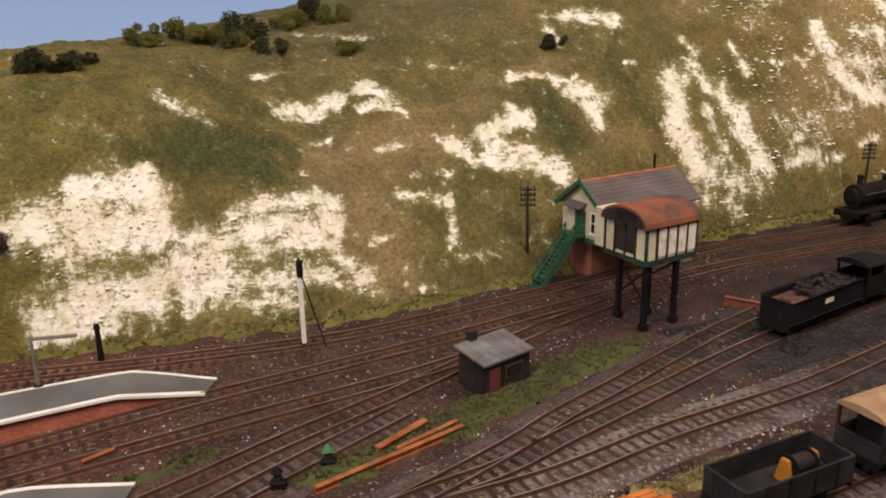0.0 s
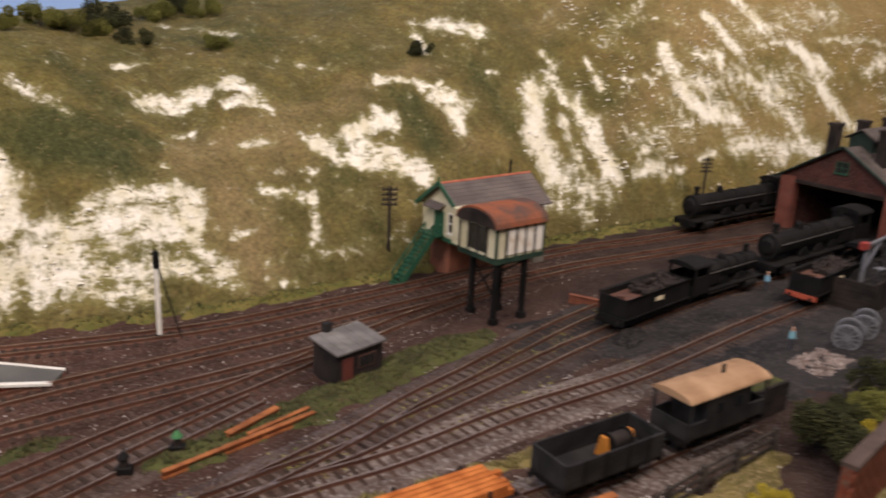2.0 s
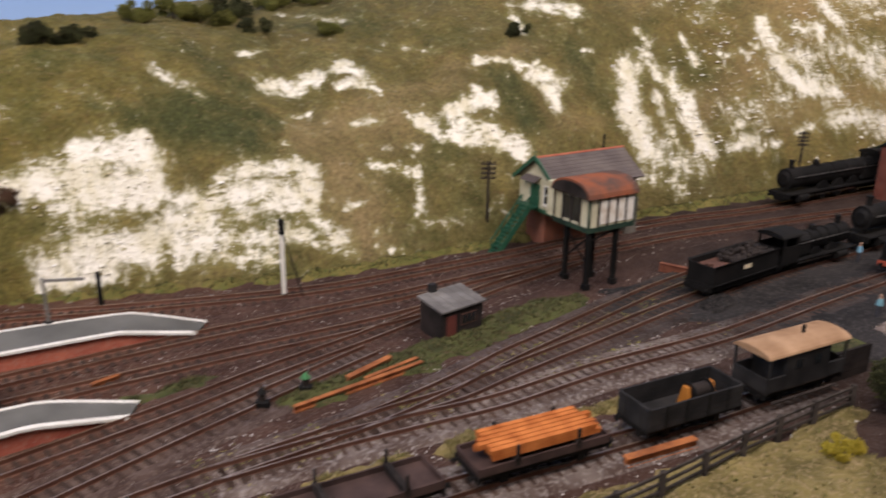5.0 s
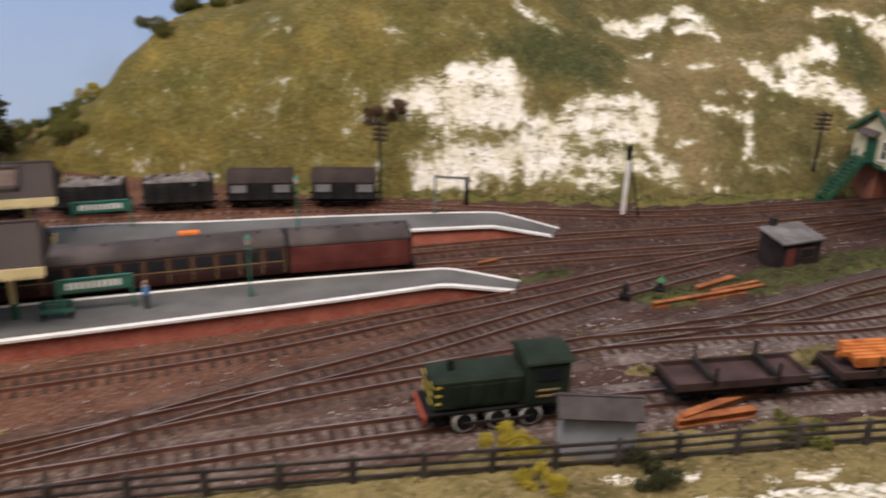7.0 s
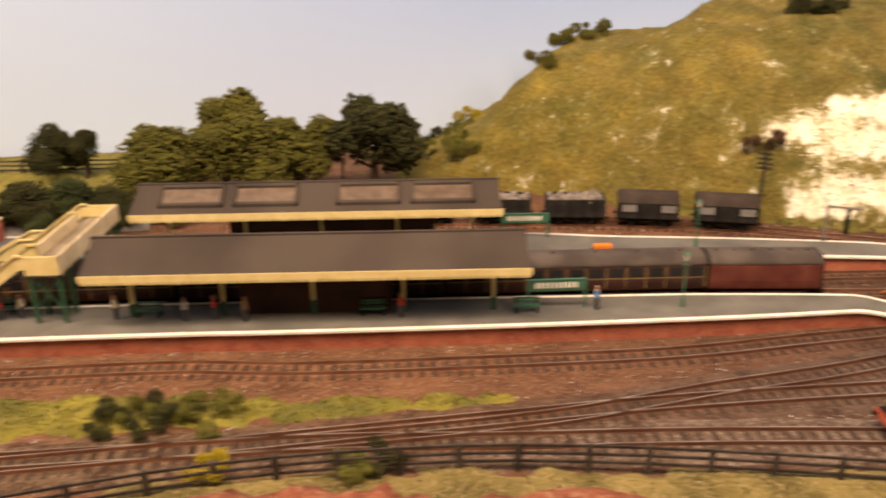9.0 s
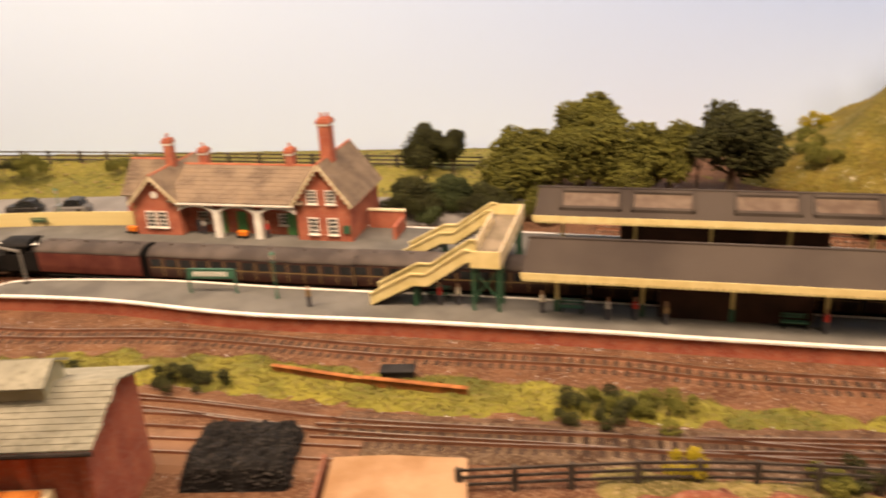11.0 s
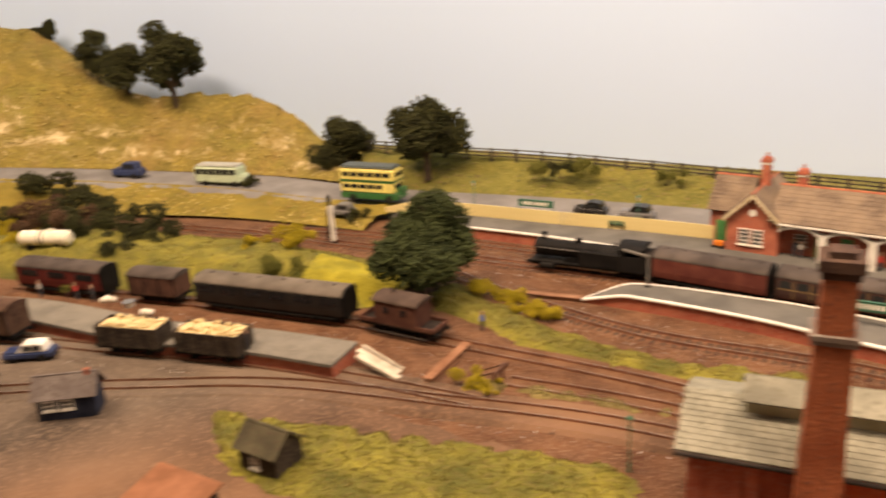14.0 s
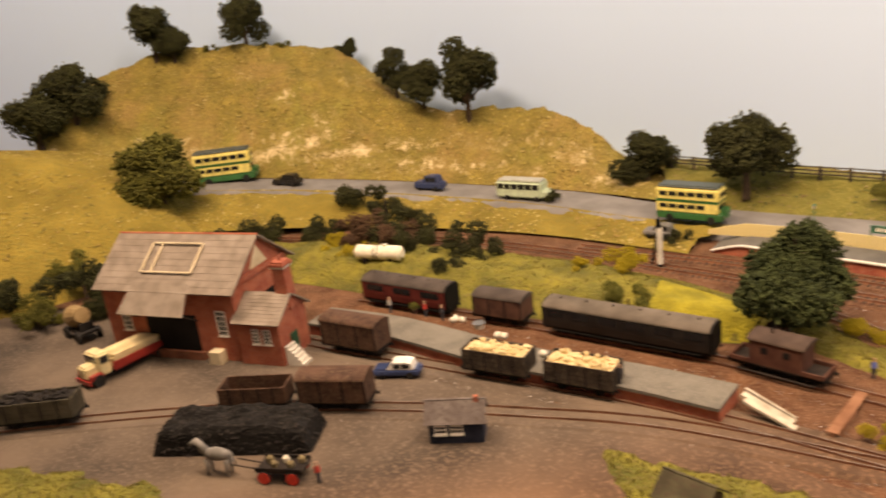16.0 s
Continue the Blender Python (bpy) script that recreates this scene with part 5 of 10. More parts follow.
for i in range(6):
    k0, k1 = i / 6, (i + 0.96) / 6
    x0, x1 = -0.002 + 0.044 * k0, -0.002 + 0.044 * k1
    part("roof_board", prism(bmesh.new(), [(-0.003, 0.0243), (0.033, 0.0291), (0.033, 0.0306), (-0.003, 0.0258)], x0, x1), HUT_ROOF, t, "weathered grey roof board")
part("door", boxed(0.004, 0.013, -0.0014, -0.0006, 0.0, 0.02), mat("red_brown_door", (0.1, 0.028, 0.022), (0.15, 0.045, 0.035), 80.0, 0.7, 0.1), t, "red-brown plank door")
win = part("window", boxed(0.018, 0.033, -0.0012, -0.0006, 0.009, 0.019), BROWN, t, "brown framed window")
for i in range(3):
    part("pane", boxed(0.0188 + i * 0.0047, 0.0228 + i * 0.0047, -0.0015, -0.001, 0.01, 0.018), GLASS, win)
part("chimney", boxed(0.01, 0.016, 0.03, 0.035, 0.02, 0.037), GREY_WAGON, t)

# ---- engine shed ----
SHED_SLATE = mat("sooty_slate", (0.055, 0.045, 0.041), (0.105, 0.088, 0.08), 40.0, 0.85, 0.3, fine=300.0)
e = thing("engine_shed", "red brick engine shed with slate roof and smoke vents", "engine shed", frame_at(0.728, 1.091, 28.0))
W, LN = 0.147, 0.45
SHED_TRIM = plain("sooty_green_trim", (0.02, 0.035, 0.028), 0.7)
# Shed brick in two tones: shade darkens the walls' colour, light brightens the piers'.
DIRTY_SHADED_BRICK = mat("dirty_shaded_red_brick", (0.05, 0.019, 0.016), (0.095, 0.034, 0.027), 50.0, 0.85, 0.4, c=(0.14, 0.085, 0.07), fine=420.0)
LIT_PIER = mat("lit_worn_red_brick", (0.15, 0.045, 0.032), (0.24, 0.08, 0.055), 50.0, 0.85, 0.4, c=(0.14, 0.085, 0.07), fine=420.0)
for y in (0.0, -W):
    part("side_wall", boxed(0.0, LN, y - 0.006, y + 0.006, -0.001, 0.078), DIRTY_SHADED_BRICK, e)
    part("pier", boxed(-0.006, 0.008, y - 0.012, y + 0.009, -0.001, 0.074), LIT_PIER, e, "red brick entrance pier")
part("back_wall", boxed(LN, LN + 0.006, -W, 0, -0.001, 0.078), DIRTY_SHADED_BRICK, e)
bm = prism(bmesh.new(), [(-W - 0.01, 0.07), (0.01, 0.07), (0.01, 0.078), (-W / 2, 0.124), (-W - 0.01, 0.078)], -0.002, 0.003)
gable = part("gable", bm, DIRTY_SHADED_BRICK, e)
window(gable, Matrix.Translation((-0.002, -W / 2, 0.09)) @ pose(0, 0, 0, 0, 0, -90), 0.018, 0.016, 2, 2, GREEN)
part("lintel", boxed(-0.0045, -0.002, -W - 0.006, 0.006, 0.066, 0.071), DARK_WOOD, e)
gable_roof(e, -0.002, LN, -W - 0.012, 0.012, 0.074, 0.124, "x", SHED_SLATE, 0.006, label="grey slate roof")
part("bargeboard", bar(bmesh.new(), (-0.0095, 0.018, 0.071), (-0.0095, -W / 2, 0.127), 0.004, 0.002), SHED_TRIM, e)
part("bargeboard", bar(bmesh.new(), (-0.0095, -W - 0.018, 0.071), (-0.0095, -W / 2, 0.127), 0.004, 0.002), SHED_TRIM, e)
lou = part("ridge_vent", gable_wall(bmesh.new(), 0.035, LN - 0.03, -W / 2 - 0.016, -W / 2 + 0.016, 0.115, 0.136, 0.146, "x"), SHED_TRIM, e, "raised louvred ridge vent")
for sgn in (-1, 1):
    part("vent_roof", slab(bmesh.new(), (0.03, -W / 2 + sgn * 0.022, 0.133), (LN - 0.025, -W / 2 + sgn * 0.022, 0.133), (0.03, -W / 2, 0.147), (LN - 0.025, -W / 2, 0.147), 0.0016), SHED_SLATE, lou)
for i in range(4):
    for y in (-W / 2 + 0.035, -W / 2 - 0.035):
        x = 0.03 + i * 0.075
        bm = boxed(x - 0.008, x + 0.008, y - 0.006, y + 0.006, 0.095, 0.148)
        box(bm, x - 0.0095, x + 0.0095, y - 0.0075, y + 0.0075, 0.148, 0.152)
        part("smoke_vent", bm, DARK_WOOD, e, "dark boarded smoke chimney")

# ---- goods shed ----
g = thing("goods_shed", "red brick goods shed with a grey roof, awning and office", "goods shed", frame_at(-1.463, -1.013, 62.0))
# x runs along the shed towards its office end, y away from the yard
GX0, GX1, GD = -0.27, -0.062, 0.13
shed = part("wall", gable_wall(bmesh.new(), GX0, GX1, 0.0, GD, -0.001, 0.1, 0.148, "x"), BRICK, g, "red brick shed wall")
gable_roof(g, GX0, GX1, 0.0, GD, 0.1, 0.148, "x", SLATE, 0.008, ridge=RED_TILE, label="weathered grey roof")
bm = bmesh.new()
off = part("office_wall", gable_wall(bm, GX1, 0.0, -0.004, 0.06, -0.001, 0.062, 0.085, "x"), BRICK, g, "red brick office wall")
gable_roof(g, GX1 + 0.004, 0.0, -0.004, 0.06, 0.062, 0.085, "x", SLATE, 0.006, label="small grey office roof")
chimney(g, -0.006, 0.034, 0.066, 0.128, 0.017, 0.017, 1)
part("gable_opening", prism(bmesh.new(), [(0.045, 0.108), (0.085, 0.108), (0.065, 0.136)], GX1 - 0.0006, GX1 + 0.0008), CREAM_STONE, g, "pale boarded gable opening")
part("gable_beam", boxed(GX1, GX1 + 0.003, 0.008, 0.122, 0.1, 0.106), BRICK, g)
for x in (-0.034, -0.018):
    window(off, pose(x, -0.004, 0.03), 0.0105, 0.02, 2, 4)
for x in (GX0 + 0.032, -0.085):
    window(shed, pose(x, 0, 0.036), 0.014, 0.034, 2, 5)
# Black sheet on the wall paints the shade inside the open doorway.
part("cart_door", boxed(-0.205, -0.125, -0.001, 0.001, 0.012, 0.062), BLACK, g, "black sheet painting the shade of an open loading doorway")
aw = part("awning", slab(bmesh.new(), (-0.222, -0.03, 0.072), (-0.118, -0.03, 0.072), (-0.214, 0.002, 0.104), (-0.126, 0.002, 0.104), 0.0018), SLATE, g, "grey sloping awning over the doorway")
for x in (-0.218, -0.122):
    part("bracket", bar(bmesh.new(), (x, -0.026, 0.072), (x, 0.0, 0.055), 0.0016, 0.0016), DARK_WOOD, aw)
bm = bmesh.new()
ra, rb = Vector((0, 0.014, 0.113)), Vector((0, 0.05, 0.1395))
n = Vector((0, -0.6, 0.8)) * 0.0026
for a, c in ((0.0, 0.0), (1.0, 1.0)):
    p = ra.lerp(rb, a) + n
    bar(bm, (GX0 + 0.062, p.y, p.z), (GX0 + 0.142, p.y, p.z), 0.0025, 0.001)
for x in (GX0 + 0.062, GX0 + 0.078, GX0 + 0.142):
    bar(bm, (x, ra.y + n.y, ra.z + n.z), (x, rb.y + n.y, rb.z + n.z), 0.0025, 0.001)
part("rooflight_frame", bm, CREAM_STONE, g, "pale rooflight frame")
part("step", boxed(-0.105, -0.088, -0.014, 0.0, 0.0, 0.018), CREAM_STONE, g, "pale leaning board")
part("loading_bank", boxed(-0.2, -0.12, -0.006, 0.0, -0.001, 0.012), SOOT_BRICK, g)
for k in range(6):
    part("step", boxed(0.002 + 0.004 * k, 0.006 + 0.004 * k, 0.0, 0.018, 0.0, 0.026 - 0.0042 * k), WHITE, g, "white edged office step")
part("office_door", boxed(-0.0005, 0.0012, 0.018, 0.034, 0.0, 0.035), GREEN, g)
# Flat black sheet painting the shade within the rail entrance.
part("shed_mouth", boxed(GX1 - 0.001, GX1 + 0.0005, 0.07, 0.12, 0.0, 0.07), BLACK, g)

# ---- goods dock ----
d = thing("goods_dock", "low red brick goods dock with a grey surface and white ramp end", "loading dock", kind="structure")
pts = glide([(-1.188, -0.58), (-1.26, -0.655), (-1.35, -0.768), (-1.48, -0.892), (-1.55, -0.985)], 0.02)
bm = sweep(bmesh.new(), pts, [(0.004, -0.001), (-0.045, -0.001), (-0.045, 0.015), (0.004, 0.015)])
part("brick_base", bm, BRICK, d, "red brick dock wall")
bm = sweep(bmesh.new(), pts, [(0.006, 0.015), (-0.047, 0.015), (-0.047, 0.0185), (0.006, 0.0185)])
part("surface", bm, mat("dock_setts", (0.12, 0.115, 0.1), (0.19, 0.18, 0.155), 30.0, 0.9, 0.3, c=(0.24, 0.22, 0.19)), d, "worn grey dock surface")
for a, q, wide in (((-1.205, -0.551), (-1.165, -0.52), 0.0075), ((-1.1935, -0.5545), (-1.154, -0.524), 0.0075), ((-1.213, -0.544), (-1.171, -0.515), 0.0028)):
    part("ramp_board", bar(bmesh.new(), (*a, 0.0175), (*q, 0.003), wide, 0.0026), mat("weathered_white_board", (0.36, 0.32, 0.25), (0.62, 0.57, 0.47), 70.0, 0.85, 0.2), d, "weathered white ramp board")

# ---- banks, roads and fields ----


def loft(name, lines, material, label, category, n=90, m=10, rough=0.004):
    """A sheet of land drawn over a few level lines from front to back, each a list of (x, y, z)."""
    rows = []
    for pts in lines:
        line = glide(pts, 0.02)
        run = [0.0]
        for a, b in zip(line, line[1:]):
            run.append(run[-1] + (b - a).length)
        rows.append([Vector([np.interp(run[-1] * i / n, run, [p[k] for p in line]) for k in range(3)]) for i in range(n + 1)])
    bm, grid = bmesh.new(), []
    total = (len(rows) - 1) * m
    for j in range(total + 1):
        a, k = min(j // m, len(rows) - 2), (j - min(j // m, len(rows) - 2) * m) / m
        k = k * 0.7 + 0.3 * k * k * (3 - 2 * k)
        row = []
        for i in range(n + 1):
            p = rows[a][i].lerp(rows[a + 1][i], k)
            edge = min(1, j / 2, (total - j) / 2)
            z = p.z + edge * rough * (noise.noise((p.x * 22, p.y * 22, 0)) * 1.6 + noise.noise((p.x * 60, p.y * 60, 4)) + 0.5 * noise.noise((p.x * 150, p.y * 150, 8)))
            row.append(bm.verts.new((p.x, p.y, z)))
        grid.append(row)
    for a, b in zip(grid, grid[1:]):
        for i in range(n):
            bm.faces.new((a[i], a[i + 1], b[i + 1], b[i]))
    bmesh.ops.recalc_face_normals(bm, faces=bm.faces)
    if sum(f.normal.z for f in bm.faces) < 0:
        bmesh.ops.reverse_faces(bm, faces=bm.faces)
    return tagged(part(name, bm, material, smooth=True), label, category, kind="structure")


GOLD = mat("dry_golden_grass", (0.19, 0.14, 0.03), (0.31, 0.23, 0.05), 14.0, 0.95, 1.0, c=(0.19, 0.17, 0.04), fine=190.0, dist=0.004)
GOLD_ROCK = with_mask("golden_grass_with_chalk", ((0.17, 0.125, 0.032), (0.36, 0.275, 0.07), (0.24, 0.17, 0.055), (0.17, 0.145, 0.04), (0.26, 0.24, 0.06), (0.3, 0.2, 0.075)), ((0.72, 0.58, 0.34), (0.42, 0.32, 0.14), (0.3, 0.23, 0.08)), "scar")
OLIVE = mat("olive_grass", (0.12, 0.12, 0.03), (0.22, 0.2, 0.05), 20.0, 0.95, 1.0, c=(0.27, 0.23, 0.07), fine=220.0, dist=0.004)
YELLOW = mat("yellow_green_grass", (0.1, 0.105, 0.027), (0.26, 0.235, 0.045), 22.0, 0.95, 1.0, c=(0.17, 0.135, 0.05), fine=260.0, dist=0.004)

road_front = [(-0.95, 0.32, 0.012), (-1.22, 0.11, 0.014), (-1.33, 0.0, 0.016), (-1.5, -0.155, 0.017), (-1.66, -0.335, 0.018), (-1.76, -0.46, 0.019), (-1.88, -0.57, 0.021), (-2.0, -0.72, 0.027), (-2.13, -1.0, 0.05), (-2.2, -1.3, 0.075)]
road_back = [(-0.98, 0.37, 0.012), (-1.27, 0.15, 0.014), (-1.39, 0.05, 0.016), (-1.57, -0.12, 0.017), (-1.72, -0.285, 0.018), (-1.83, -0.395, 0.019), (-1.96, -0.5, 0.021), (-2.1, -0.68, 0.027), (-2.23, -0.97, 0.05), (-2.31, -1.28, 0.075)]
road_front += [(-2.24, -1.55, 0.09)]
road_back += [(-2.35, -1.55, 0.09)]
loft("road", [[(x + 0.014, y - 0.014, -0.003) for x, y, z in road_front], road_front, road_back], ROAD, "grey tarmac road climbing past the hill", "road", m=3, rough=0.0004)
loft("station_bank", [[(x, y, z - 0.001) for x, y, z in road_back[:6]], [(-1.0, 0.4, 0.02), (-1.3, 0.19, 0.026), (-1.6, -0.07, 0.036), (-1.8, -0.27, 0.04), (-1.9, -0.36, 0.035)], [(-1.05, 0.45, 0.024), (-1.446, 0.11, 0.042), (-1.655, -0.09, 0.053), (-1.77, -0.2, 0.056), (-1.95, -0.34, 0.055)], [(-1.12, 0.62, 0.01), (-1.5, 0.28, 0.015), (-1.75, 0.02, 0.025), (-1.95, -0.15, 0.03), (-2.1, -0.3, 0.03)]], OLIVE, "olive grass bank behind the station road", "grass bank", m=6)
loft("west_hill", [[(-1.72, -0.275, 0.018), (-1.809, -0.366, 0.02), (-1.908, -0.444, 0.02), (-1.999, -0.533, 0.021), (-2.077, -0.633, 0.024), (-2.139, -0.744, 0.031), (-2.191, -0.859, 0.041), (-2.236, -0.977, 0.05), (-2.273, -1.098, 0.061), (-2.301, -1.222, 0.071), (-2.321, -1.347, 0.078), (-2.331, -1.473, 0.084), (-2.34, -1.6, 0.09)],
                   [(-1.76, -0.25, 0.032), (-1.855, -0.338, 0.024), (-1.953, -0.42, 0.04), (-2.043, -0.511, 0.075), (-2.125, -0.611, 0.082), (-2.191, -0.722, 0.08), (-2.246, -0.839, 0.091), (-2.29, -0.961, 0.115), (-2.321, -1.087, 0.121), (-2.344, -1.214, 0.125), (-2.363, -1.342, 0.125), (-2.377, -1.471, 0.125), (-2.39, -1.6, 0.152)],
                   [(-1.83, -0.2, 0.037), (-1.93, -0.29, 0.019), (-2.007, -0.386, 0.055), (-2.095, -0.479, 0.14), (-2.195, -0.57, 0.151), (-2.271, -0.68, 0.15), (-2.329, -0.8, 0.18), (-2.374, -0.927, 0.236), (-2.401, -1.06, 0.234), (-2.419, -1.194, 0.224), (-2.432, -1.329, 0.207), (-2.441, -1.465, 0.188), (-2.45, -1.6, 0.236)],
                   [(-1.9, -0.15, 0.054), (-2.005, -0.245, 0.027), (-2.095, -0.341, 0.03), (-2.188, -0.44, 0.03), (-2.282, -0.543, 0.043), (-2.358, -0.655, 0.068), (-2.424, -0.772, 0.172), (-2.477, -0.901, 0.28), (-2.51, -1.039, 0.315), (-2.528, -1.179, 0.33), (-2.539, -1.32, 0.332), (-2.545, -1.46, 0.295), (-2.55, -1.6, 0.263)],
                   [(-2.0, -0.1, 0.043), (-2.117, -0.188, 0.022), (-2.216, -0.292, 0.024), (-2.315, -0.395, 0.024), (-2.413, -0.499, 0.035), (-2.488, -0.618, 0.055), (-2.543, -0.744, 0.137), (-2.589, -0.88, 0.224), (-2.626, -1.022, 0.252), (-2.654, -1.165, 0.264), (-2.674, -1.31, 0.266), (-2.687, -1.455, 0.236), (-2.7, -1.6, 0.211)]], GOLD_ROCK, "dry golden grass hill with crumbling chalk scars", "hillside", n=150, m=10, rough=0.006)
# its scars: a broken level belt low on the slope and a few spots above
west_hill = bpy.data.objects["west_hill"]
scars = []
for i, v in enumerate(west_hill.data.vertices):
    up = (i // 151) / 40
    belt = max(0.0, 1 - abs(up - 0.2) / 0.2) * max(0.0, min(1.0, 0.55 + 1.8 * noise.noise((v.co.x * 9, v.co.y * 9, v.co.z * 45))))
    spot = max(0.0, min(1.0, 4 * noise.noise((v.co.x * 11, v.co.y * 11, v.co.z * 30 + 5)) - 1.5))
    scars.append(max(0.62 * belt, 0.42 * spot))
west_hill.data.attributes.new("scar", "FLOAT", "POINT").data.foreach_set("value", scars)
loft("near_west_hill", [[(-1.98, -1.2, -0.002), (-1.85, -1.36, -0.002), (-1.7, -1.7, -0.002)], [(-2.03, -1.22, 0.035), (-1.98, -1.38, 0.09), (-1.9, -1.7, 0.13)], [(-2.1, -1.25, 0.045), (-2.12, -1.4, 0.15), (-2.1, -1.7, 0.25)], [(-2.2, -1.29, 0.06), (-2.3, -1.42, 0.15), (-2.35, -1.75, 0.2)]], GOLD, "dry golden grass slope beside the cutting", "hillside", m=8)
loft("road_verge", [[(-1.62, -0.435, 0.004), (-1.78, -0.585, 0.004), (-1.9, -0.75, 0.006), (-2.0, -0.95, 0.01), (-2.06, -1.2, 0.02), (-2.1, -1.5, 0.03)], [(-1.655, -0.405, 0.012), (-1.82, -0.56, 0.013), (-1.95, -0.72, 0.018), (-2.06, -0.95, 0.036), (-2.13, -1.22, 0.05), (-2.17, -1.52, 0.06)], [(-1.67, -0.34, 0.0185), (-1.77, -0.455, 0.0195), (-1.895, -0.565, 0.0215), (-2.015, -0.71, 0.0275), (-2.145, -0.99, 0.0505), (-2.215, -1.3, 0.0755), (-2.25, -1.55, 0.0905)]], GOLD, "dry grass verge between railway and road", "grass verge", m=6)
loft("main_line_bank", [[(-1.325, -0.475, 0.0), (-1.4, -0.6, 0.0), (-1.52, -0.735, 0.0), (-1.63, -0.87, 0.0), (-1.78, -1.05, 0.0), (-1.92, -1.3, 0.0)], [(-1.345, -0.455, 0.012), (-1.44, -0.565, 0.024), (-1.57, -0.7, 0.028), (-1.7, -0.86, 0.03), (-1.84, -1.05, 0.03), (-1.95, -1.28, 0.03)], [(-1.365, -0.435, 0.012), (-1.5, -0.535, 0.026), (-1.64, -0.67, 0.03), (-1.77, -0.84, 0.032), (-1.88, -1.03, 0.032), (-1.975, -1.24, 0.03)], [(-1.38, -0.4, 0.0), (-1.535, -0.49, 0.004), (-1.69, -0.635, 0.004), (-1.82, -0.8, 0.004), (-1.92, -1.0, 0.004), (-2.01, -1.2, 0.01)]], YELLOW, "yellow-green grass bank below the main line", "grass bank", m=7)

LIME = mat("lime_yellow_grass", (0.22, 0.2, 0.03), (0.4, 0.35, 0.045), 34.0, 0.95, 1.0, c=(0.24, 0.22, 0.03), fine=260.0, dist=0.004)
loft("bright_bank", [[(-1.335, -0.485, 0.0), (-1.365, -0.54, 0.0), (-1.395, -0.588, 0.0)], [(-1.352, -0.462, 0.017), (-1.39, -0.513, 0.027), (-1.43, -0.558, 0.03)], [(-1.375, -0.447, 0.016), (-1.43, -0.487, 0.025), (-1.48, -0.527, 0.03)]], LIME, "bright yellow-green grass at the end of the bank", "grass bank", n=40, m=7)

patch("goods_yard", [(-1.07, -0.52), (-1.17, -0.6), (-1.27, -0.7), (-1.37, -0.83), (-1.47, -0.95), (-1.6, -1.05), (-1.75, -1.1), (-1.8, -1.3), (-1.75, -1.6), (-1.3, -1.75), (-1.15, -1.4), (-1.08, -1.12), (-1.0, -1.0), (-0.88, -0.8), (-0.85, -0.6), (-0.88, -0.47), (-0.95, -0.44)], 0.0012, YARD, "hard-packed grey-brown yard surface", "yard", rise=0.02, step=0.012, rough=0.0006, base=-0.001)
patch("yard_grass", [(-1.195, -0.705), (-1.08, -0.56), (-0.98, -0.44), (-0.93, -0.4), (-0.86, -0.45), (-0.93, -0.6), (-1.05, -0.7), (-1.13, -0.72)], 0.006, YELLOW, "yellow-green rough grass beside the yard", "grass", rise=0.025)
patch("yard_grass", [(-1.24, -1.11), (-1.33, -1.3), (-1.3, -1.5), (-1.1, -1.5), (-1.05, -1.1), (-1.13, -1.05)], 0.006, YELLOW, "yellow-green rough grass beside the yard", "grass", rise=0.025)
patch("triangle_grass", [(-1.22, -0.405), (-1.33, -0.44), (-1.37, -0.385), (-1.24, -0.35), (-1.1, -0.285), (-1.02, -0.21), (-0.9, -0.11), (-0.8, -0.052), (-0.72, 0.0), (-0.66, 0.045), (-0.55, 0.105), (-0.42, 0.19), (-0.4, 0.18), (-0.5, 0.095), (-0.6, 0.02), (-0.7, -0.06), (-0.82, -0.14), (-0.93, -0.21), (-1.06, -0.31), (-1.15, -0.38)], 0.005, YELLOW, "long strip of yellow-green rough grass between tracks", "grass", rise=0.014)
patch("yard_tuft_grass", [(-1.12, -0.46), (-1.07, -0.4), (-1.0, -0.33), (-0.98, -0.335), (-1.05, -0.41), (-1.11, -0.47)], 0.004, GRASS, "thin strip of rough grass between sidings", "grass", rise=0.006)
patch("hut_grass", [(-0.03, 0.49), (0.03, 0.53), (0.08, 0.565), (0.13, 0.61), (0.2, 0.665), (0.24, 0.715), (0.2, 0.725), (0.14, 0.69), (0.06, 0.615), (0.0, 0.56), (-0.06, 0.505)], 0.003, DARK_GRASS, "green grass round the platelayers' hut", "grass", rise=0.012, rough=0.002)
patch("platform_end_grass", [(-0.14, 0.5), (-0.1, 0.53), (-0.08, 0.565), (-0.12, 0.55), (-0.16, 0.52)], 0.002, DARK_GRASS, "green tuft of grass at the platform end", "grass", rise=0.01)
patch("front_grass", [(-0.58, -0.03), (-0.5, 0.035), (-0.4, 0.1), (-0.3, 0.162), (-0.2, 0.222), (-0.1, 0.283), (0.0, 0.335), (0.1, 0.378), (0.2, 0.423), (0.3, 0.465), (0.36, 0.5), (0.4, 0.5), (0.36, 0.44), (0.5, 0.5), (0.9, 0.75), (1.0, 0.6), (0.6, 0.3), (0.2, 0.2), (0.0, 0.12), (-0.2, 0.02), (-0.45, -0.12)], 0.004, GRASS, "rough grass along the front of the layout", "grass", rise=0.02, step=0.01)
patch("siding_grass", [(-0.1, 0.345), (0.0, 0.395), (0.1, 0.44), (0.2, 0.485), (0.28, 0.53), (0.3, 0.56), (0.2, 0.52), (0.1, 0.475), (0.02, 0.435), (-0.06, 0.385)], 0.0022, GRASS, "thin yellowing grass between the sidings", "grass", rise=0.014, rough=0.0016)
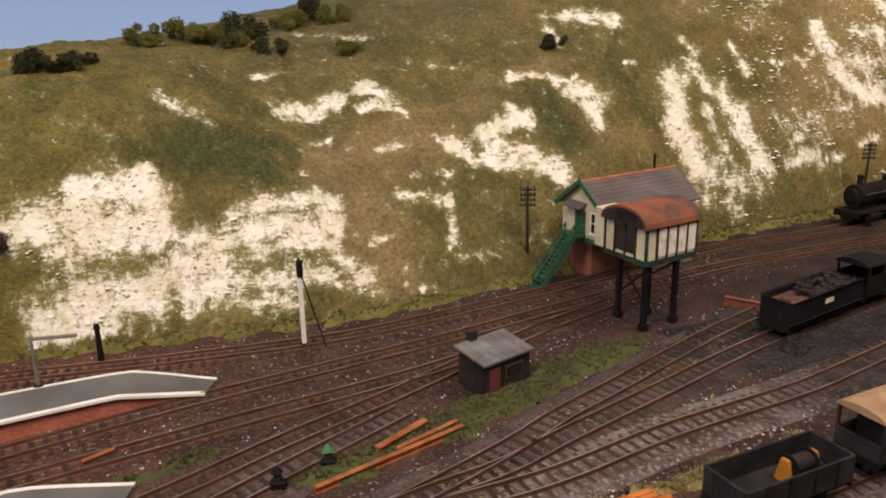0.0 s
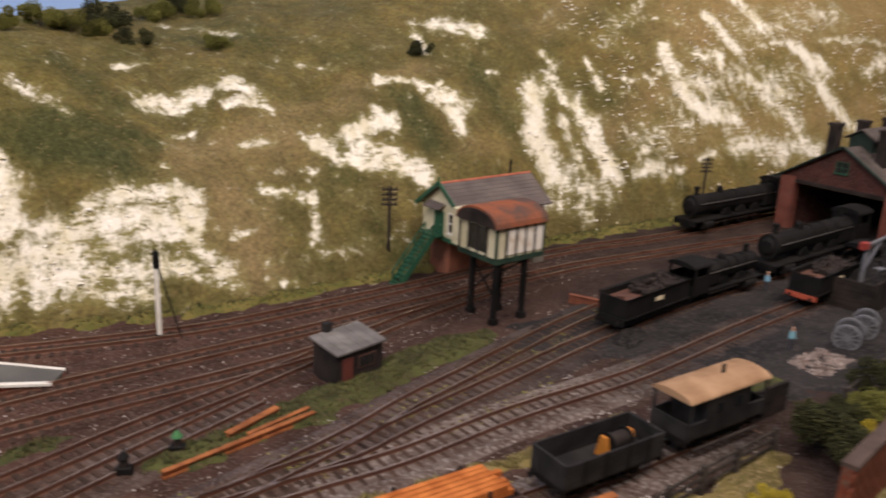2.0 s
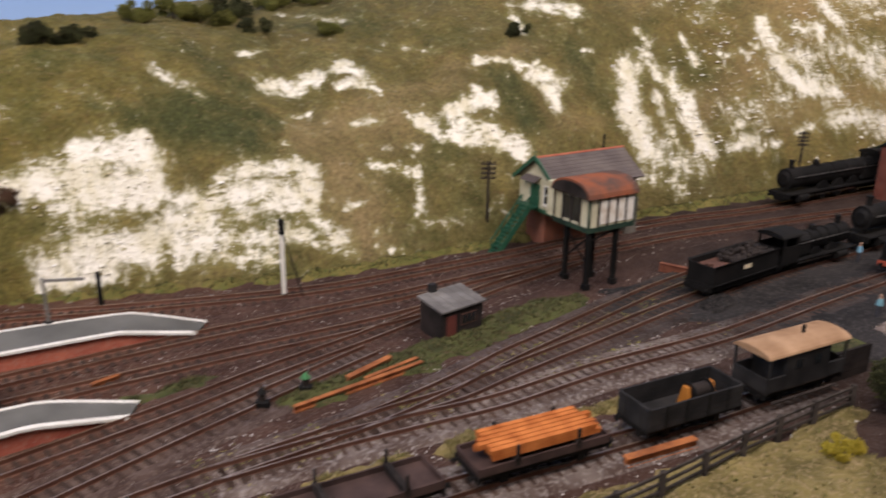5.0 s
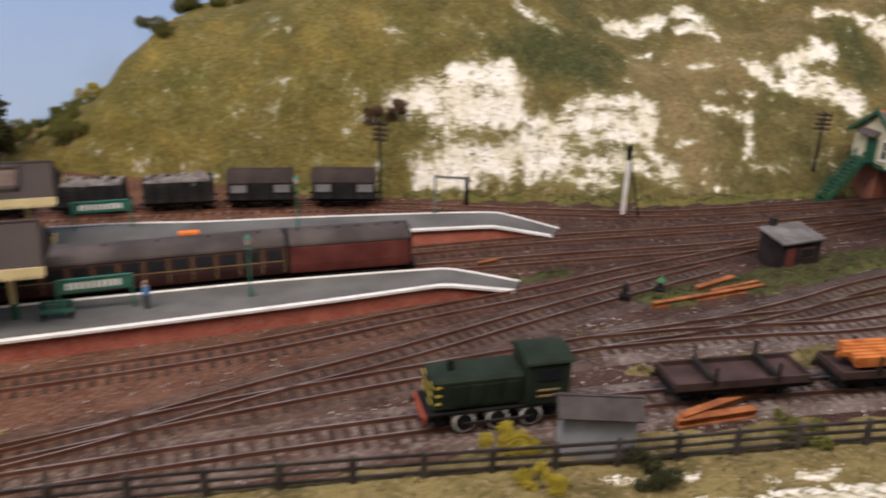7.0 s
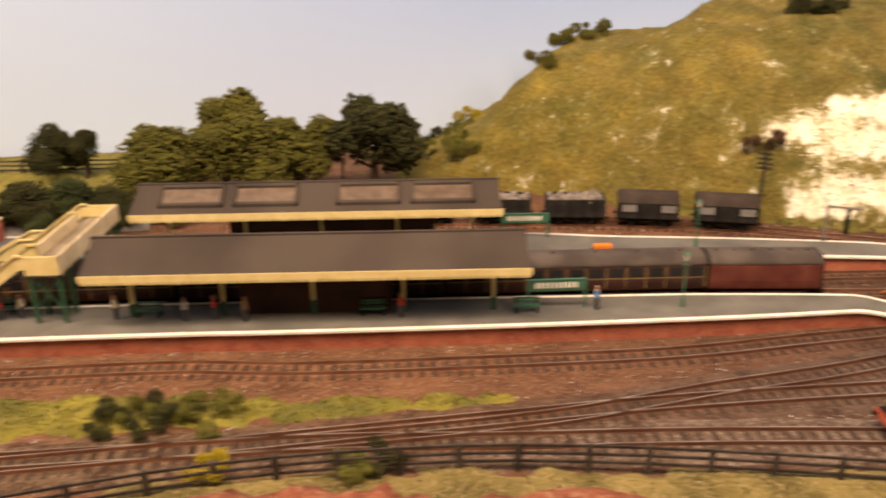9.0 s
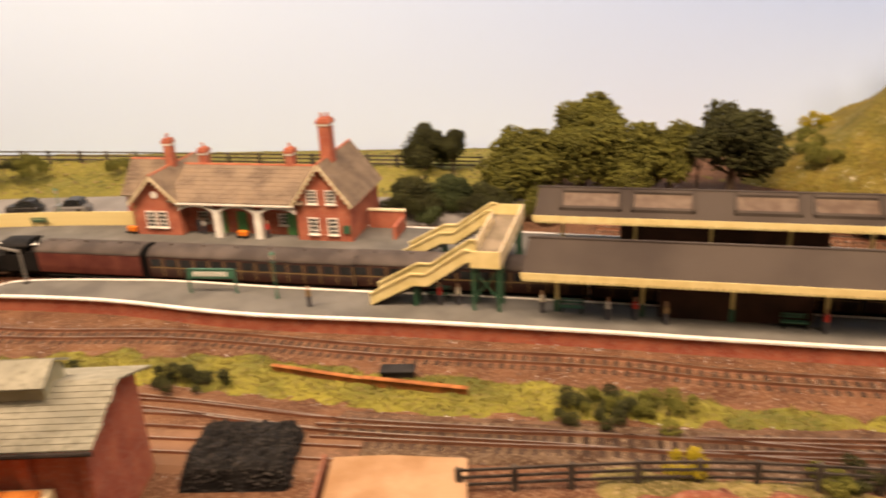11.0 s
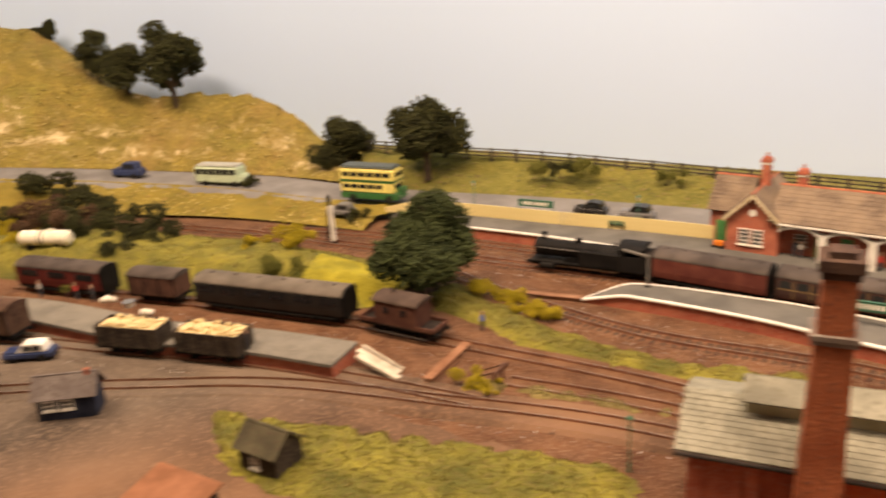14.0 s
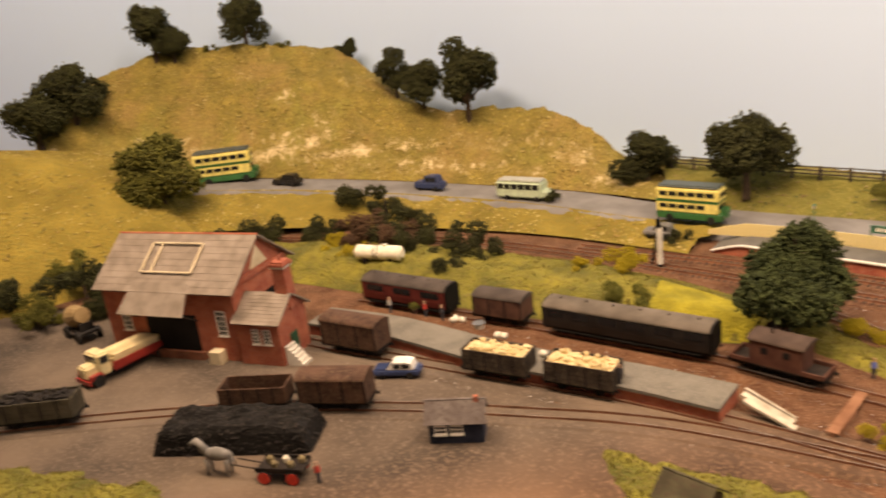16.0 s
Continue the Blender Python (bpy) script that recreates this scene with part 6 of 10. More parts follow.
patch("depot_ground", [(0.2, 0.665), (0.25, 0.64), (0.34, 0.64), (0.4, 0.59), (0.46, 0.56), (0.6, 0.62), (0.9, 0.8), (1.1, 1.0), (0.95, 1.1), (0.74, 0.99), (0.55, 0.89), (0.42, 0.82), (0.33, 0.79), (0.24, 0.735)], 0.002, ASH, "black ash and coal dust ground of the depot", "ground", rise=0.02, rough=0.0008)
patch("hill_foot_grass", [(-0.5, 0.65), (-0.33, 0.685), (-0.2, 0.72), (-0.05, 0.76), (0.05, 0.805), (0.15, 0.865), (0.3, 0.955), (0.5, 1.055), (0.75, 1.18), (0.75, 1.23), (0.5, 1.1), (0.3, 1.0), (0.15, 0.9), (0.05, 0.84), (-0.05, 0.795), (-0.2, 0.75), (-0.35, 0.715), (-0.5, 0.69)], 0.006, mat("foot_grass", (0.12, 0.11, 0.03), (0.2, 0.165, 0.05), 40.0, 0.95, 1.0, c=(0.1, 0.13, 0.03), fine=260.0, dist=0.004), "mossy grass along the foot of the hill", "grass", rise=0.014)
patch("wall_bank", [(0.372, 0.418), (0.45, 0.472), (0.54, 0.535), (0.63, 0.6), (0.75, 0.69), (0.9, 0.8), (1.02, 0.8), (0.85, 0.58), (0.62, 0.42), (0.45, 0.36), (0.37, 0.37)], 0.014, GRASS, "rough grass bank below the brick wall", "grass", rise=0.03, step=0.01, rough=0.005)
patch("red_earth", [(-0.56, -0.06), (-0.47, 0.03), (-0.38, 0.075), (-0.32, 0.12), (-0.26, 0.14), (-0.2, 0.1), (-0.3, 0.0), (-0.45, -0.12)], 0.014, mat("red_earth_rubble", (0.15, 0.045, 0.028), (0.27, 0.09, 0.055), 50.0, 0.95, 1.0, c=(0.3, 0.16, 0.1), fine=200.0, dist=0.004), "heap of red brick rubble at the front edge", "rubble", rise=0.022, rough=0.006)
patch("chalk_edge", [(-0.06, 0.226), (0.0, 0.262), (0.06, 0.296), (0.12, 0.318), (0.22, 0.36), (0.26, 0.32), (0.15, 0.25), (0.05, 0.2), (-0.03, 0.18)], 0.008, mat("chalk_rubble", (0.22, 0.2, 0.07), (0.8, 0.76, 0.64), 50.0, 0.95, 1.0, c=(0.3, 0.26, 0.1), fine=150.0, dist=0.004), "rough chalk rubble at the front edge", "rubble", rise=0.03, rough=0.005)

# ---- trees and bushes ----
LEAF = {}
for key, a, b_, c in (("dark", (0.016, 0.018, 0.008), (0.045, 0.05, 0.018), (0.085, 0.085, 0.03)), ("olive", (0.044, 0.047, 0.011), (0.12, 0.12, 0.026), (0.21, 0.19, 0.046)), ("green", (0.018, 0.028, 0.012), (0.05, 0.07, 0.026), (0.09, 0.11, 0.04)), ("yellow", (0.25, 0.2, 0.015), (0.42, 0.33, 0.03), (0.5, 0.4, 0.06)), ("brown", (0.05, 0.028, 0.016), (0.11, 0.06, 0.035), (0.16, 0.1, 0.06)), ("moss", (0.07, 0.078, 0.016), (0.15, 0.15, 0.034), (0.22, 0.2, 0.055))):
    LEAF[key] = mat(key + "_foliage", a, b_, 55.0, 0.95, 0.6, c=c, fine=420.0, dist=0.002)
BARK = mat("bark", (0.05, 0.035, 0.025), (0.1, 0.07, 0.05), 120.0, 0.9, 0.5)


def crown_mesh(places, r, seed, dens=1.0):
    """Many small uneven leaf clumps scattered over a few rounded masses, as ragged foam foliage."""
    rnd = random.Random(seed)
    verts, faces = [], []
    for cx, cy, cz, cr in places:
        n = int(1250 * dens * (cr / r) ** 2) + 110
        for _ in range(n):
            v = Vector((rnd.gauss(0, 1), rnd.gauss(0, 1), rnd.gauss(0, 1))).normalized()
            k = cr * (0.5 + 0.56 * rnd.random() ** 0.7) * (1 + 0.34 * noise.noise(v * 2.3 + Vector((cx * 90, cy * 90, cz * 90))) + 0.2 * noise.noise(v * 5.5 + Vector((seed, 0, 0))))
            p = Vector((cx, cy, cz)) + Vector((v.x * k, v.y * k, v.z * k * 0.9))
            s = r * rnd.uniform(0.034, 0.092)
            a = Vector((rnd.gauss(0, 1), rnd.gauss(0, 1), rnd.gauss(0, 1))).normalized()
            b2 = a.cross(v if abs(a.dot(v)) < 0.9 else Vector((0, 0, 1))).normalized()
            c2 = a.cross(b2)
            i = len(verts)
            verts += [p + a * s, p - a * s * 0.8, p + b2 * s, p - b2 * s * 0.9, p + c2 * s * 0.8, p - c2 * s]
            faces += [(i, i + 2, i + 4), (i + 2, i + 1, i + 4), (i + 1, i + 3, i + 4), (i + 3, i, i + 4), (i + 2, i, i + 5), (i + 1, i + 2, i + 5), (i + 3, i + 1, i + 5), (i, i + 3, i + 5)]
    me = bpy.data.meshes.new("crown")
    me.from_pydata([tuple(v) for v in verts], [], faces)
    return me


def land_z(name, x, y):
    """The height of a sheet of land nearest to a spot of the plan."""
    return min(bpy.data.objects[name].data.vertices, key=lambda v: (v.co.x - x) ** 2 + (v.co.y - y) ** 2).co.z


def hill_spot(fx, d):
    """The place on the chalk hill d metres up from its foot."""
    i = min(range(len(FOOT)), key=lambda k: abs(FOOT[k].x - fx))
    return FOOT[i].x + lefts[i].x * d, FOOT[i].y + lefts[i].y * d


def tree(x, y, z, high, wide, leaf, label, seed, trunk=0.35, name="tree", masses=7):
    t = thing(name, label, name, pose(x, y, z), "trees")
    rnd = random.Random(seed)
    bm = bmesh.new()
    top = high * trunk
    rod(bm, (0, 0, -0.004), (0, 0, top + high * 0.2), wide * 0.055, wide * 0.025, 7)
    for i in range(4):
        a = rnd.uniform(0, 6.28)
        rod(bm, (0, 0, top * rnd.uniform(0.7, 1.1)), (math.cos(a) * wide * 0.3, math.sin(a) * wide * 0.3, top + high * rnd.uniform(0.15, 0.35)), wide * 0.022, wide * 0.01, 5)
    part("trunk", bm, BARK, t)
    places = [(0, 0, top + (high - top) * 0.5, wide * 0.36)]
    for i in range(masses):
        a, k = i * 2.4 + rnd.random(), rnd.uniform(0.45, 0.75)
        h = rnd.uniform(0.12, 0.85)
        reach = math.sin(math.pi * min(0.95, 0.25 + h * 0.75)) * 0.36 * wide
        places.append((math.cos(a) * reach, math.sin(a) * reach, top + (high - top) * h, wide * 0.2 * (1.25 - 0.35 * h)))
    me = crown_mesh(places, wide * 0.36, seed)
    me.materials.append(LEAF[leaf])
    ob = new("crown", me)
    ob.parent = t
    return t


def bush(x, y, z, wide, high, leaf, label, seed):
    rnd = random.Random(seed)
    t = thing("bush", label, "bush", pose(x, y, z), "bushes")
    places = [(rnd.uniform(-0.46, 0.46) * wide, rnd.uniform(-0.46, 0.46) * wide, high * rnd.uniform(0.1, 0.72), min(wide, high) * rnd.uniform(0.16, 0.4)) for _ in range(10)]
    me = crown_mesh(places, min(wide, high) * 0.55, seed, 0.5)
    me.materials.append(LEAF[leaf])
    ob = new("foliage", me)
    ob.parent = t
    part("stem", rod(bmesh.new(), (0, 0, -0.005), (0, 0, high * 0.3), high * 0.04, seg=6), BARK, t)
    return t


DARK_T, OLIVE_T = "dark green foam-leaved tree against the backdrop", "pale olive-green leafy tree behind the station"
tree(-1.155, 0.34, 0.01, 0.083, 0.07, "dark", DARK_T, 11, 0.4)
tree(-1.12, 0.362, 0.012, 0.076, 0.052, "dark", DARK_T, 33, 0.4)
tree(-1.075, 0.25, 0.012, 0.034, 0.07, "dark", "low dark green tree beside the station house", 12, 0.15)
tree(-1.04, 0.28, 0.015, 0.036, 0.06, "green", "low dark green tree beside the station house", 32, 0.15)
tree(-0.985, 0.5, 0.015, 0.114, 0.105, "olive", OLIVE_T, 13, 0.2, masses=10)
tree(-1.01, 0.39, 0.015, 0.082, 0.11, "olive", OLIVE_T, 14, 0.12, masses=9)
tree(-0.955, 0.45, 0.015, 0.08, 0.105, "olive", OLIVE_T, 15, 0.1, masses=9)
tree(-0.905, 0.475, 0.015, 0.096, 0.115, "olive", OLIVE_T, 16, 0.12, masses=9)
tree(-0.862, 0.52, 0.015, 0.094, 0.08, "olive", OLIVE_T, 18, 0.1)
tree(-0.8, 0.57, 0.015, 0.106, 0.118, "dark", DARK_T, 17, 0.2, masses=9)
tree(-0.838, 0.55, 0.015, 0.08, 0.034, "dark", "thin dark tree in the gap behind the canopies", 34, 0.25, masses=6)
HILL_BUSHES = [(-0.646, 0.106, 0.045, "olive"), (-0.641, 0.192, 0.043, "olive"), (-0.615, 0.248, 0.05, "olive"), (-0.754, 0.183, 0.045, "yellow"), (-0.774, 0.05, 0.05, "moss"), (-0.745, 0.062, 0.049, "moss"), (-0.715, 0.032, 0.04, "moss"), (-0.808, 0.071, 0.042, "moss"), (-0.788, 0.189, 0.032, "dark"), (-0.817, 0.221, 0.033, "dark"), (-0.759, 0.142, 0.035, "moss"), (-0.344, 0.03, 0.036, "brown"), (-0.325, 0.037, 0.03, "brown")]
HILLTOP_SCRUB = [(-0.295, 0.192, 0.042, "dark"), (-0.26, 0.198, 0.042, "dark"), (-0.201, 0.313, 0.043, "moss"), (-0.166, 0.34, 0.044, "moss"), (-0.131, 0.331, 0.043, "olive"), (-0.105, 0.319, 0.036, "olive"), (-0.095, 0.357, 0.055, "dark"), (-0.056, 0.31, 0.035, "dark"), (0.055, 0.405, 0.047, "moss"), (0.103, 0.437, 0.05, "dark"), (0.115, 0.393, 0.039, "moss"), (0.294, 0.18, 0.033, "dark"), (0.083, 0.275, 0.032, "moss")]
for i, (fx, d, w, k) in enumerate(HILL_BUSHES):
    x, y = hill_spot(fx, d)
    bush(x, y, hill_z(fx, d) - 0.006, w, w * 0.6, k, "brown twiggy thicket at the foot of the chalk" if k == "brown" else "rounded scrubby bush on the hill edge", 40 + i)
for i, (fx, d, w, k) in enumerate(HILLTOP_SCRUB):
    x, y = hill_spot(fx, d)
    bush(x, y, hill_z(fx, d) - 0.007, w, w * 0.62, k, "low scrub bush on the hilltop", 60 + i)
for i, (x, y, w, k) in enumerate(((-1.085, 0.2, 0.045, "dark"), (-1.05, 0.245, 0.05, "dark"), (-1.02, 0.225, 0.04, "green"), (-0.99, 0.275, 0.05, "dark"), (-1.1, 0.27, 0.05, "green"), (-0.955, 0.295, 0.045, "dark"), (-1.0, 0.325, 0.06, "dark"), (-0.93, 0.345, 0.055, "olive"), (-1.06, 0.3, 0.045, "dark"))):
    bush(x, y, 0.008, w * 0.9, w * 0.62, k, "dark leafy shrub behind the station platform", 400 + i)
tree(-1.335, -0.437, 0.0, 0.1, 0.118, "green", "broad dark green tree beside the main line", 19, 0.36, masses=12)
tree(-1.345, -0.415, 0.0, 0.126, 0.08, "green", "tall dark green tree beside the main line", 35, 0.6, masses=8)
tree(-1.755, -0.28, 0.033, 0.135, 0.13, "dark", DARK_T, 20, 0.3, masses=10)
tree(-1.94, -0.378, 0.03, 0.088, 0.1, "dark", "round dark tree at the end of the hill", 21, 0.15)
bush(-1.945, -0.418, 0.03, 0.06, 0.05, "dark", "dark shrub beside the round tree at the end of the hill", 510)
WEST_TREES = [(-2.24, -0.655, 0.178, 0.13), (-2.3, -0.742, 0.1, 0.104), (-2.36, -0.795, 0.112, 0.08), (-2.49, -0.885, 0.062, 0.042), (-2.51, -0.91, 0.034, 0.036), (-2.53, -1.12, 0.125, 0.11), (-2.53, -1.33, 0.125, 0.118), (-2.51, -1.285, 0.08, 0.085), (-2.45, -1.515, 0.125, 0.14), (-2.4, -1.585, 0.125, 0.14)]
for i, (x, y, high, wide) in enumerate(WEST_TREES):
    tree(x, y, land_z("west_hill", x, y) - 0.004, high, wide, "dark", "small crooked dark tree on the hill crest" if wide < 0.04 else "dark green foam-leaved tree on the hill crest", 22 + i * 3, 0.22)
for i, (x, y) in enumerate(((-2.52, -1.04), (-2.53, -1.09), (-2.53, -1.2))):
    bush(x, y, land_z("west_hill", x, y) - 0.004, 0.045, 0.018, "olive", "low olive scrub along the hill crest", 500 + i)
tree(-2.14, -1.29, 0.065, 0.135, 0.155, "olive", "broad olive-brown bushy tree beside the road", 31, 0.1, masses=11)
BUSHES_WEST = [(-1.78, -1.22, 0.0, 0.06, "dark"), (-1.75, -1.3, 0.0, 0.07, "dark"), (-1.72, -1.4, 0.0, 0.07, "olive"), (-1.86, -1.12, 0.02, 0.06, "dark"), (-1.8, -1.12, 0.015, 0.05, "olive"), (-1.68, -1.5, 0.0, 0.08, "dark"), (-1.58, -0.076, 0.05, 0.04, "moss"), (-1.594, -0.11, 0.05, 0.035, "dark"), (-1.488, 0.02, 0.04, 0.035, "moss"), (-1.62, -0.13, 0.048, 0.03, "moss"), (-2.05, -0.9, 0.035, 0.07, "dark"), (-1.99, -0.86, 0.02, 0.055, "dark"), (-1.96, -0.82, 0.015, 0.04, "dark"), (-1.86, -0.9, 0.02, 0.085, "brown"), (-1.83, -0.84, 0.02, 0.085, "dark"), (-1.79, -0.865, 0.018, 0.08, "brown"), (-1.72, -0.76, 0.02, 0.075, "dark"), (-1.69, -0.72, 0.022, 0.05, "dark"), (-1.66, -0.79, 0.012, 0.055, "dark"), (-1.76, -0.83, 0.025, 0.06, "dark"), (-1.9, -0.98, 0.025, 0.06, "dark"), (-1.94, -1.08, 0.02, 0.07, "dark"), (-1.9, -1.18, 0.015, 0.08, "dark"), (-1.85, -1.26, 0.01, 0.08, "dark"), (-1.82, -1.36, 0.01, 0.09, "dark"), (-1.8, -1.5, 0.01, 0.09, "dark"), (-1.95, -1.5, 0.035, 0.075, "dark"), (-1.985, -1.445, 0.04, 0.06, "dark"), (-2.005, -1.385, 0.042, 0.05, "dark"), (-1.89, -1.42, 0.02, 0.07, "moss"), (-1.93, -0.56, 0.02, 0.032, "dark"), (-1.67, -0.43, 0.012, 0.03, "dark")]
for i, (x, y, z, w, k) in enumerate(BUSHES_WEST):
    bush(x, y, z, w * 1.15, w * 0.66, k, "brown-green ragged thicket on the bank" if k == "brown" else "dark green scrubby bush on the bank", 80 + i)
BUSHES_YELLOW = [(-1.55, -0.545, 0.022, 0.06, "yellow"), (-1.58, -0.6, 0.025, 0.04, "yellow"), (-1.83, -0.95, 0.02, 0.06, "yellow"), (-1.78, -0.92, 0.02, 0.05, "yellow"), (-1.302, -0.36, 0.0, 0.045, "yellow"), (-1.28, -0.345, 0.0, 0.035, "yellow"), (-1.217, -0.33, 0.0, 0.045, "yellow"), (-1.24, -0.345, 0.0, 0.035, "yellow"), (-1.113, -0.462, 0.0, 0.032, "yellow"), (-1.095, -0.452, 0.0, 0.025, "yellow"), (-1.44, -0.585, 0.02, 0.06, "moss"), (-0.08, 0.235, 0.002, 0.028, "yellow"), (-0.105, 0.262, 0.002, 0.032, "yellow"), (0.065, 0.335, 0.002, 0.03, "moss"), (0.33, 0.43, 0.004, 0.03, "yellow"), (-0.52, 0.012, 0.002, 0.03, "yellow"), (-0.44, 0.06, 0.002, 0.035, "moss"), (0.13, 0.455, 0.0, 0.022, "yellow")]
for i, (x, y, z, w, k) in enumerate(BUSHES_YELLOW):
    bush(x, y, z, w, w * 0.5, k, "low yellow flowering bush", 110 + i)
BUSHES_STRIP = [(-0.625, 0.012, 0.003, 0.035, "dark"), (-0.597, 0.032, 0.003, 0.04, "dark"), (-0.565, 0.056, 0.003, 0.045, "moss"), (-0.61, 0.03, 0.003, 0.035, "moss"), (-0.9, -0.178, 0.003, 0.04, "dark"), (-0.875, -0.165, 0.003, 0.035, "dark"), (-0.985, -0.245, 0.003, 0.03, "dark"), (-0.02, 0.262, 0.004, 0.03, "dark"), (0.5, 0.5, 0.004, 0.025, "moss"), (0.56, 0.53, 0.004, 0.025, "yellow"), (-0.43, 0.075, 0.003, 0.03, "dark")]
for i, (x, y, z, w, k) in enumerate(BUSHES_STRIP):
    bush(x, y, z, w, w * 0.46, k, "scruffy green bush in rough grass", 140 + i)

# ---- fences, posts and signals ----
FENCE_WOOD = mat("dark_fence_wood", (0.03, 0.025, 0.022), (0.07, 0.058, 0.05), 90.0, 0.85, 0.2)


def fence(pts, high, gap, rails, label, material=FENCE_WOOD, zs=None):
    """A post and rail fence; pts (x, y, z)."""
    line = glide([Vector(p) for p in pts], gap / 4)
    t = thing("fence", label, "fence", group="fences", kind="structure")
    run, last, posts = 0.0, -9.0, []
    for a, b2 in zip(line, line[1:]):
        if run - last >= gap:
            posts.append(a)
            last = run
        run += (b2 - a).length
    for p in posts:
        part("post", boxed(p.x - 0.0017, p.x + 0.0017, p.y - 0.0017, p.y + 0.0017, p.z - 0.004, p.z + high), material, t)
    for k in range(rails):
        z = high * (0.28 + 0.62 * k / max(1, rails - 1))
        for p, q in zip(posts, posts[1:]):
            d = (q - p).normalized()
            part("fence_rail", bar(bmesh.new(), p - d * 0.001 + Vector((0, 0, z)), q + d * 0.001 + Vector((0, 0, z)), 0.0012, 0.0019), material, t)
    return t


FENCE_EAST = [(-0.62, -0.11, 0.0), (-0.531, -0.018, 0.002), (-0.464, 0.042, 0.002), (-0.38, 0.104, 0.002), (-0.3, 0.15, 0.002), (-0.206, 0.196, 0.002), (-0.117, 0.236, 0.002), (-0.033, 0.273, 0.002), (0.06, 0.318, 0.002), (0.17, 0.368, 0.002), (0.291, 0.445, 0.002), (0.38, 0.497, 0.002)]
fence(FENCE_EAST, 0.019, 0.036, 3, "dark three-rail timber fence along the front")
fence([(0.46, 0.545, 0.003), (0.55, 0.61, 0.003), (0.7, 0.7, 0.003), (0.85, 0.8, 0.003)], 0.019, 0.034, 3, "dark three-rail timber fence beside the depot")
fence([(-1.1, 0.4, 0.026), (-1.446, 0.105, 0.041), (-1.655, -0.095, 0.053), (-1.752, -0.205, 0.058), (-1.93, -0.345, 0.057)], 0.019, 0.04, 3, "dark timber fence along the top of the bank")
pf = thing("platform_fence", "cream boarded platform fence", "fence", kind="structure")
line = glide([(-1.655, -0.385), (-1.58, -0.295), (-1.458, -0.185), (-1.38, -0.11), (-1.297, -0.04)], 0.0045)
for a, q in zip(line, line[1:]):
    d = q - a
    bm = boxed(-0.0021, 0.0021, -0.0008, 0.0008, 0.0, 0.0195 if (a - line[0]).length > 0.05 else 0.008 + (a - line[0]).length * 0.23)
    ob = part("board", bm, CREAM, pf)
    ob.matrix_basis = pose(a.x, a.y, 0.016, 0, 0, math.degrees(math.atan2(d.y, d.x)))


def telegraph_pole(x, y, high):
    t = thing("telegraph_pole", "dark wooden telegraph pole with cross arms", "pole", pose(x, y, 0), "telegraph poles")
    part("pole", rod(bmesh.new(), (0, 0, -0.003), (0, 0, high), 0.0021, 0.0014), DARK_WOOD, t)
    for k in range(4):
        z = high - 0.004 - k * 0.0055
        arm = part("cross_arm", boxed(-0.0085, 0.0085, -0.0008, 0.0008, z - 0.0008, z + 0.0008), DARK_WOOD, t)
        for x2 in (-0.007, -0.003, 0.003, 0.007):
            part("insulator", rod(bmesh.new(), (x2, 0, z + 0.0008), (x2, 0, z + 0.003), 0.0008, seg=6), DARK_WOOD, arm)
    return t


telegraph_pole(0.141, 0.893, 0.096)
telegraph_pole(-0.327, 0.668, 0.092)
telegraph_pole(0.62, 1.13, 0.09)
telegraph_pole(-1.97, -0.86, 0.06)
telegraph_pole(-1.03, 0.42, 0.09)


def semaphore(x, y, angle, high, half=0.0019):
    t = thing("semaphore_signal", "white lattice semaphore signal with a black ladder", "signal", frame_at(x, y, angle), "signals")
    part("post", boxed(-half, half, -half, half, 0.006, high * 0.84), WHITE, t, "white painted signal post")
    part("post_top", boxed(-0.0015, 0.0015, -0.0015, 0.0015, high * 0.84, high), BLACK, t, "black upper post")
    part("post_foot", boxed(-0.0025, 0.0025, -0.0025, 0.0025, -0.001, 0.006), BLACK, t)
    part("cap", rod(bmesh.new(), (0, 0, high), (0, 0, high + 0.005), 0.0022, 0.0006, 8), BLACK, t)
    part("arm", boxed(-0.002, 0.0035, 0.002, 0.003, high - 0.012, high + 0.002), BLACK, t)
    lad = part("ladder", bar(bmesh.new(), (0.018, -0.002, 0.0), (0.001, -0.002, high - 0.008), 0.0013, 0.0013), BLACK, t, "black iron ladder")
    part("stile", bar(bmesh.new(), (0.018, 0.002, 0.0), (0.001, 0.002, high - 0.008), 0.0013, 0.0013), BLACK, lad)
    for i in range(14):
        k = (i + 1) / 15
        part("rung", boxed(0.018 - 0.017 * k - 0.0004, 0.018 - 0.017 * k + 0.0004, -0.002, 0.002, (high - 0.008) * k - 0.0004, (high - 0.008) * k + 0.0004), BLACK, lad)
    return t


semaphore(-0.069, 0.709, 15, 0.077)
semaphore(-1.592, -0.487, 200, 0.072, 0.0028)


PIPE_GREY = mat("weathered_grey_pipe", (0.13, 0.125, 0.115), (0.22, 0.21, 0.19), 60.0, 0.7, 0.15)


def gantry(x, y, angle, z=0.0, reach=0.036):
    t = thing("water_crane", "grey water crane with a long horizontal arm", "water crane", frame_at(x, y, angle, z), "water cranes")
    part("column", rod(bmesh.new(), (0, 0, 0), (0, 0, 0.042), 0.0016, 0.0013), PIPE_GREY, t)
    part("arm", bar(bmesh.new(), (0, 0, 0.04), (reach, 0, 0.04), 0.0022, 0.0022), PIPE_GREY, t)
    part("base", rod(bmesh.new(), (0, 0, 0), (0, 0, 0.004), 0.004), GREY_WAGON, t)
    return t


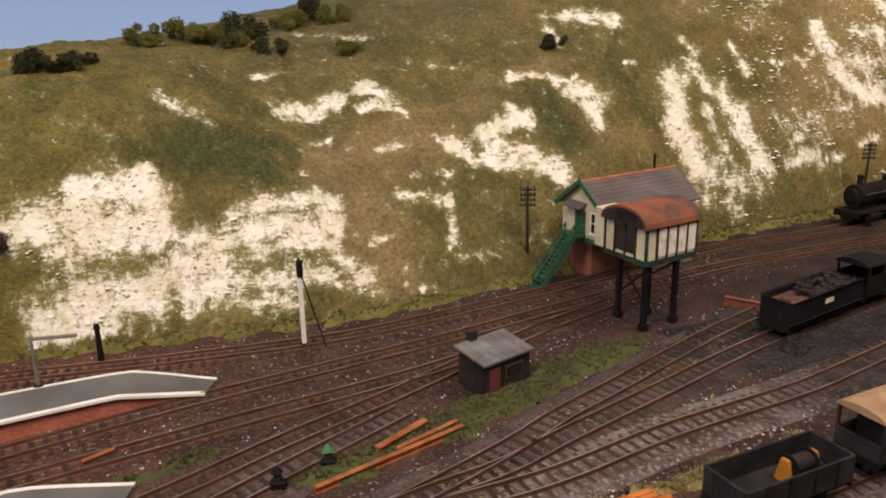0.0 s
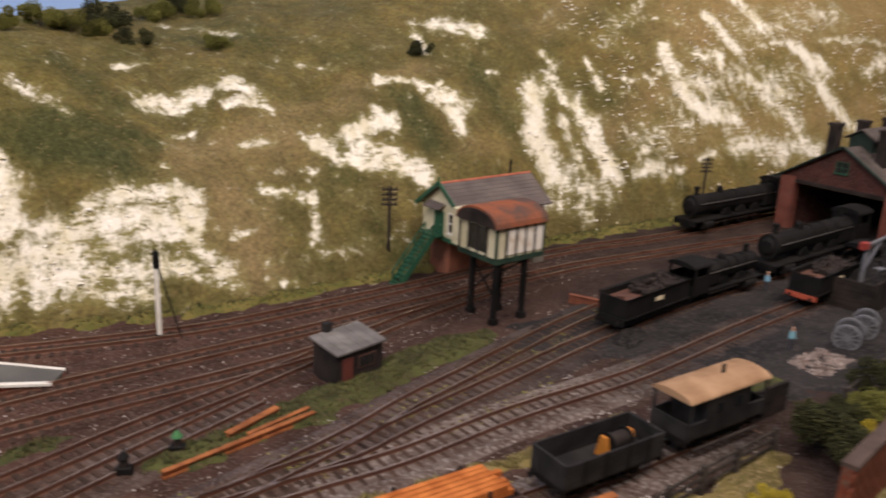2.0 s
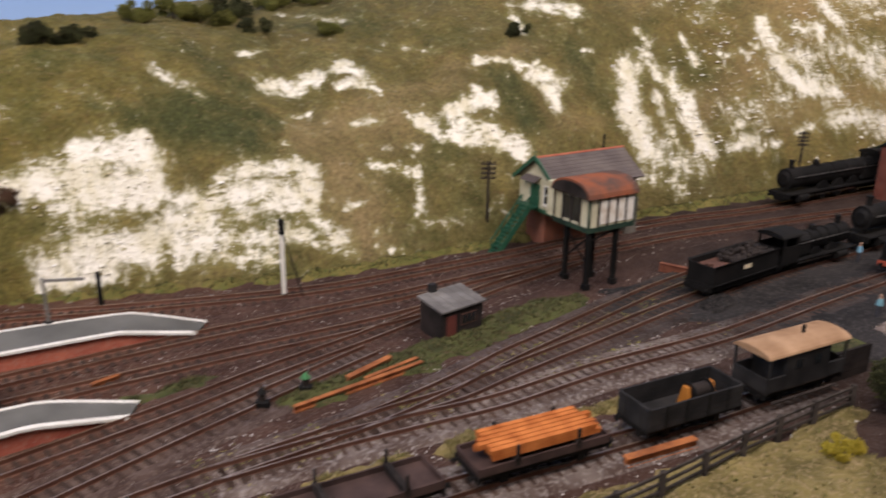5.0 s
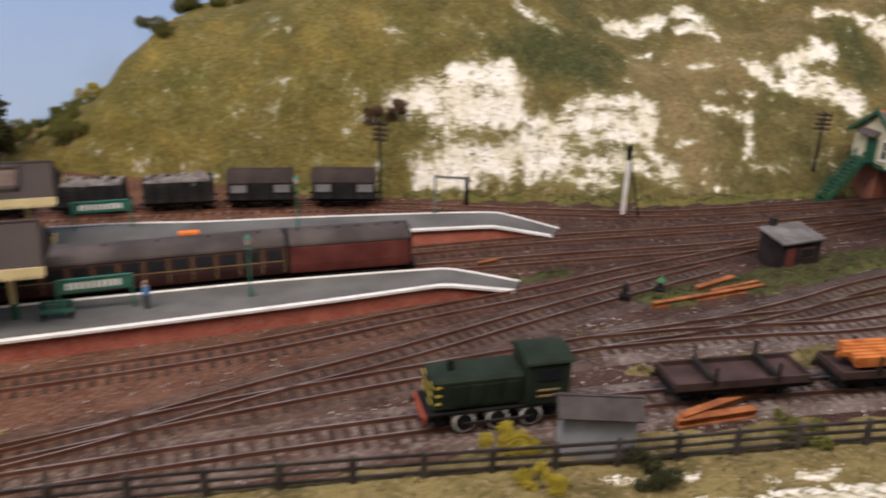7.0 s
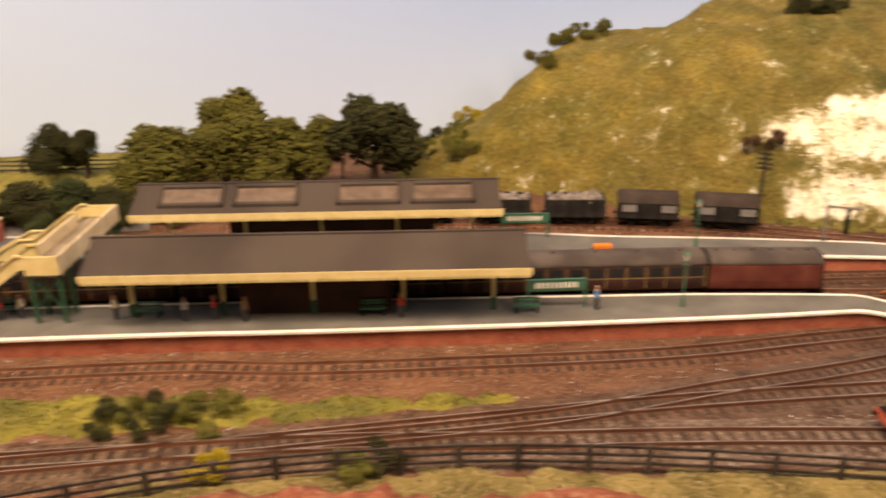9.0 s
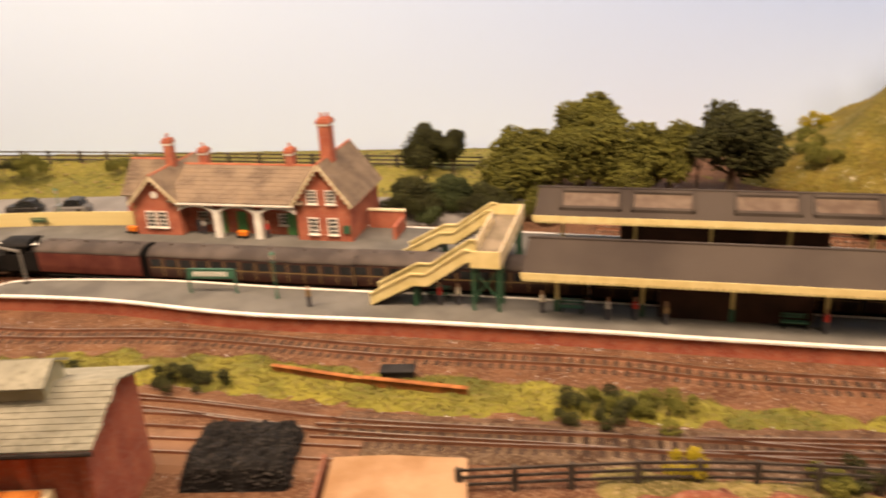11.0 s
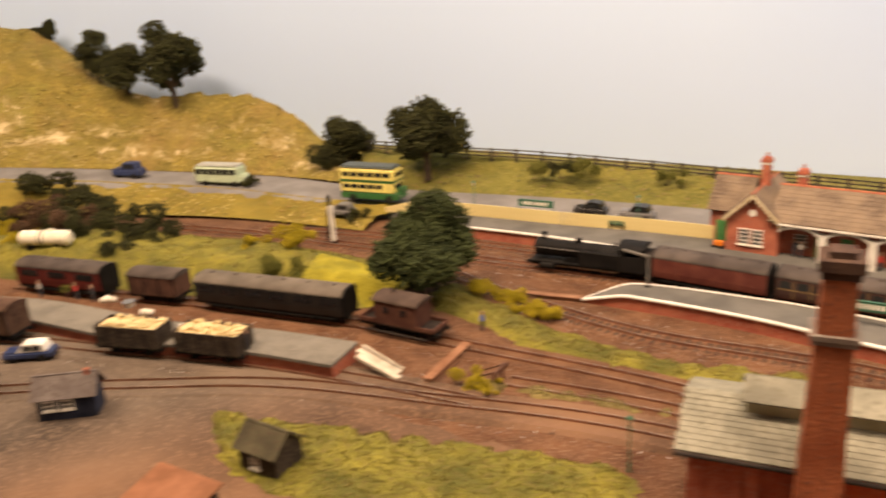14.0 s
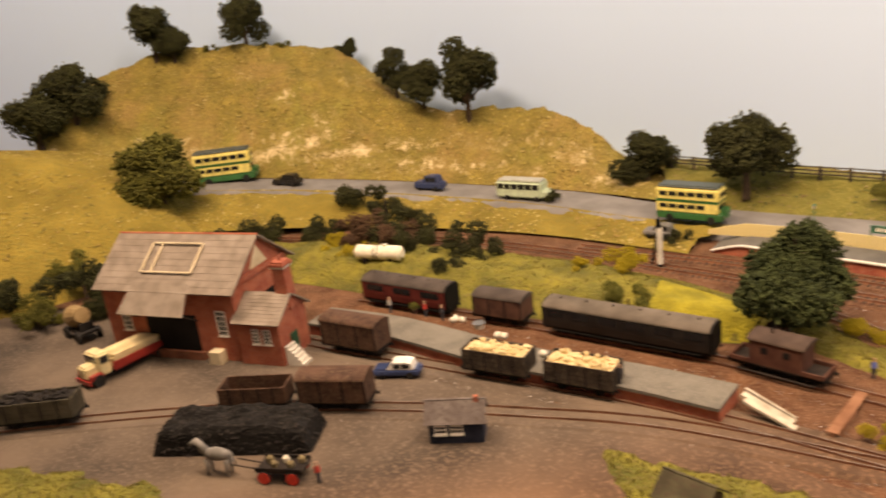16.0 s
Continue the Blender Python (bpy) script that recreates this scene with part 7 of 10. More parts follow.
gantry(-0.25, 0.615, 10, 0.0145, 0.032)
t = thing("water_crane", "dark squat water column beside the siding", "water crane", pose(-0.236, 0.692, 0), "water cranes")
part("column", rod(bmesh.new(), (0, 0, 0), (0, 0, 0.03), 0.0028, 0.0022), BLACK, t)
part("head", rod(bmesh.new(), (0, 0, 0.03), (0, 0, 0.034), 0.0032, 0.002), BLACK, t)
gantry(-1.205, -0.205, 200, 0.014)

# ---- rolling stock ----


def wheelset(parent, x, r, spoked=None):
    w = part("wheelset", rod(bmesh.new(), (x, -0.0095, 0.0056 + r), (x, 0.0095, 0.0056 + r), 0.0009), BLACK, parent)
    for y in (-0.0085, 0.0085):
        part("wheel", rod(bmesh.new(), (x, y - 0.0013, 0.0056 + r), (x, y + 0.0013, 0.0056 + r), r, seg=16), BLACK, w)
        part("tyre", rod(bmesh.new(), (x, y - 0.0005 + 0.0014 * (1 if y > 0 else -1), 0.0056 + r), (x, y + 0.0005 + 0.0014 * (1 if y > 0 else -1), 0.0056 + r), r * 0.93, seg=16), spoked or BLACK, w)
    return w


def buffers(parent, L, z=0.0145, y=0.011):
    for x in (-1, 1):
        part("buffer_beam", boxed(x * L / 2 - 0.0008, x * L / 2 + 0.0008, -0.0155, 0.0155, z - 0.0022, z + 0.0022), BLACK, parent)
        for s in (-y, y):
            bm = rod(bmesh.new(), (x * L / 2, s, z), (x * (L / 2 + 0.0045), s, z), 0.0009, seg=8)
            rod(bm, (x * (L / 2 + 0.004), s, z), (x * (L / 2 + 0.005), s, z), 0.0021, seg=10)
            part("buffer", bm, BLACK, parent)


def chassis(t, L, base, wheel_r=0.0062):
    for s in (-1, 1):
        part("solebar", boxed(-L / 2, L / 2, s * 0.0125 - 0.0008, s * 0.0125 + 0.0008, 0.0125, 0.0165), BLACK, t)
        for x in (-base / 2, base / 2):
            part("axle_guard", boxed(x - 0.003, x + 0.003, s * 0.0118 - 0.0006, s * 0.0118 + 0.0006, 0.007, 0.0135), BLACK, t)
        part("brake_lever", bar(bmesh.new(), (-base / 4, s * 0.0132, 0.0115), (base / 3, s * 0.0132, 0.008), 0.0007, 0.0009), BLACK, t)
    for x in (-base / 2, base / 2):
        wheelset(t, x, wheel_r)
    buffers(t, L)


def on_rails(name, label, category, key, x, group, y=None, flip=False):
    p, a = run_along(key, x, y)
    return thing(name, label, category, pose(p.x, p.y, 0, 0, 0, a + (180 if flip else 0)), group)


def open_wagon(key, x, label, body, load=None, high=0.016, y=None, L=0.072):
    t = on_rails("open_wagon", label, "railway wagon", key, x, "wagons", y)
    chassis(t, L, L * 0.55)
    z0, z1, w = 0.0165, 0.0165 + high, 0.0155
    part("floor", boxed(-L / 2, L / 2, -w, w, z0, z0 + 0.0012), body, t)
    for s in (-1, 1):
        n = 4 if high > 0.012 else 3
        for k in range(n):
            za, zb = z0 + high * k / n, z0 + high * (k + 0.94) / n
            part("side_plank", boxed(-L / 2, L / 2, s * w - 0.0008, s * w + 0.0008, za, zb), body, t)
            part("end_plank", boxed(s * L / 2 - 0.0009, s * L / 2 + 0.0009, -w + 0.0008, w - 0.0008, za, zb), body, t)
        for k in (-0.33, -0.12, 0.12, 0.33):
            part("strap", boxed(k * L - 0.0007, k * L + 0.0007, s * (w + 0.0008) - 0.0004, s * (w + 0.0008) + 0.0004, z0, z1), BLACK, t)
        for k in (-0.5, 0.5):
            part("end_post", boxed(s * (L / 2 + 0.0009) - 0.0006, s * (L / 2 + 0.0009) + 0.0006, k * w - 0.0008, k * w + 0.0008, z0, z1), body, t)
    if load:
        bm = bmesh.new()
        rnd = random.Random(int(x * 1000))
        for _ in range(90):
            blob(bm, (rnd.uniform(-0.46, 0.46) * L, rnd.uniform(-0.85, 0.85) * w, z1 - 0.002 + rnd.uniform(-0.002, 0.0025)), rnd.uniform(0.002, 0.004), rough=0.3)
        box(bm, -L * 0.49, L * 0.49, -w * 0.94, w * 0.94, z0 + 0.002, z1 - 0.003)
        tagged(part("load", bm, load, t, "heaped load"), kind="stuff")
    return t


def van(key, x, label, body, L=0.076, high=0.026, y=None, roof=None, patches=None, peaked=False):
    t = on_rails("goods_van", label, "railway wagon", key, x, "wagons", y)
    chassis(t, L, L * 0.55)
    w, z0 = 0.0158, 0.0165
    part("body", boxed(-L / 2, L / 2, -w, w, z0, z0 + high), body, t)
    for s in (-1, 1):
        n = 9
        for k in range(n):
            xk = -L / 2 + L * (k + 0.5) / n
            part("plank", boxed(xk - L / n * 0.46, xk + L / n * 0.46, s * (w + 0.0003) - 0.0003, s * (w + 0.0003) + 0.0003, z0, z0 + high), body, t)
        for k in (-0.5, -0.17, 0.17, 0.5):
            part("strap", boxed(k * L * 0.97 - 0.0008, k * L * 0.97 + 0.0008, s * (w + 0.0008) - 0.0004, s * (w + 0.0008) + 0.0004, z0, z0 + high), BLACK, t)
        if patches:
            for k in (-0.33, 0.33):
                part("panel", boxed(k * L - 0.008, k * L + 0.008, s * (w + 0.0014) - 0.0003, s * (w + 0.0014) + 0.0003, z0 + 0.008, z0 + 0.016), patches, t, "pale patch of paint")
    zt = z0 + high
    if peaked:
        prof = [(-w - 0.001, zt), (w + 0.001, zt), (w * 0.6, zt + 0.009), (-w * 0.6, zt + 0.009)]
    else:
        prof = [(-w - 0.0012, zt)] + [(-(w + 0.0012) * math.cos(math.pi * k / 10), zt + 0.0062 * math.sin(math.pi * k / 10)) for k in range(11)] + [(w + 0.0012, zt)]
        prof = prof[1:-1]
    part("roof", prism(bmesh.new(), prof, -L / 2 - 0.001, L / 2 + 0.001), roof or ROOF_GREY, t, "weathered curved roof")
    return t


FLAT_BROWN = mat("purple_brown_planks", (0.034, 0.021, 0.019), (0.075, 0.046, 0.04), 50.0, 0.8, 0.2)


def bolster_wagon(key, x, label, load=None):
    t = on_rails("flat_wagon", label, "railway wagon", key, x, "wagons")
    L, w = 0.094, 0.0145
    chassis(t, L, L * 0.6)
    part("deck", boxed(-L / 2, L / 2, -w, w, 0.0165, 0.0185), FLAT_BROWN, t)
    for s in (-1, 1):
        part("side_board", boxed(-L / 2, L / 2, s * w - 0.0007, s * w + 0.0007, 0.0165, 0.022), FLAT_BROWN, t)
        part("end_board", boxed(s * L / 2 - 0.0007, s * L / 2 + 0.0007, -w, w, 0.0185, 0.022), FLAT_BROWN, t)
    for k in (-0.22, 0.25):
        part("bolster", boxed(k * L - 0.0018, k * L + 0.0018, -w - 0.001, w + 0.001, 0.0185, 0.0235), DARK_WOOD, t)
        for s in (-1, 1):
            part("stanchion", boxed(k * L - 0.0008, k * L + 0.0008, s * (w + 0.0002) - 0.0008, s * (w + 0.0002) + 0.0008, 0.02, 0.032), DARK_WOOD, t)
    if load:
        rnd = random.Random(5)
        for i in range(12):
            yk, zk = -0.011 + (i % 6) * 0.0044, 0.0255 + (i // 6) * 0.0036
            part("girder", boxed(-L * 0.4 + rnd.uniform(-0.004, 0.004), L * 0.42 + rnd.uniform(-0.004, 0.004), yk - 0.0018, yk + 0.0018, zk - 0.0017, zk + 0.0017), load, t, "rusty orange girder")
    return t


def brake_van(key, x, label, body, roof, L=0.082, low_ends=False):
    t = on_rails("brake_van", label, "brake van", key, x, "wagons")
    chassis(t, L, L * 0.5)
    w, z0, z1 = 0.0155, 0.0165, 0.0445
    part("floor", boxed(-L / 2, L / 2, -w, w, z0, z0 + 0.0015), DARK_WOOD, t)
    cab = part("cabin", boxed(-L * 0.28, L * 0.28, -w, w, z0 + 0.0015, z1), body, t)
    for s in (-1, 1):
        for k in (-0.12, 0.12):
            part("cabin_window", boxed(k * L - 0.0035, k * L + 0.0035, s * w - 0.0004, s * w + 0.0004, z0 + 0.015, z0 + 0.022), GLASS, cab)
        for e in (-1, 1):
            part("veranda_side", boxed(min(e * L * 0.28, e * L / 2), max(e * L * 0.28, e * L / 2), s * w - 0.0007, s * w + 0.0007, z0 + 0.0015, z0 + (0.006 if low_ends else 0.0125)), body, t)
            if not low_ends:
                part("corner_post", boxed(e * (L / 2 - 0.0008) - 0.0008, e * (L / 2 - 0.0008) + 0.0008, s * w - 0.0008, s * w + 0.0008, z0, z1), body, t)
    for e in (-1, 1):
        part("end_rail", boxed(e * L / 2 - 0.0008, e * L / 2 + 0.0008, -w, w, z0 + 0.0015, z0 + (0.006 if low_ends else 0.0125)), body, t)
    over = L * 0.31 if low_ends else L / 2 + 0.002
    prof = [(-(w + 0.0014) * math.cos(math.pi * k / 10), z1 + 0.005 * math.sin(math.pi * k / 10)) for k in range(11)]
    r = part("roof", prism(bmesh.new(), prof, -over, over), roof, t, "worn roof")
    part("stove_pipe", rod(bmesh.new(), (0.01, 0, z1 + 0.004), (0.01, 0, z1 + 0.011), 0.0013), BLACK, r)
    part("step_board", boxed(-L * 0.42, L * 0.42, -w - 0.002, -w + 0.0004, 0.0085, 0.0095), DARK_WOOD, t)
    part("step_board", boxed(-L * 0.42, L * 0.42, w - 0.0004, w + 0.002, 0.0085, 0.0095), DARK_WOOD, t)
    return t


GOLD_TRIM = plain("yellowed_lining", (0.26, 0.175, 0.08), 0.6)


def coach(key, x, label, L=0.236, y=None, body=None, windows=13, roof=None, trim=True):
    t = on_rails("passenger_coach", label, "railway coach", key, x, "coaches", y)
    body = body or MAROON
    w, z0, z1 = 0.0178, 0.0165, 0.041
    part("underframe", boxed(-L / 2 + 0.002, L / 2 - 0.002, -0.014, 0.014, 0.0125, z0), BLACK, t)
    prof = [(-w * 0.95, z0), (w * 0.95, z0), (w, z0 + 0.008), (w, z1 - 0.002), (w * 0.95, z1), (-w * 0.95, z1), (-w, z1 - 0.002), (-w, z0 + 0.008)]
    b2 = part("body", prism(bmesh.new(), prof, -L / 2, L / 2), body, t)
    prof = [(-(w + 0.0004) * math.cos(math.pi * k / 12), z1 - 0.0003 + 0.0072 * math.sin(math.pi * k / 12)) for k in range(13)]
    r = part("roof", prism(bmesh.new(), prof, -L / 2, L / 2), roof or ROOF_GREY, t, "dull grey-brown rounded roof")
    for k in range(6):
        xk = -L / 2 + L * (k + 0.5) / 6
        part("ventilator", rod(bmesh.new(), (xk, 0, z1 + 0.006), (xk, 0, z1 + 0.0085), 0.0018, 0.0014), ROOF_GREY, r)
    for s in (-1, 1):
        for k in range(windows):
            xk = -L / 2 + L * (k + 0.5) / windows
            wd = L / windows * 0.31
            part("window", boxed(xk - wd, xk + wd, s * w - 0.0003, s * w + 0.0004, 0.0295, 0.0378), GLASS, b2)
            if trim:
                part("door_line", boxed(xk + wd * 1.45, xk + wd * 1.6, s * w - 0.0003, s * w + 0.0005, 0.0185, 0.039), GOLD_TRIM, b2)
        for k in range(0 if windows else 12):
            xk = -L / 2 + L * (k + 0.5) / 12
            part("batten", boxed(xk - 0.0008, xk + 0.0008, s * w - 0.0003, s * w + 0.0006, 0.0185, 0.039), body, b2)
        if trim:
            part("lining", boxed(-L / 2 + 0.002, L / 2 - 0.002, s * w - 0.0003, s * w + 0.0005, 0.0279, 0.0286), GOLD_TRIM, b2)
        part("footboard", boxed(-L / 2 + 0.01, L / 2 - 0.01, s * 0.0165 - 0.0012, s * 0.0165 + 0.0012, 0.0125, 0.0133), BLACK, t)
    for e in (-1, 1):
        part("gangway", prism(bmesh.new(), [(-0.0155, z0), (0.0155, z0), (0.0165, z1), (0.009, z1 + 0.006), (-0.009, z1 + 0.006), (-0.0165, z1)], min(e * L / 2, e * (L / 2 + 0.0022)), max(e * L / 2, e * (L / 2 + 0.0022))), BLACK, t)
        bog = part("bogie", boxed(e * L * 0.36 - 0.02, e * L * 0.36 + 0.02, -0.0115, 0.0115, 0.009, 0.0125), BLACK, t)
        for k in (-0.0125, 0.0125):
            wheelset(bog, e * L * 0.36 + k, 0.006)
    buffers(t, L)
    return t


def locomotive(key, x, label, L=0.165, flip=False, tank=False, tender=False, y=None, beam=None):
    """A black steam engine, its smokebox towards +x."""
    t = on_rails("steam_locomotive", label, "locomotive", key, x, "locomotives", y, flip)
    n = L / 2
    f = part("frame", boxed(-n, n, -0.0075, 0.0075, 0.0095, 0.0165), BLACK, t)
    part("running_plate", boxed(-n, n, -0.0158, 0.0158, 0.0165, 0.0178), BLACK, t)
    boiler_r, bz = 0.0112, 0.0318
    cab_l = 0.028
    bunker = 0.024 if tank else 0.0
    c0 = -n + bunker
    bl = part("boiler", rod(bmesh.new(), (c0 + cab_l, 0, bz), (n - 0.026, 0, bz), boiler_r, boiler_r * 0.93, 20), BLACK, t, smooth=False)
    part("smokebox", rod(bmesh.new(), (n - 0.026, 0, bz), (n - 0.006, 0, bz), boiler_r, seg=20), BLACK, t)
    part("smokebox_door", rod(bmesh.new(), (n - 0.006, 0, bz), (n - 0.0035, 0, bz), boiler_r * 0.8, boiler_r * 0.5, 16), BLACK, t)
    for k in range(4):
        xk = c0 + cab_l + 0.012 + k * (L * 0.12)
        part("boiler_band", rod(bmesh.new(), (xk, 0, bz), (xk + 0.0008, 0, bz), boiler_r + 0.0003, seg=20), BLACK, bl)
    bm = rod(bmesh.new(), (n - 0.016, 0, bz + boiler_r - 0.002), (n - 0.016, 0, bz + boiler_r + 0.0075), 0.0032, 0.0028, 12)
    rod(bm, (n - 0.016, 0, bz + boiler_r + 0.0065), (n - 0.016, 0, bz + boiler_r + 0.0085), 0.0038, seg=12)
    part("chimney", bm, BLACK, t)
    bm = rod(bmesh.new(), (n - 0.062, 0, bz + boiler_r - 0.002), (n - 0.062, 0, bz + boiler_r + 0.003), 0.0044, 0.004, 12)
    blob(bm, (n - 0.062, 0, bz + boiler_r + 0.003), 0.004, (1, 1, 0.7), 2, 0.0)
    part("dome", bm, BLACK, t)
    part("safety_valve", rod(bmesh.new(), (c0 + cab_l + 0.01, 0, bz + boiler_r - 0.001), (c0 + cab_l + 0.01, 0, bz + boiler_r + 0.004), 0.0016), BLACK, t)
    part("firebox", boxed(c0 + cab_l - 0.001, c0 + cab_l + 0.028, -0.0115, 0.0115, 0.018, bz + boiler_r - 0.003, bevel=0.003), BLACK, t)
    cab = part("cab_side", boxed(c0, c0 + cab_l, -0.0158, -0.0148, 0.0178, 0.036), BLACK, t)
    part("cab_side", boxed(c0, c0 + cab_l, 0.0148, 0.0158, 0.0178, 0.036), BLACK, t)
    part("cab_front", boxed(c0 + cab_l - 0.001, c0 + cab_l, -0.0148, 0.0148, 0.0178, 0.046), BLACK, t)
    for xk in (c0 + 0.002, c0 + cab_l - 0.004):
        for s in (-0.0153, 0.0153):
            part("cab_pillar", boxed(xk - 0.0015, xk + 0.0015, s - 0.0005, s + 0.0005, 0.036, 0.046), BLACK, t)
    prof = [(-0.0165 * math.cos(math.pi * k / 10), 0.0455 + 0.0055 * math.sin(math.pi * k / 10)) for k in range(11)]
    part("cab_roof", prism(bmesh.new(), prof, c0 - 0.003, c0 + cab_l + 0.002), BLACK, t)
    if tank:
        for s in (-1, 1):
            part("side_tank", boxed(c0 + cab_l, c0 + cab_l + 0.052, min(s * 0.0158, s * 0.0095), max(s * 0.0158, s * 0.0095), 0.0178, 0.0365, bevel=0.001), BLACK, t, "black side tank")
        part("bunker", boxed(-n, c0, -0.0158, 0.0158, 0.0178, 0.039), BLACK, t)
        bm = bmesh.new()
        for _ in range(40):
            blob(bm, (random.uniform(-n + 0.003, c0 - 0.003), random.uniform(-0.012, 0.012), 0.039), random.uniform(0.002, 0.0035))
        tagged(part("coal", bm, DARK_WOOD, t), kind="stuff")
        part("pale_bar", boxed(-n + 0.006, c0 - 0.004, -0.0164, -0.0158, 0.026, 0.0285), CREAM_STONE, t)
    for s in (-1, 1):
        part("cylinder", rod(bmesh.new(), (n - 0.034, s * 0.0145, 0.0125), (n - 0.016, s * 0.0145, 0.0125), 0.0042, seg=12), BLACK, t)
        part("coupling_rod", boxed(-0.03, 0.03, s * 0.0118 - 0.0004, s * 0.0118 + 0.0004, 0.0118, 0.0132), STEEL, t)
        part("valve_gear", bar(bmesh.new(), (0.03, s * 0.0125, 0.0125), (n - 0.034, s * 0.0125, 0.0125), 0.0009, 0.0009), STEEL, t)
        part("handrail", rod(bmesh.new(), (c0 + cab_l + 0.004, s * (boiler_r + 0.001), bz + 0.003), (n - 0.012, s * (boiler_r + 0.001), bz + 0.003), 0.0004, seg=6), STEEL, t)
    for k in (-0.03, 0.0, 0.03):
        wheelset(t, k, 0.0105 if not tank else 0.0098)
    wheelset(t, n - 0.024, 0.006)
    if tank:
        wheelset(t, -n + 0.014, 0.006)
    buffers(t, L)
    return t


def loco_tender(key, x, label, y=None, beam=None, L=0.098):
    t = on_rails("tender", label, "tender", key, x, "locomotives", y)
    part("frame", boxed(-L / 2, L / 2, -0.013, 0.013, 0.0105, 0.0175), BLACK, t)
    part("running_plate", boxed(-L / 2, L / 2, -0.0165, 0.0165, 0.0175, 0.0187), BLACK, t)
    for s in (-1, 1):
        part("tank_side", prism(bmesh.new(), [(s * 0.0155, 0.0187), (s * 0.0147, 0.0187), (s * 0.0147, 0.0375), (s * 0.0165, 0.0385), (s * 0.0172, 0.0385), (s * 0.0155, 0.0365)], -L / 2 + 0.002, L / 2 - 0.002), BLACK, t)
        part("tank_end", boxed(s * (L / 2 - 0.0025) - 0.0006, s * (L / 2 - 0.0025) + 0.0006, -0.0147, 0.0147, 0.0187, 0.037), BLACK, t)
    part("tank_top", boxed(-L / 2 + 0.002, L / 2 - 0.002, -0.0147, 0.0147, 0.029, 0.0315), BROWN, t)
    part("filler", rod(bmesh.new(), (-L / 2 + 0.014, 0, 0.031), (-L / 2 + 0.014, 0, 0.036), 0.004, seg=14), BROWN, t, "rusty water filler")
    bm = bmesh.new()
    rnd = random.Random(9)
    for _ in range(110):
        k = rnd.uniform(-0.15, 0.46)
        blob(bm, (k * L, rnd.uniform(-0.0125, 0.0125), 0.0325 + rnd.uniform(0, 0.006) * (1 - abs(k - 0.15))), rnd.uniform(0.0022, 0.004))
    tagged(part("coal", bm, DARK_WOOD, t, "heap of dusty coal"), kind="stuff")
    if beam:
        part("red_beam", boxed(-L / 2 - 0.0022, -L / 2 - 0.0008, -0.016, 0.016, 0.0125, 0.0175), beam, t, "faded red buffer beam")
    part("emblem", boxed(-0.006, 0.006, -0.0161, -0.0155, 0.027, 0.031), CREAM_STONE, t)
    for k in (-0.3, 0.0, 0.3):
        wheelset(t, k * L, 0.0072)
    buffers(t, L)
    return t


# front siding, from the buffer end westwards
FADED_RED = plain("faded_red", (0.42, 0.09, 0.05), 0.6)
TAN_ROOF = mat("tan_canvas_roof", (0.26, 0.15, 0.08), (0.44, 0.28, 0.165), 40.0, 0.85, 0.2)
brake_van("front_siding", 0.335, "grey goods brake van with a tan canvas roof", GREY_WAGON, TAN_ROOF)
ow = open_wagon("front_siding", 0.243, "dark grey five-plank open wagon on the siding", GREY_WAGON, None, 0.0165, L=0.082)
ORANGE_PAINT = mat("orange_stand_paint", (0.4, 0.15, 0.02), (0.55, 0.22, 0.04), 60.0, 0.7, 0.1)
for k in (0.004, 0.026):
    bm = prism(bmesh.new(), [(-0.006, 0.0177), (0.006, 0.0177), (0.0025, 0.032), (-0.0025, 0.032)], k - 0.0012, k + 0.0012)
    part("cable_stand", bm, ORANGE_PAINT, ow, "orange trestle holding a cable drum")
drum = part("cable_drum", rod(bmesh.new(), (0.007, 0, 0.0265), (0.023, 0, 0.0265), 0.0055, seg=16), DARK_WOOD, ow, "dark cable drum")
for k in (0.0065, 0.0225):
    part("flange", rod(bmesh.new(), (k, 0, 0.0265), (k + 0.001, 0, 0.0265), 0.0075, seg=16), BLACK, drum)
bolster_wagon("front_siding", 0.133, "brown flat wagon stacked with rusty girders", RUST)
bolster_wagon("front_siding", 0.029, "empty brown flat wagon with bolsters")

# diesel shunter
t = on_rails("diesel_shunter", "dark green diesel shunter with wasp stripes and white-rimmed wheels", "locomotive", "front_siding", -0.122, "locomotives", flip=True)
SHUNT = mat("shunter_green", (0.009, 0.0165, 0.0095), (0.02, 0.031, 0.018), 50.0, 0.75, 0.1)
part("frame", boxed(-0.047, 0.047, -0.0068, 0.0068, 0.0085, 0.0165), BLACK, t)
part("running_plate", boxed(-0.047, 0.047, -0.0145, 0.0145, 0.0166, 0.0178), BLACK, t)
for x in (-0.043, 0.039):
    part("sandbox", boxed(x - 0.003, x + 0.003, -0.0128, 0.0128, 0.009, 0.0165, bevel=0.0006), BLACK, t)
part("bonnet", boxed(-0.014, 0.044, -0.0124, 0.0124, 0.0178, 0.0395, bevel=0.002), SHUNT, t, "green engine bonnet")
cab = part("cab", boxed(-0.042, -0.014, -0.0145, 0.0145, 0.0175, 0.0455, bevel=0.001), SHUNT, t, "green cab")
prof = [(-0.0155 * math.cos(math.pi * k / 10), 0.0455 + 0.0045 * math.sin(math.pi * k / 10)) for k in range(11)]
part("cab_roof", prism(bmesh.new(), prof, -0.0435, -0.0125), SHUNT, cab)
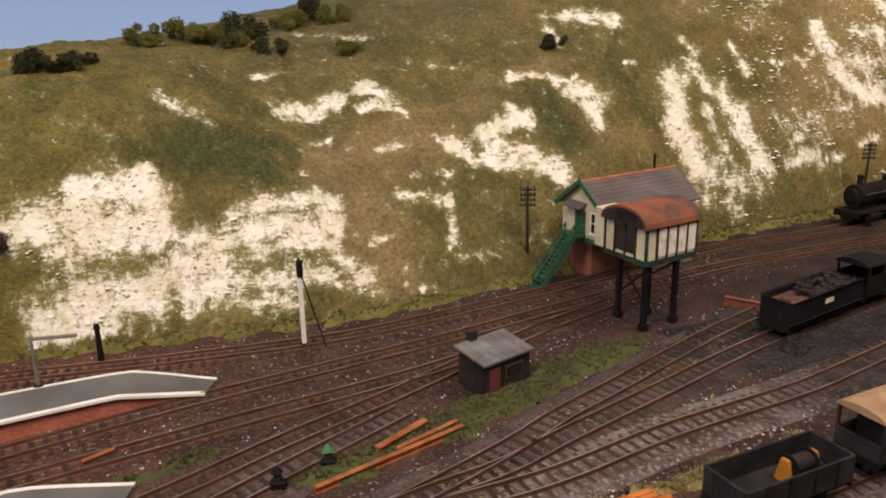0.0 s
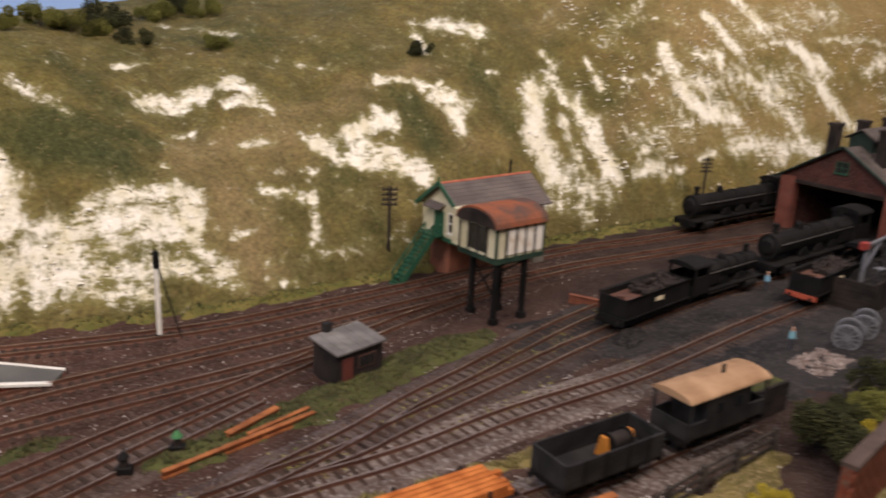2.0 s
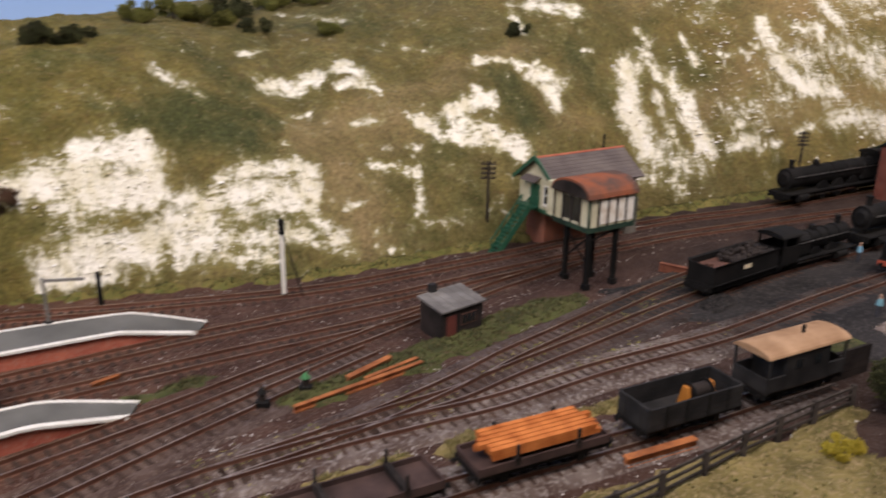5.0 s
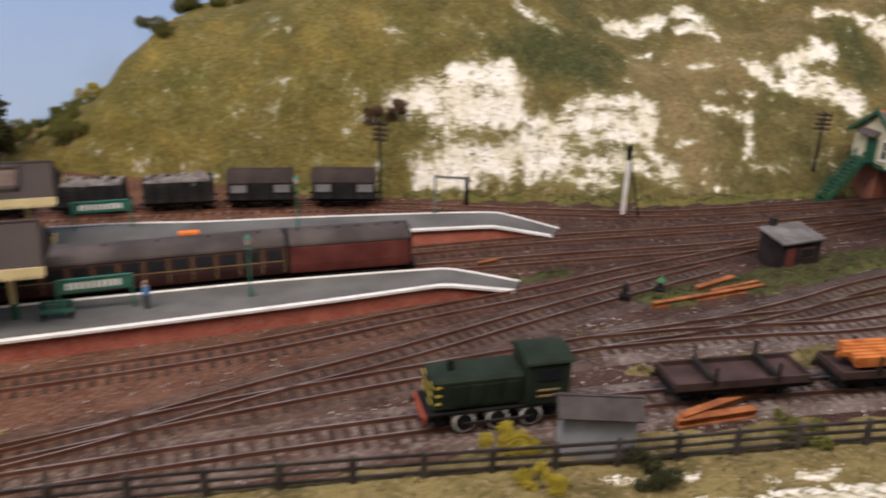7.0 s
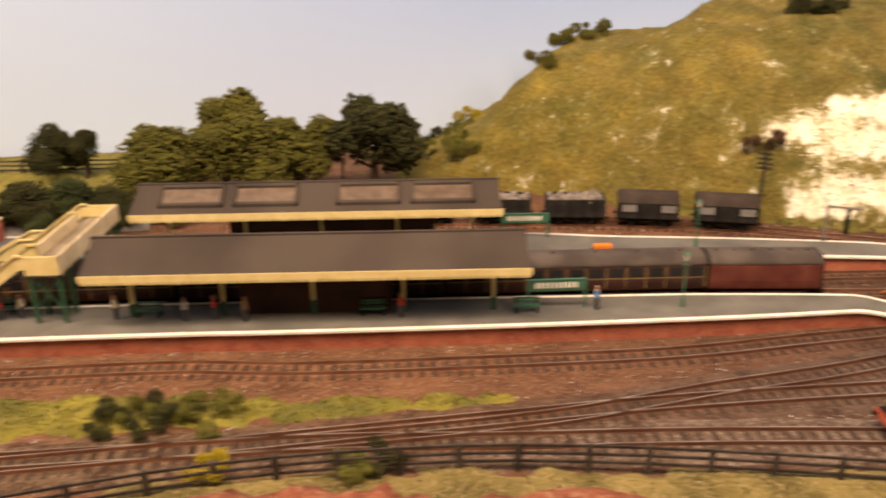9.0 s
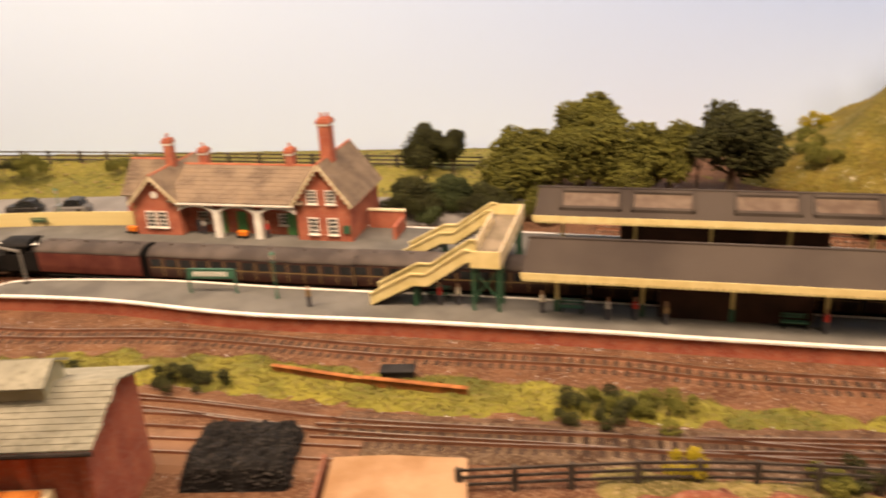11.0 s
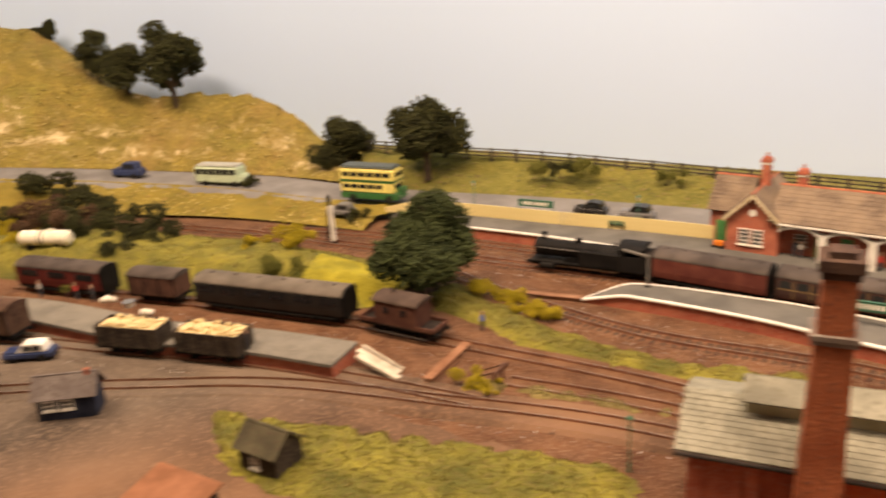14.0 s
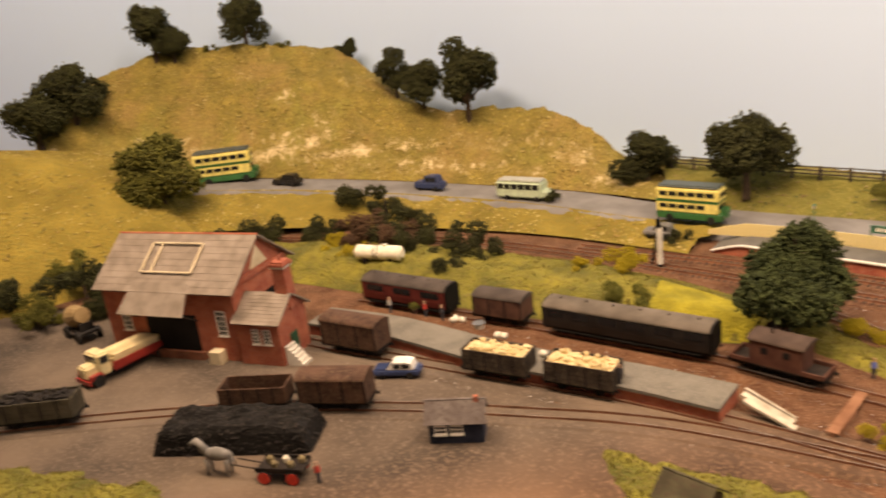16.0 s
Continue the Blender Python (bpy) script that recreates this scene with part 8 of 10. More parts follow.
for s in (-1, 1):
    part("cab_window", boxed(-0.036, -0.02, s * 0.0145 - 0.0004, s * 0.0145 + 0.0004, 0.034, 0.042), GLASS, cab)
    for k in range(4):
        part("louvre", boxed(-0.008 + k * 0.0105, -0.001 + k * 0.0105, s * 0.0124 - 0.0005, s * 0.0124 + 0.0007, 0.022, 0.035), SHUNT, t)
    for k in range(2):
        part("marking", boxed(-0.035, -0.021, s * 0.0147 - 0.0003, s * 0.0147 + 0.0004, 0.023 + 0.004 * k, 0.0242 + 0.004 * k), GOLD_TRIM, cab, "small pale marking bar")
HAZARD = mat("hazard_yellow", (0.45, 0.34, 0.03), (0.55, 0.43, 0.06), 80.0, 0.5, 0.05)
for k in range(3):
    for s in (-1, 1):
        part("wasp_stripe", boxed(0.0436, 0.0446, s * 0.0078 - 0.0032, s * 0.0078 + 0.0032, 0.0232 + k * 0.0055, 0.0248 + k * 0.0055), HAZARD, t, "yellow hazard stripe")
        part("wasp_stripe", boxed(0.0385, 0.0418, s * 0.0124 - 0.0004, s * 0.0124 + 0.0004, 0.0232 + k * 0.0055, 0.0248 + k * 0.0055), HAZARD, t, "yellow hazard stripe")
part("exhaust", rod(bmesh.new(), (0.03, 0, 0.039), (0.03, 0, 0.046), 0.0018), BLACK, t)
part("red_beam", boxed(0.0478, 0.0492, -0.0148, 0.0148, 0.0122, 0.0172), FADED_RED, t, "red buffer beam")
for k in (-0.018, 0.003, 0.024):
    wheelset(t, k, 0.0082, WHITE)
    for s in (-1, 1):
        part("wheel_rim", rod(bmesh.new(), (k, s * 0.0132, 0.0108), (k, s * 0.0142, 0.0108), 0.0068, seg=20), WHITE, t, "white painted wheel rim")
        part("wheel_disc", rod(bmesh.new(), (k, s * 0.0134, 0.0108), (k, s * 0.0146, 0.0108), 0.0057, seg=16), BLACK, t)
part("coupling_rod", boxed(-0.018, 0.024, -0.0156, -0.0148, 0.0098, 0.0114), GREY_WAGON, t)
part("coupling_rod", boxed(-0.018, 0.024, 0.0148, 0.0156, 0.0098, 0.0114), GREY_WAGON, t)
buffers(t, 0.094)

# back siding wagons
CHALK_LOAD = mat("china_clay_load", (0.15, 0.13, 0.12), (0.27, 0.245, 0.22), 60.0, 0.9, 0.4)
PALE_PATCH = plain("pale_grey_patch", (0.19, 0.19, 0.19), 0.7)
for x in (-0.36, -0.436):
    van("siding_back", x, "dark grey sheeted wagon with pale patches", GREY_WAGON, 0.066, 0.018, roof=mat("dark_sheet", (0.03, 0.022, 0.019), (0.065, 0.048, 0.04), 40.0, 0.85, 0.2), patches=PALE_PATCH, peaked=True)
for x in (-0.513, -0.59):
    open_wagon("siding_back", x, "dark grey wagon heaped with pale stone", GREY_WAGON, CHALK_LOAD, 0.021, L=0.066)
open_wagon("siding_back", -0.66, "dark grey wagon heaped with pale stone", GREY_WAGON, CHALK_LOAD, 0.021, L=0.066)

# depot engines
loco_tender("depot_road", 0.372, "black six-wheel tender heaped with coal at the depot", L=0.11)
locomotive("depot_road", 0.482, "black tender locomotive standing at the depot", 0.13)
BIG = Matrix.Diagonal((1.12, 1.12, 1.28, 1))
lo = locomotive("depot_road", 0.652, "grimy black locomotive backed into the engine shed", 0.19, flip=True)
lo.matrix_basis = lo.matrix_basis @ BIG
lo = locomotive("siding_back", 0.652, "large black express locomotive standing beside the engine shed", 0.2, flip=True)
lo.matrix_basis = lo.matrix_basis @ BIG
loco_tender("coaling_road", 0.598, "black tender with a faded red buffer beam", beam=FADED_RED, L=0.1)
locomotive("coaling_road", 0.72, "black tender locomotive beside the coaling stage", 0.13)

# the train at the platforms
locomotive("main_line", -1.3, "black steam tank locomotive heading a passenger train", 0.17, flip=True, tank=True, y=-0.222)
RED_VAN = mat("brick_red_van", (0.1, 0.025, 0.02), (0.16, 0.048, 0.035), 50.0, 0.6, 0.1)
coach("main_line", -1.183, "maroon luggage van coupled behind the locomotive", 0.13, body=RED_VAN, windows=0, trim=False, y=-0.13)
for x, y in ((-1.028, -0.023), (-0.833, 0.112), (-0.633, 0.244), (-0.435, 0.375)):
    coach("main_line", x, "maroon compartment coach with gilt lining and grey roof", y=y)
coach("main_line", -0.29, "short maroon luggage van at the tail of the train", 0.1, y=0.468, body=RED_VAN, windows=0, trim=False)

# goods yard stock
DUSK_BROWN = mat("grimy_dark_brown", (0.05, 0.026, 0.018), (0.11, 0.058, 0.04), 55.0, 0.8, 0.25, c=(0.14, 0.09, 0.06), fine=380.0)
BLACK_VAN = mat("black_coach", (0.006, 0.0068, 0.0072), (0.015, 0.016, 0.0165), 40.0, 0.45, 0.1)
coach("dock_road", -1.367, "long black bogie van with small windows at the dock", 0.203, y=-0.615, body=BLACK_VAN, windows=6, trim=False, roof=mat("grey_brown_roof", (0.1, 0.085, 0.07), (0.17, 0.145, 0.12), 30.0, 0.85, 0.15))
brake_van("dock_road", -1.253, "reddish-brown brake van at the dock", mat("dusty_red_brown", (0.075, 0.03, 0.022), (0.14, 0.064, 0.045), 50.0, 0.8, 0.2), mat("dark_brown_roof", (0.05, 0.034, 0.028), (0.09, 0.062, 0.05), 40.0, 0.85, 0.2), 0.096, low_ends=True)
van("dock_road", -1.485, "brown goods van in the yard", BROWN, y=-0.742, L=0.07, high=0.024)
coach("dock_road", -1.578, "dark red bogie van at the goods dock", 0.14, y=-0.845, body=mat("dark_red_van", (0.1, 0.018, 0.017), (0.16, 0.034, 0.028), 50.0, 0.6, 0.1), windows=3, trim=False)
STONE_WAGON = mat("worn_grey_brown_planks", (0.03, 0.023, 0.018), (0.07, 0.054, 0.042), 70.0, 0.85, 0.3, c=(0.1, 0.08, 0.06), fine=400.0)
PEBBLE = mat("pale_timber_load", (0.55, 0.42, 0.22), (0.75, 0.62, 0.38), 60.0, 0.85, 0.3)
open_wagon("goods_shed_road", -1.287, "dark open wagon loaded with pale stone", STONE_WAGON, PEBBLE, 0.023, y=-0.688, L=0.076)
open_wagon("goods_shed_road", -1.345, "dark open wagon loaded with pale stone", STONE_WAGON, PEBBLE, 0.023, y=-0.765, L=0.076)
van("goods_shed_road", -1.468, "brown curved-roof goods van beside the shed", DUSK_BROWN, y=-0.922, L=0.084, high=0.03, roof=DUSK_BROWN)
COAL_LOAD = mat("coal_load", (0.01, 0.009, 0.009), (0.03, 0.026, 0.024), 80.0, 0.7, 0.5)
van("coal_road", -1.327, "rusty brown flat-topped slatted goods van", DUSK_BROWN, L=0.078, high=0.026, y=-0.95, roof=DUSK_BROWN)
open_wagon("coal_road", -1.353, "empty rusty brown open wagon beside the coal heap", DUSK_BROWN, None, 0.019, y=-1.035, L=0.076)
open_wagon("coal_road", -1.4, "weathered grey-green open wagon", mat("grey_green_wagon", (0.045, 0.04, 0.028), (0.09, 0.08, 0.058), 50.0, 0.8, 0.2), COAL_LOAD, 0.023, y=-1.285, L=0.092)

# ---- small things: shared pieces ----


def island_mat(name, colours, rough=0.95):
    """A material whose colour changes from one small clump or stone of a mesh to the next."""
    m = bpy.data.materials.new(name)
    m.use_nodes = True
    nt = m.node_tree
    bs = nt.nodes["Principled BSDF"]
    geo, ramp = nt.nodes.new("ShaderNodeNewGeometry"), nt.nodes.new("ShaderNodeValToRGB")
    ramp.color_ramp.interpolation = "CONSTANT"
    while len(ramp.color_ramp.elements) < len(colours):
        ramp.color_ramp.elements.new(1.0)
    for i, c in enumerate(colours):
        ramp.color_ramp.elements[i].position = i / len(colours)
        ramp.color_ramp.elements[i].color = (*c, 1)
    nt.links.new(geo.outputs["Random Per Island"], ramp.inputs[0])
    nt.links.new(ramp.outputs[0], bs.inputs["Base Color"])
    bs.inputs["Roughness"].default_value = rough
    return m


def clumps(name, spots, material, label, category, seed=1):
    """Many small uneven lumps; spots are (x, y, z, radius, squash)."""
    rnd = random.Random(seed)
    verts, faces = [], []
    for x, y, z, r, q in spots:
        i = len(verts)
        a = rnd.uniform(0, 6.28)
        c, s = math.cos(a), math.sin(a)
        for ux, uy, uz in ((1, 0, 0), (-1, 0, 0), (0, 1, 0), (0, -1, 0), (0, 0, 1), (0, 0, -0.5)):
            k = r * rnd.uniform(0.65, 1.3)
            verts.append((x + k * (ux * c - uy * s), y + k * (ux * s + uy * c), z + k * uz * q))
        faces += [(i, i + 2, i + 4), (i + 2, i + 1, i + 4), (i + 1, i + 3, i + 4), (i + 3, i, i + 4), (i + 2, i, i + 5), (i + 1, i + 2, i + 5), (i + 3, i + 1, i + 5), (i, i + 3, i + 5)]
    me = bpy.data.meshes.new(name)
    me.from_pydata(verts, [], faces)
    me.materials.append(material)
    return tagged(new(name, me), label, category, kind="stuff")


def tufts(name, spots, material, label, seed=1):
    """Upright grass tufts of a few blades; spots are (x, y, z, height)."""
    rnd = random.Random(seed)
    verts, faces = [], []
    for x, y, z, h in spots:
        for _ in range(4):
            a, w = rnd.uniform(0, 6.28), h * rnd.uniform(0.12, 0.22)
            dx, dy = math.cos(a) * w, math.sin(a) * w
            lx, ly = rnd.uniform(-0.7, 0.7) * h, rnd.uniform(-0.7, 0.7) * h
            i = len(verts)
            verts += [(x - dx, y - dy, z - 0.0005), (x + dx, y + dy, z - 0.0005), (x + lx, y + ly, z + h * rnd.uniform(0.6, 1.1))]
            faces.append((i, i + 1, i + 2))
    me = bpy.data.meshes.new(name)
    me.from_pydata(verts, [], faces)
    me.materials.append(material)
    return tagged(new(name, me), label, "grass", kind="stuff")


def on_surface(ob, n, seed, keep=None):
    """Random spots on a sheet of ground."""
    rnd = random.Random(seed)
    polys = [p for p in ob.data.polygons if keep is None or keep(p)]
    if not polys:
        return []
    weights = list(np.cumsum([p.area for p in polys]))
    out = []
    for p in rnd.choices(polys, cum_weights=weights, k=n):
        vs = [ob.data.vertices[i].co for i in p.vertices]
        u, v = rnd.random(), rnd.random()
        q = vs[0].lerp(vs[1], u).lerp(vs[-1].lerp(vs[2], u), v) if len(vs) == 4 else vs[0].lerp(vs[1], u)
        out.append((q, rnd.random()))
    return out


# ---- scrub and loose stones on the ground ----
mask_of = list(chalk)
grassy = lambda p: max(mask_of[i] for i in p.vertices) < 0.55 and p.center.x > -0.8
bare = lambda p: min(mask_of[i] for i in p.vertices) > 0.2
SCRUB = island_mat("mixed_scrub", [(0.11, 0.1, 0.034), (0.15, 0.125, 0.04), (0.085, 0.085, 0.026), (0.2, 0.15, 0.06), (0.09, 0.1, 0.03), (0.26, 0.21, 0.09), (0.15, 0.1, 0.045), (0.12, 0.12, 0.036), (0.22, 0.16, 0.07)])
clumps("hill_scrub", [(q.x, q.y, q.z, 0.0005 + 0.0014 * k**4, 0.6) for q, k in on_surface(hill, 56000, 5, lambda p: grassy(p) and p.center.x < 1.15)], SCRUB, "scattered olive and brown scrub over the hillside", "scrub", 5)
CHALK_BITS = island_mat("chalk_stones", [(0.8, 0.77, 0.68), (0.7, 0.66, 0.55), (0.86, 0.84, 0.78), (0.5, 0.44, 0.28)])
clumps("chalk_stones", [(q.x, q.y, q.z, 0.0008 + 0.0028 * k**4, 0.4) for q, k in on_surface(hill, 3600, 6, bare)], CHALK_BITS, "loose white chalk stones on bare faces", "chalk stones", 6)
clumps("chalk_flecks", [(q.x, q.y, q.z, 0.001 + 0.004 * k**3, 0.35) for q, k in on_surface(hill, 2600, 16, lambda p: p.center.x > 0.42 and p.center.z < 0.3 and noise.noise(p.center * 13) > 0.0)], CHALK_BITS, "scattered chalk lumps on the rough turf", "chalk stones", 16)
MOSS_BITS = island_mat("moss_on_chalk", [(0.24, 0.23, 0.08), (0.34, 0.31, 0.13), (0.42, 0.38, 0.19), (0.2, 0.19, 0.06)])
clumps("hill_moss", [(q.x, q.y, q.z, 0.0008 + 0.0016 * k**3, 0.4) for q, k in on_surface(hill, 3600, 7, lambda p: min(mask_of[i] for i in p.vertices) > 0.1 and noise.noise(p.center * 40) > 0.05)], MOSS_BITS, "moss growing over the chalk", "moss", 7)
STONES = island_mat("ballast_stones", [(0.06, 0.035, 0.028), (0.16, 0.11, 0.09), (0.3, 0.25, 0.22), (0.1, 0.06, 0.045), (0.4, 0.36, 0.33), (0.07, 0.045, 0.04), (0.13, 0.08, 0.06)])
PALE_STONES = island_mat("pale_ballast_stones", [(0.24, 0.2, 0.18), (0.38, 0.345, 0.33), (0.11, 0.07, 0.055), (0.56, 0.53, 0.51), (0.18, 0.14, 0.12)])
rnd = random.Random(8)
spots, pale = [], []
for key, line in LINE.items():
    lefts = sides(line)
    for p, s in zip(line, lefts):
        if not (-1.5 < p.x < 0.7 and p.y < 0.95):
            continue
        grey = key == "front_siding" and p.x > -0.22 or (key == "coaling_road" and p.x < 0.3)
        if p.x > 0.42 and key != "siding_back":
            continue
        for _ in range(44 if grey else 20):
            d = rnd.gauss(0, 0.026) if grey else rnd.uniform(-0.034, 0.034)
            q = p + s * d + Vector((rnd.uniform(-0.006, 0.006), rnd.uniform(-0.006, 0.006)))
            lot = pale if grey or noise.noise((q.x * 11, q.y * 11, 2)) > 0.02 and rnd.random() < 0.7 else spots
            lot.append((q.x, q.y, 0.0012 if abs(d) < 0.022 else 0.0004, rnd.uniform(0.0005, 0.0013), 0.8))
moss_spots = []
for key in ("depot_lead", "depot_road", "coaling_road", "front_siding"):
    for p, s in zip(LINE[key], sides(LINE[key])):
        if -0.1 < p.x < 0.34 and noise.noise((p.x * 22, p.y * 22, 7)) > -0.02:
            for _ in range(16):
                d = rnd.gauss(0.014 if key != "depot_lead" else -0.008, 0.007)
                moss_spots.append((p.x + s.x * d + rnd.uniform(-0.006, 0.006), p.y + s.y * d + rnd.uniform(-0.006, 0.006), 0.0016, rnd.uniform(0.0006, 0.0017), 0.7))
clumps("track_moss", moss_spots, island_mat("track_moss_bits", [(0.16, 0.16, 0.03), (0.24, 0.22, 0.05), (0.1, 0.11, 0.025), (0.3, 0.26, 0.09)]), "yellow-green moss growing between the depot rails", "moss", 12)
chalky = []
for _ in range(2600):
    k, n = rnd.random(), rnd.choice((0, 0, 1))
    x = -0.05 + 0.24 * k
    y = 0.25 + 0.092 * k - 0.022 * n + 0.006 * noise.noise((x * 40, n, 3)) + rnd.gauss(0, 0.0028)
    if noise.noise((x * 24, n * 5.0, 9)) > -0.12:
        chalky.append((x, y, max(0.002, land_z("chalk_edge", x, y)) + 0.001, rnd.uniform(0.0006, 0.0019), 0.7))
clumps("chalk_rubble", chalky, CHALK_BITS, "streaks of white chalk rubble in the grass below the fence", "rubble", 13)
clumps("loose_ballast", spots, STONES, "loose brown ballast stones among the tracks", "ballast", 8)
clumps("pale_ballast", pale, PALE_STONES, "loose pale grey ballast stones along the sidings", "ballast", 9)
BLADES = island_mat("rough_grass_blades", [(0.2, 0.175, 0.06), (0.32, 0.27, 0.1), (0.14, 0.135, 0.035), (0.42, 0.35, 0.17), (0.1, 0.11, 0.03), (0.26, 0.19, 0.09)])
GREEN_BLADES = island_mat("green_grass_blades", [(0.05, 0.065, 0.018), (0.09, 0.1, 0.028), (0.035, 0.045, 0.016), (0.14, 0.125, 0.045), (0.09, 0.06, 0.03)])
YELLOW_BLADES = island_mat("yellow_grass_blades", [(0.18, 0.17, 0.03), (0.28, 0.25, 0.045), (0.11, 0.12, 0.025), (0.22, 0.17, 0.055), (0.34, 0.29, 0.08), (0.14, 0.1, 0.035)])
for ob in list(bpy.data.objects):
    base = ob.name.split(".")[0]
    if ob.type != "MESH" or base not in ("yard_grass", "triangle_grass", "yard_tuft_grass", "hut_grass", "platform_end_grass", "front_grass", "siding_grass", "hill_foot_grass", "main_line_bank", "wall_bank"):
        continue
    area = sum(p.area for p in ob.data.polygons)
    n = int(min(9000, area * (70000 if base not in ("front_grass", "main_line_bank", "wall_bank") else 40000)))
    blades = GREEN_BLADES if base in ("hut_grass", "platform_end_grass", "hill_foot_grass") else BLADES if base in ("front_grass", "siding_grass", "yard_tuft_grass", "wall_bank") else YELLOW_BLADES
    tufts("grass_tufts", [(q.x, q.y, q.z, 0.0012 + 0.0026 * k) for q, k in on_surface(ob, n, 20, lambda p: p.center.z > 0.0004)], blades, "rough tufts standing in the static grass", 21)

GOLD_SCRUB = island_mat("golden_scrub", [(0.23, 0.17, 0.04), (0.36, 0.28, 0.07), (0.15, 0.12, 0.03), (0.44, 0.35, 0.13), (0.2, 0.17, 0.04), (0.28, 0.19, 0.06)])
for name, n, seed in (("west_hill", 12000, 31), ("near_west_hill", 3500, 32), ("road_verge", 3500, 33), ("station_bank", 4500, 34)):
    clumps("dry_scrub", [(q.x, q.y, q.z, 0.0012 + 0.0034 * k**3, 0.55) for q, k in on_surface(bpy.data.objects[name], n, seed, lambda p: noise.noise(p.center * 11) > -0.2)], GOLD_SCRUB if name != "station_bank" else SCRUB, "dry golden scrub scattered over the slope", "scrub", seed)

# ---- platform furniture ----
SIGN_GREEN = plain("sign_green", (0.03, 0.14, 0.09), 0.45)


def name_board(x, y, angle, z, w=0.05):
    t = thing("name_board", "green station name board with white lettering on two posts", "sign", frame_at(x, y, angle, z), "station signs")
    for s in (-1, 1):
        part("post", boxed(s * w / 2 - 0.0009, s * w / 2 + 0.0009, -0.001, 0.001, -0.001, 0.027), SIGN_GREEN, t)
    b = part("board", boxed(-w / 2 + 0.0012, w / 2 - 0.0012, -0.0008, 0.0008, 0.0165, 0.0265), SIGN_GREEN, t)
    part("frame", boxed(-w / 2 + 0.001, w / 2 - 0.001, -0.0012, 0.0012, 0.0262, 0.0272), SIGN_GREEN, b)
    n = 10
    for i in range(n):
        a = -w / 2 + 0.006 + i * (w - 0.012) / n
        part("lettering_bar", boxed(a, a + (w - 0.012) / n * 0.66, -0.0012, -0.0006, 0.0192, 0.0242), WHITE, b)
    return t


P_ANGLE = 33.2
name_board(-0.422, 0.321, P_ANGLE + 2, 0.017)
name_board(-0.525, 0.466, P_ANGLE, 0.017)
name_board(-1.018, -0.078, P_ANGLE + 6, 0.017)
name_board(-1.494, -0.204, 41, 0.02, 0.053)


def bench(x, y, angle, z, red=False):
    t = thing("platform_bench", "green slatted platform bench", "bench", frame_at(x, y, angle, z), "benches")
    for i in range(3):
        part("seat_slat", boxed(-0.011, 0.011, -0.0025 + i * 0.0022, -0.0008 + i * 0.0022, 0.0058, 0.0066), SIGN_GREEN, t)
    for i in range(2):
        part("back_slat", boxed(-0.011, 0.011, 0.004, 0.0048, 0.0082 + i * 0.0026, 0.01 + i * 0.0026), SIGN_GREEN, t)
    for s in (-0.009, 0.009):
        bm = boxed(s - 0.0006, s + 0.0006, -0.0022, -0.001, -0.0004, 0.0058)
        box(bm, s - 0.0006, s + 0.0006, 0.0036, 0.0048, -0.0004, 0.0125)
        part("leg", bm, BLACK, t)
    return t


for x, y, a in ((-0.714, 0.127, 33), (-0.551, 0.229, 33), (-0.44, 0.3, 33), (-1.398, -0.126, 221), (-0.83, 0.066, 33), (-0.61, 0.41, 213)):
    bench(x, y, a, 0.017)


def platform_lamp(x, y, z, high=0.05):
    t = thing("platform_lamp", "slender green platform lamp with a small lantern", "lamp post", pose(x, y, z), "platform lamps")
    part("base", rod(bmesh.new(), (0, 0, -0.0005), (0, 0, 0.008), 0.0018, 0.0012), SIGN_GREEN, t)
    part("post", rod(bmesh.new(), (0, 0, 0.008), (0, 0, high - 0.007), 0.0008, 0.0006), SIGN_GREEN, t)
    lan = part("lantern", rod(bmesh.new(), (0, 0, high - 0.007), (0, 0, high - 0.002), 0.0014, 0.0026, 6), plain("lantern_glass", (0.6, 0.58, 0.5), 0.2), t, "pale lantern glass")
    part("cap", rod(bmesh.new(), (0, 0, high - 0.002), (0, 0, high + 0.001), 0.003, 0.0005, 6), SIGN_GREEN, lan)
    part("ladder_bar", boxed(-0.003, 0.003, -0.0004, 0.0004, high - 0.0115, high - 0.0105), SIGN_GREEN, t)
    return t


for x, y, z in ((-0.329, 0.379, 0.017), (-0.955, -0.041, 0.017), (-1.575, -0.268, 0.017), (-1.378, -0.106, 0.017), (-0.36, 0.53, 0.017), (-0.933, -0.403, 0.0)):
    platform_lamp(x, y, z)


def figurine(x, y, z, angle, coat, label):
    """A little standing figure as one plain peg shape."""
    bm = bmesh.new()
    rod(bm, (0, 0, -0.0003), (0, 0, 0.0115), 0.0018, 0.0024, 8)
    rod(bm, (0, 0, 0.0115), (0, 0, 0.0185), 0.003, 0.0021, 8)
    rod(bm, (0, 0, 0.0185), (0, 0, 0.0197), 0.0012, 0.0012, 8)
    bmesh.ops.create_icosphere(bm, subdivisions=1, radius=0.0017, matrix=Matrix.Translation((0, 0, 0.021)))
    for f in bm.faces:
        z2 = f.calc_center_median().z
        f.material_index = 2 if z2 > 0.0184 else 1 if z2 > 0.0112 else 0
    ob = part("figurine", bm, plain("figure_trousers", (0.06, 0.06, 0.07)))
    ob.data.materials.append(plain("figure_coat", coat))
    ob.data.materials.append(plain("figure_buff", (0.42, 0.26, 0.18)))
    ob.matrix_basis = frame_at(x, y, angle, z)
    return tagged(ob, label, "figurine", "figurines")


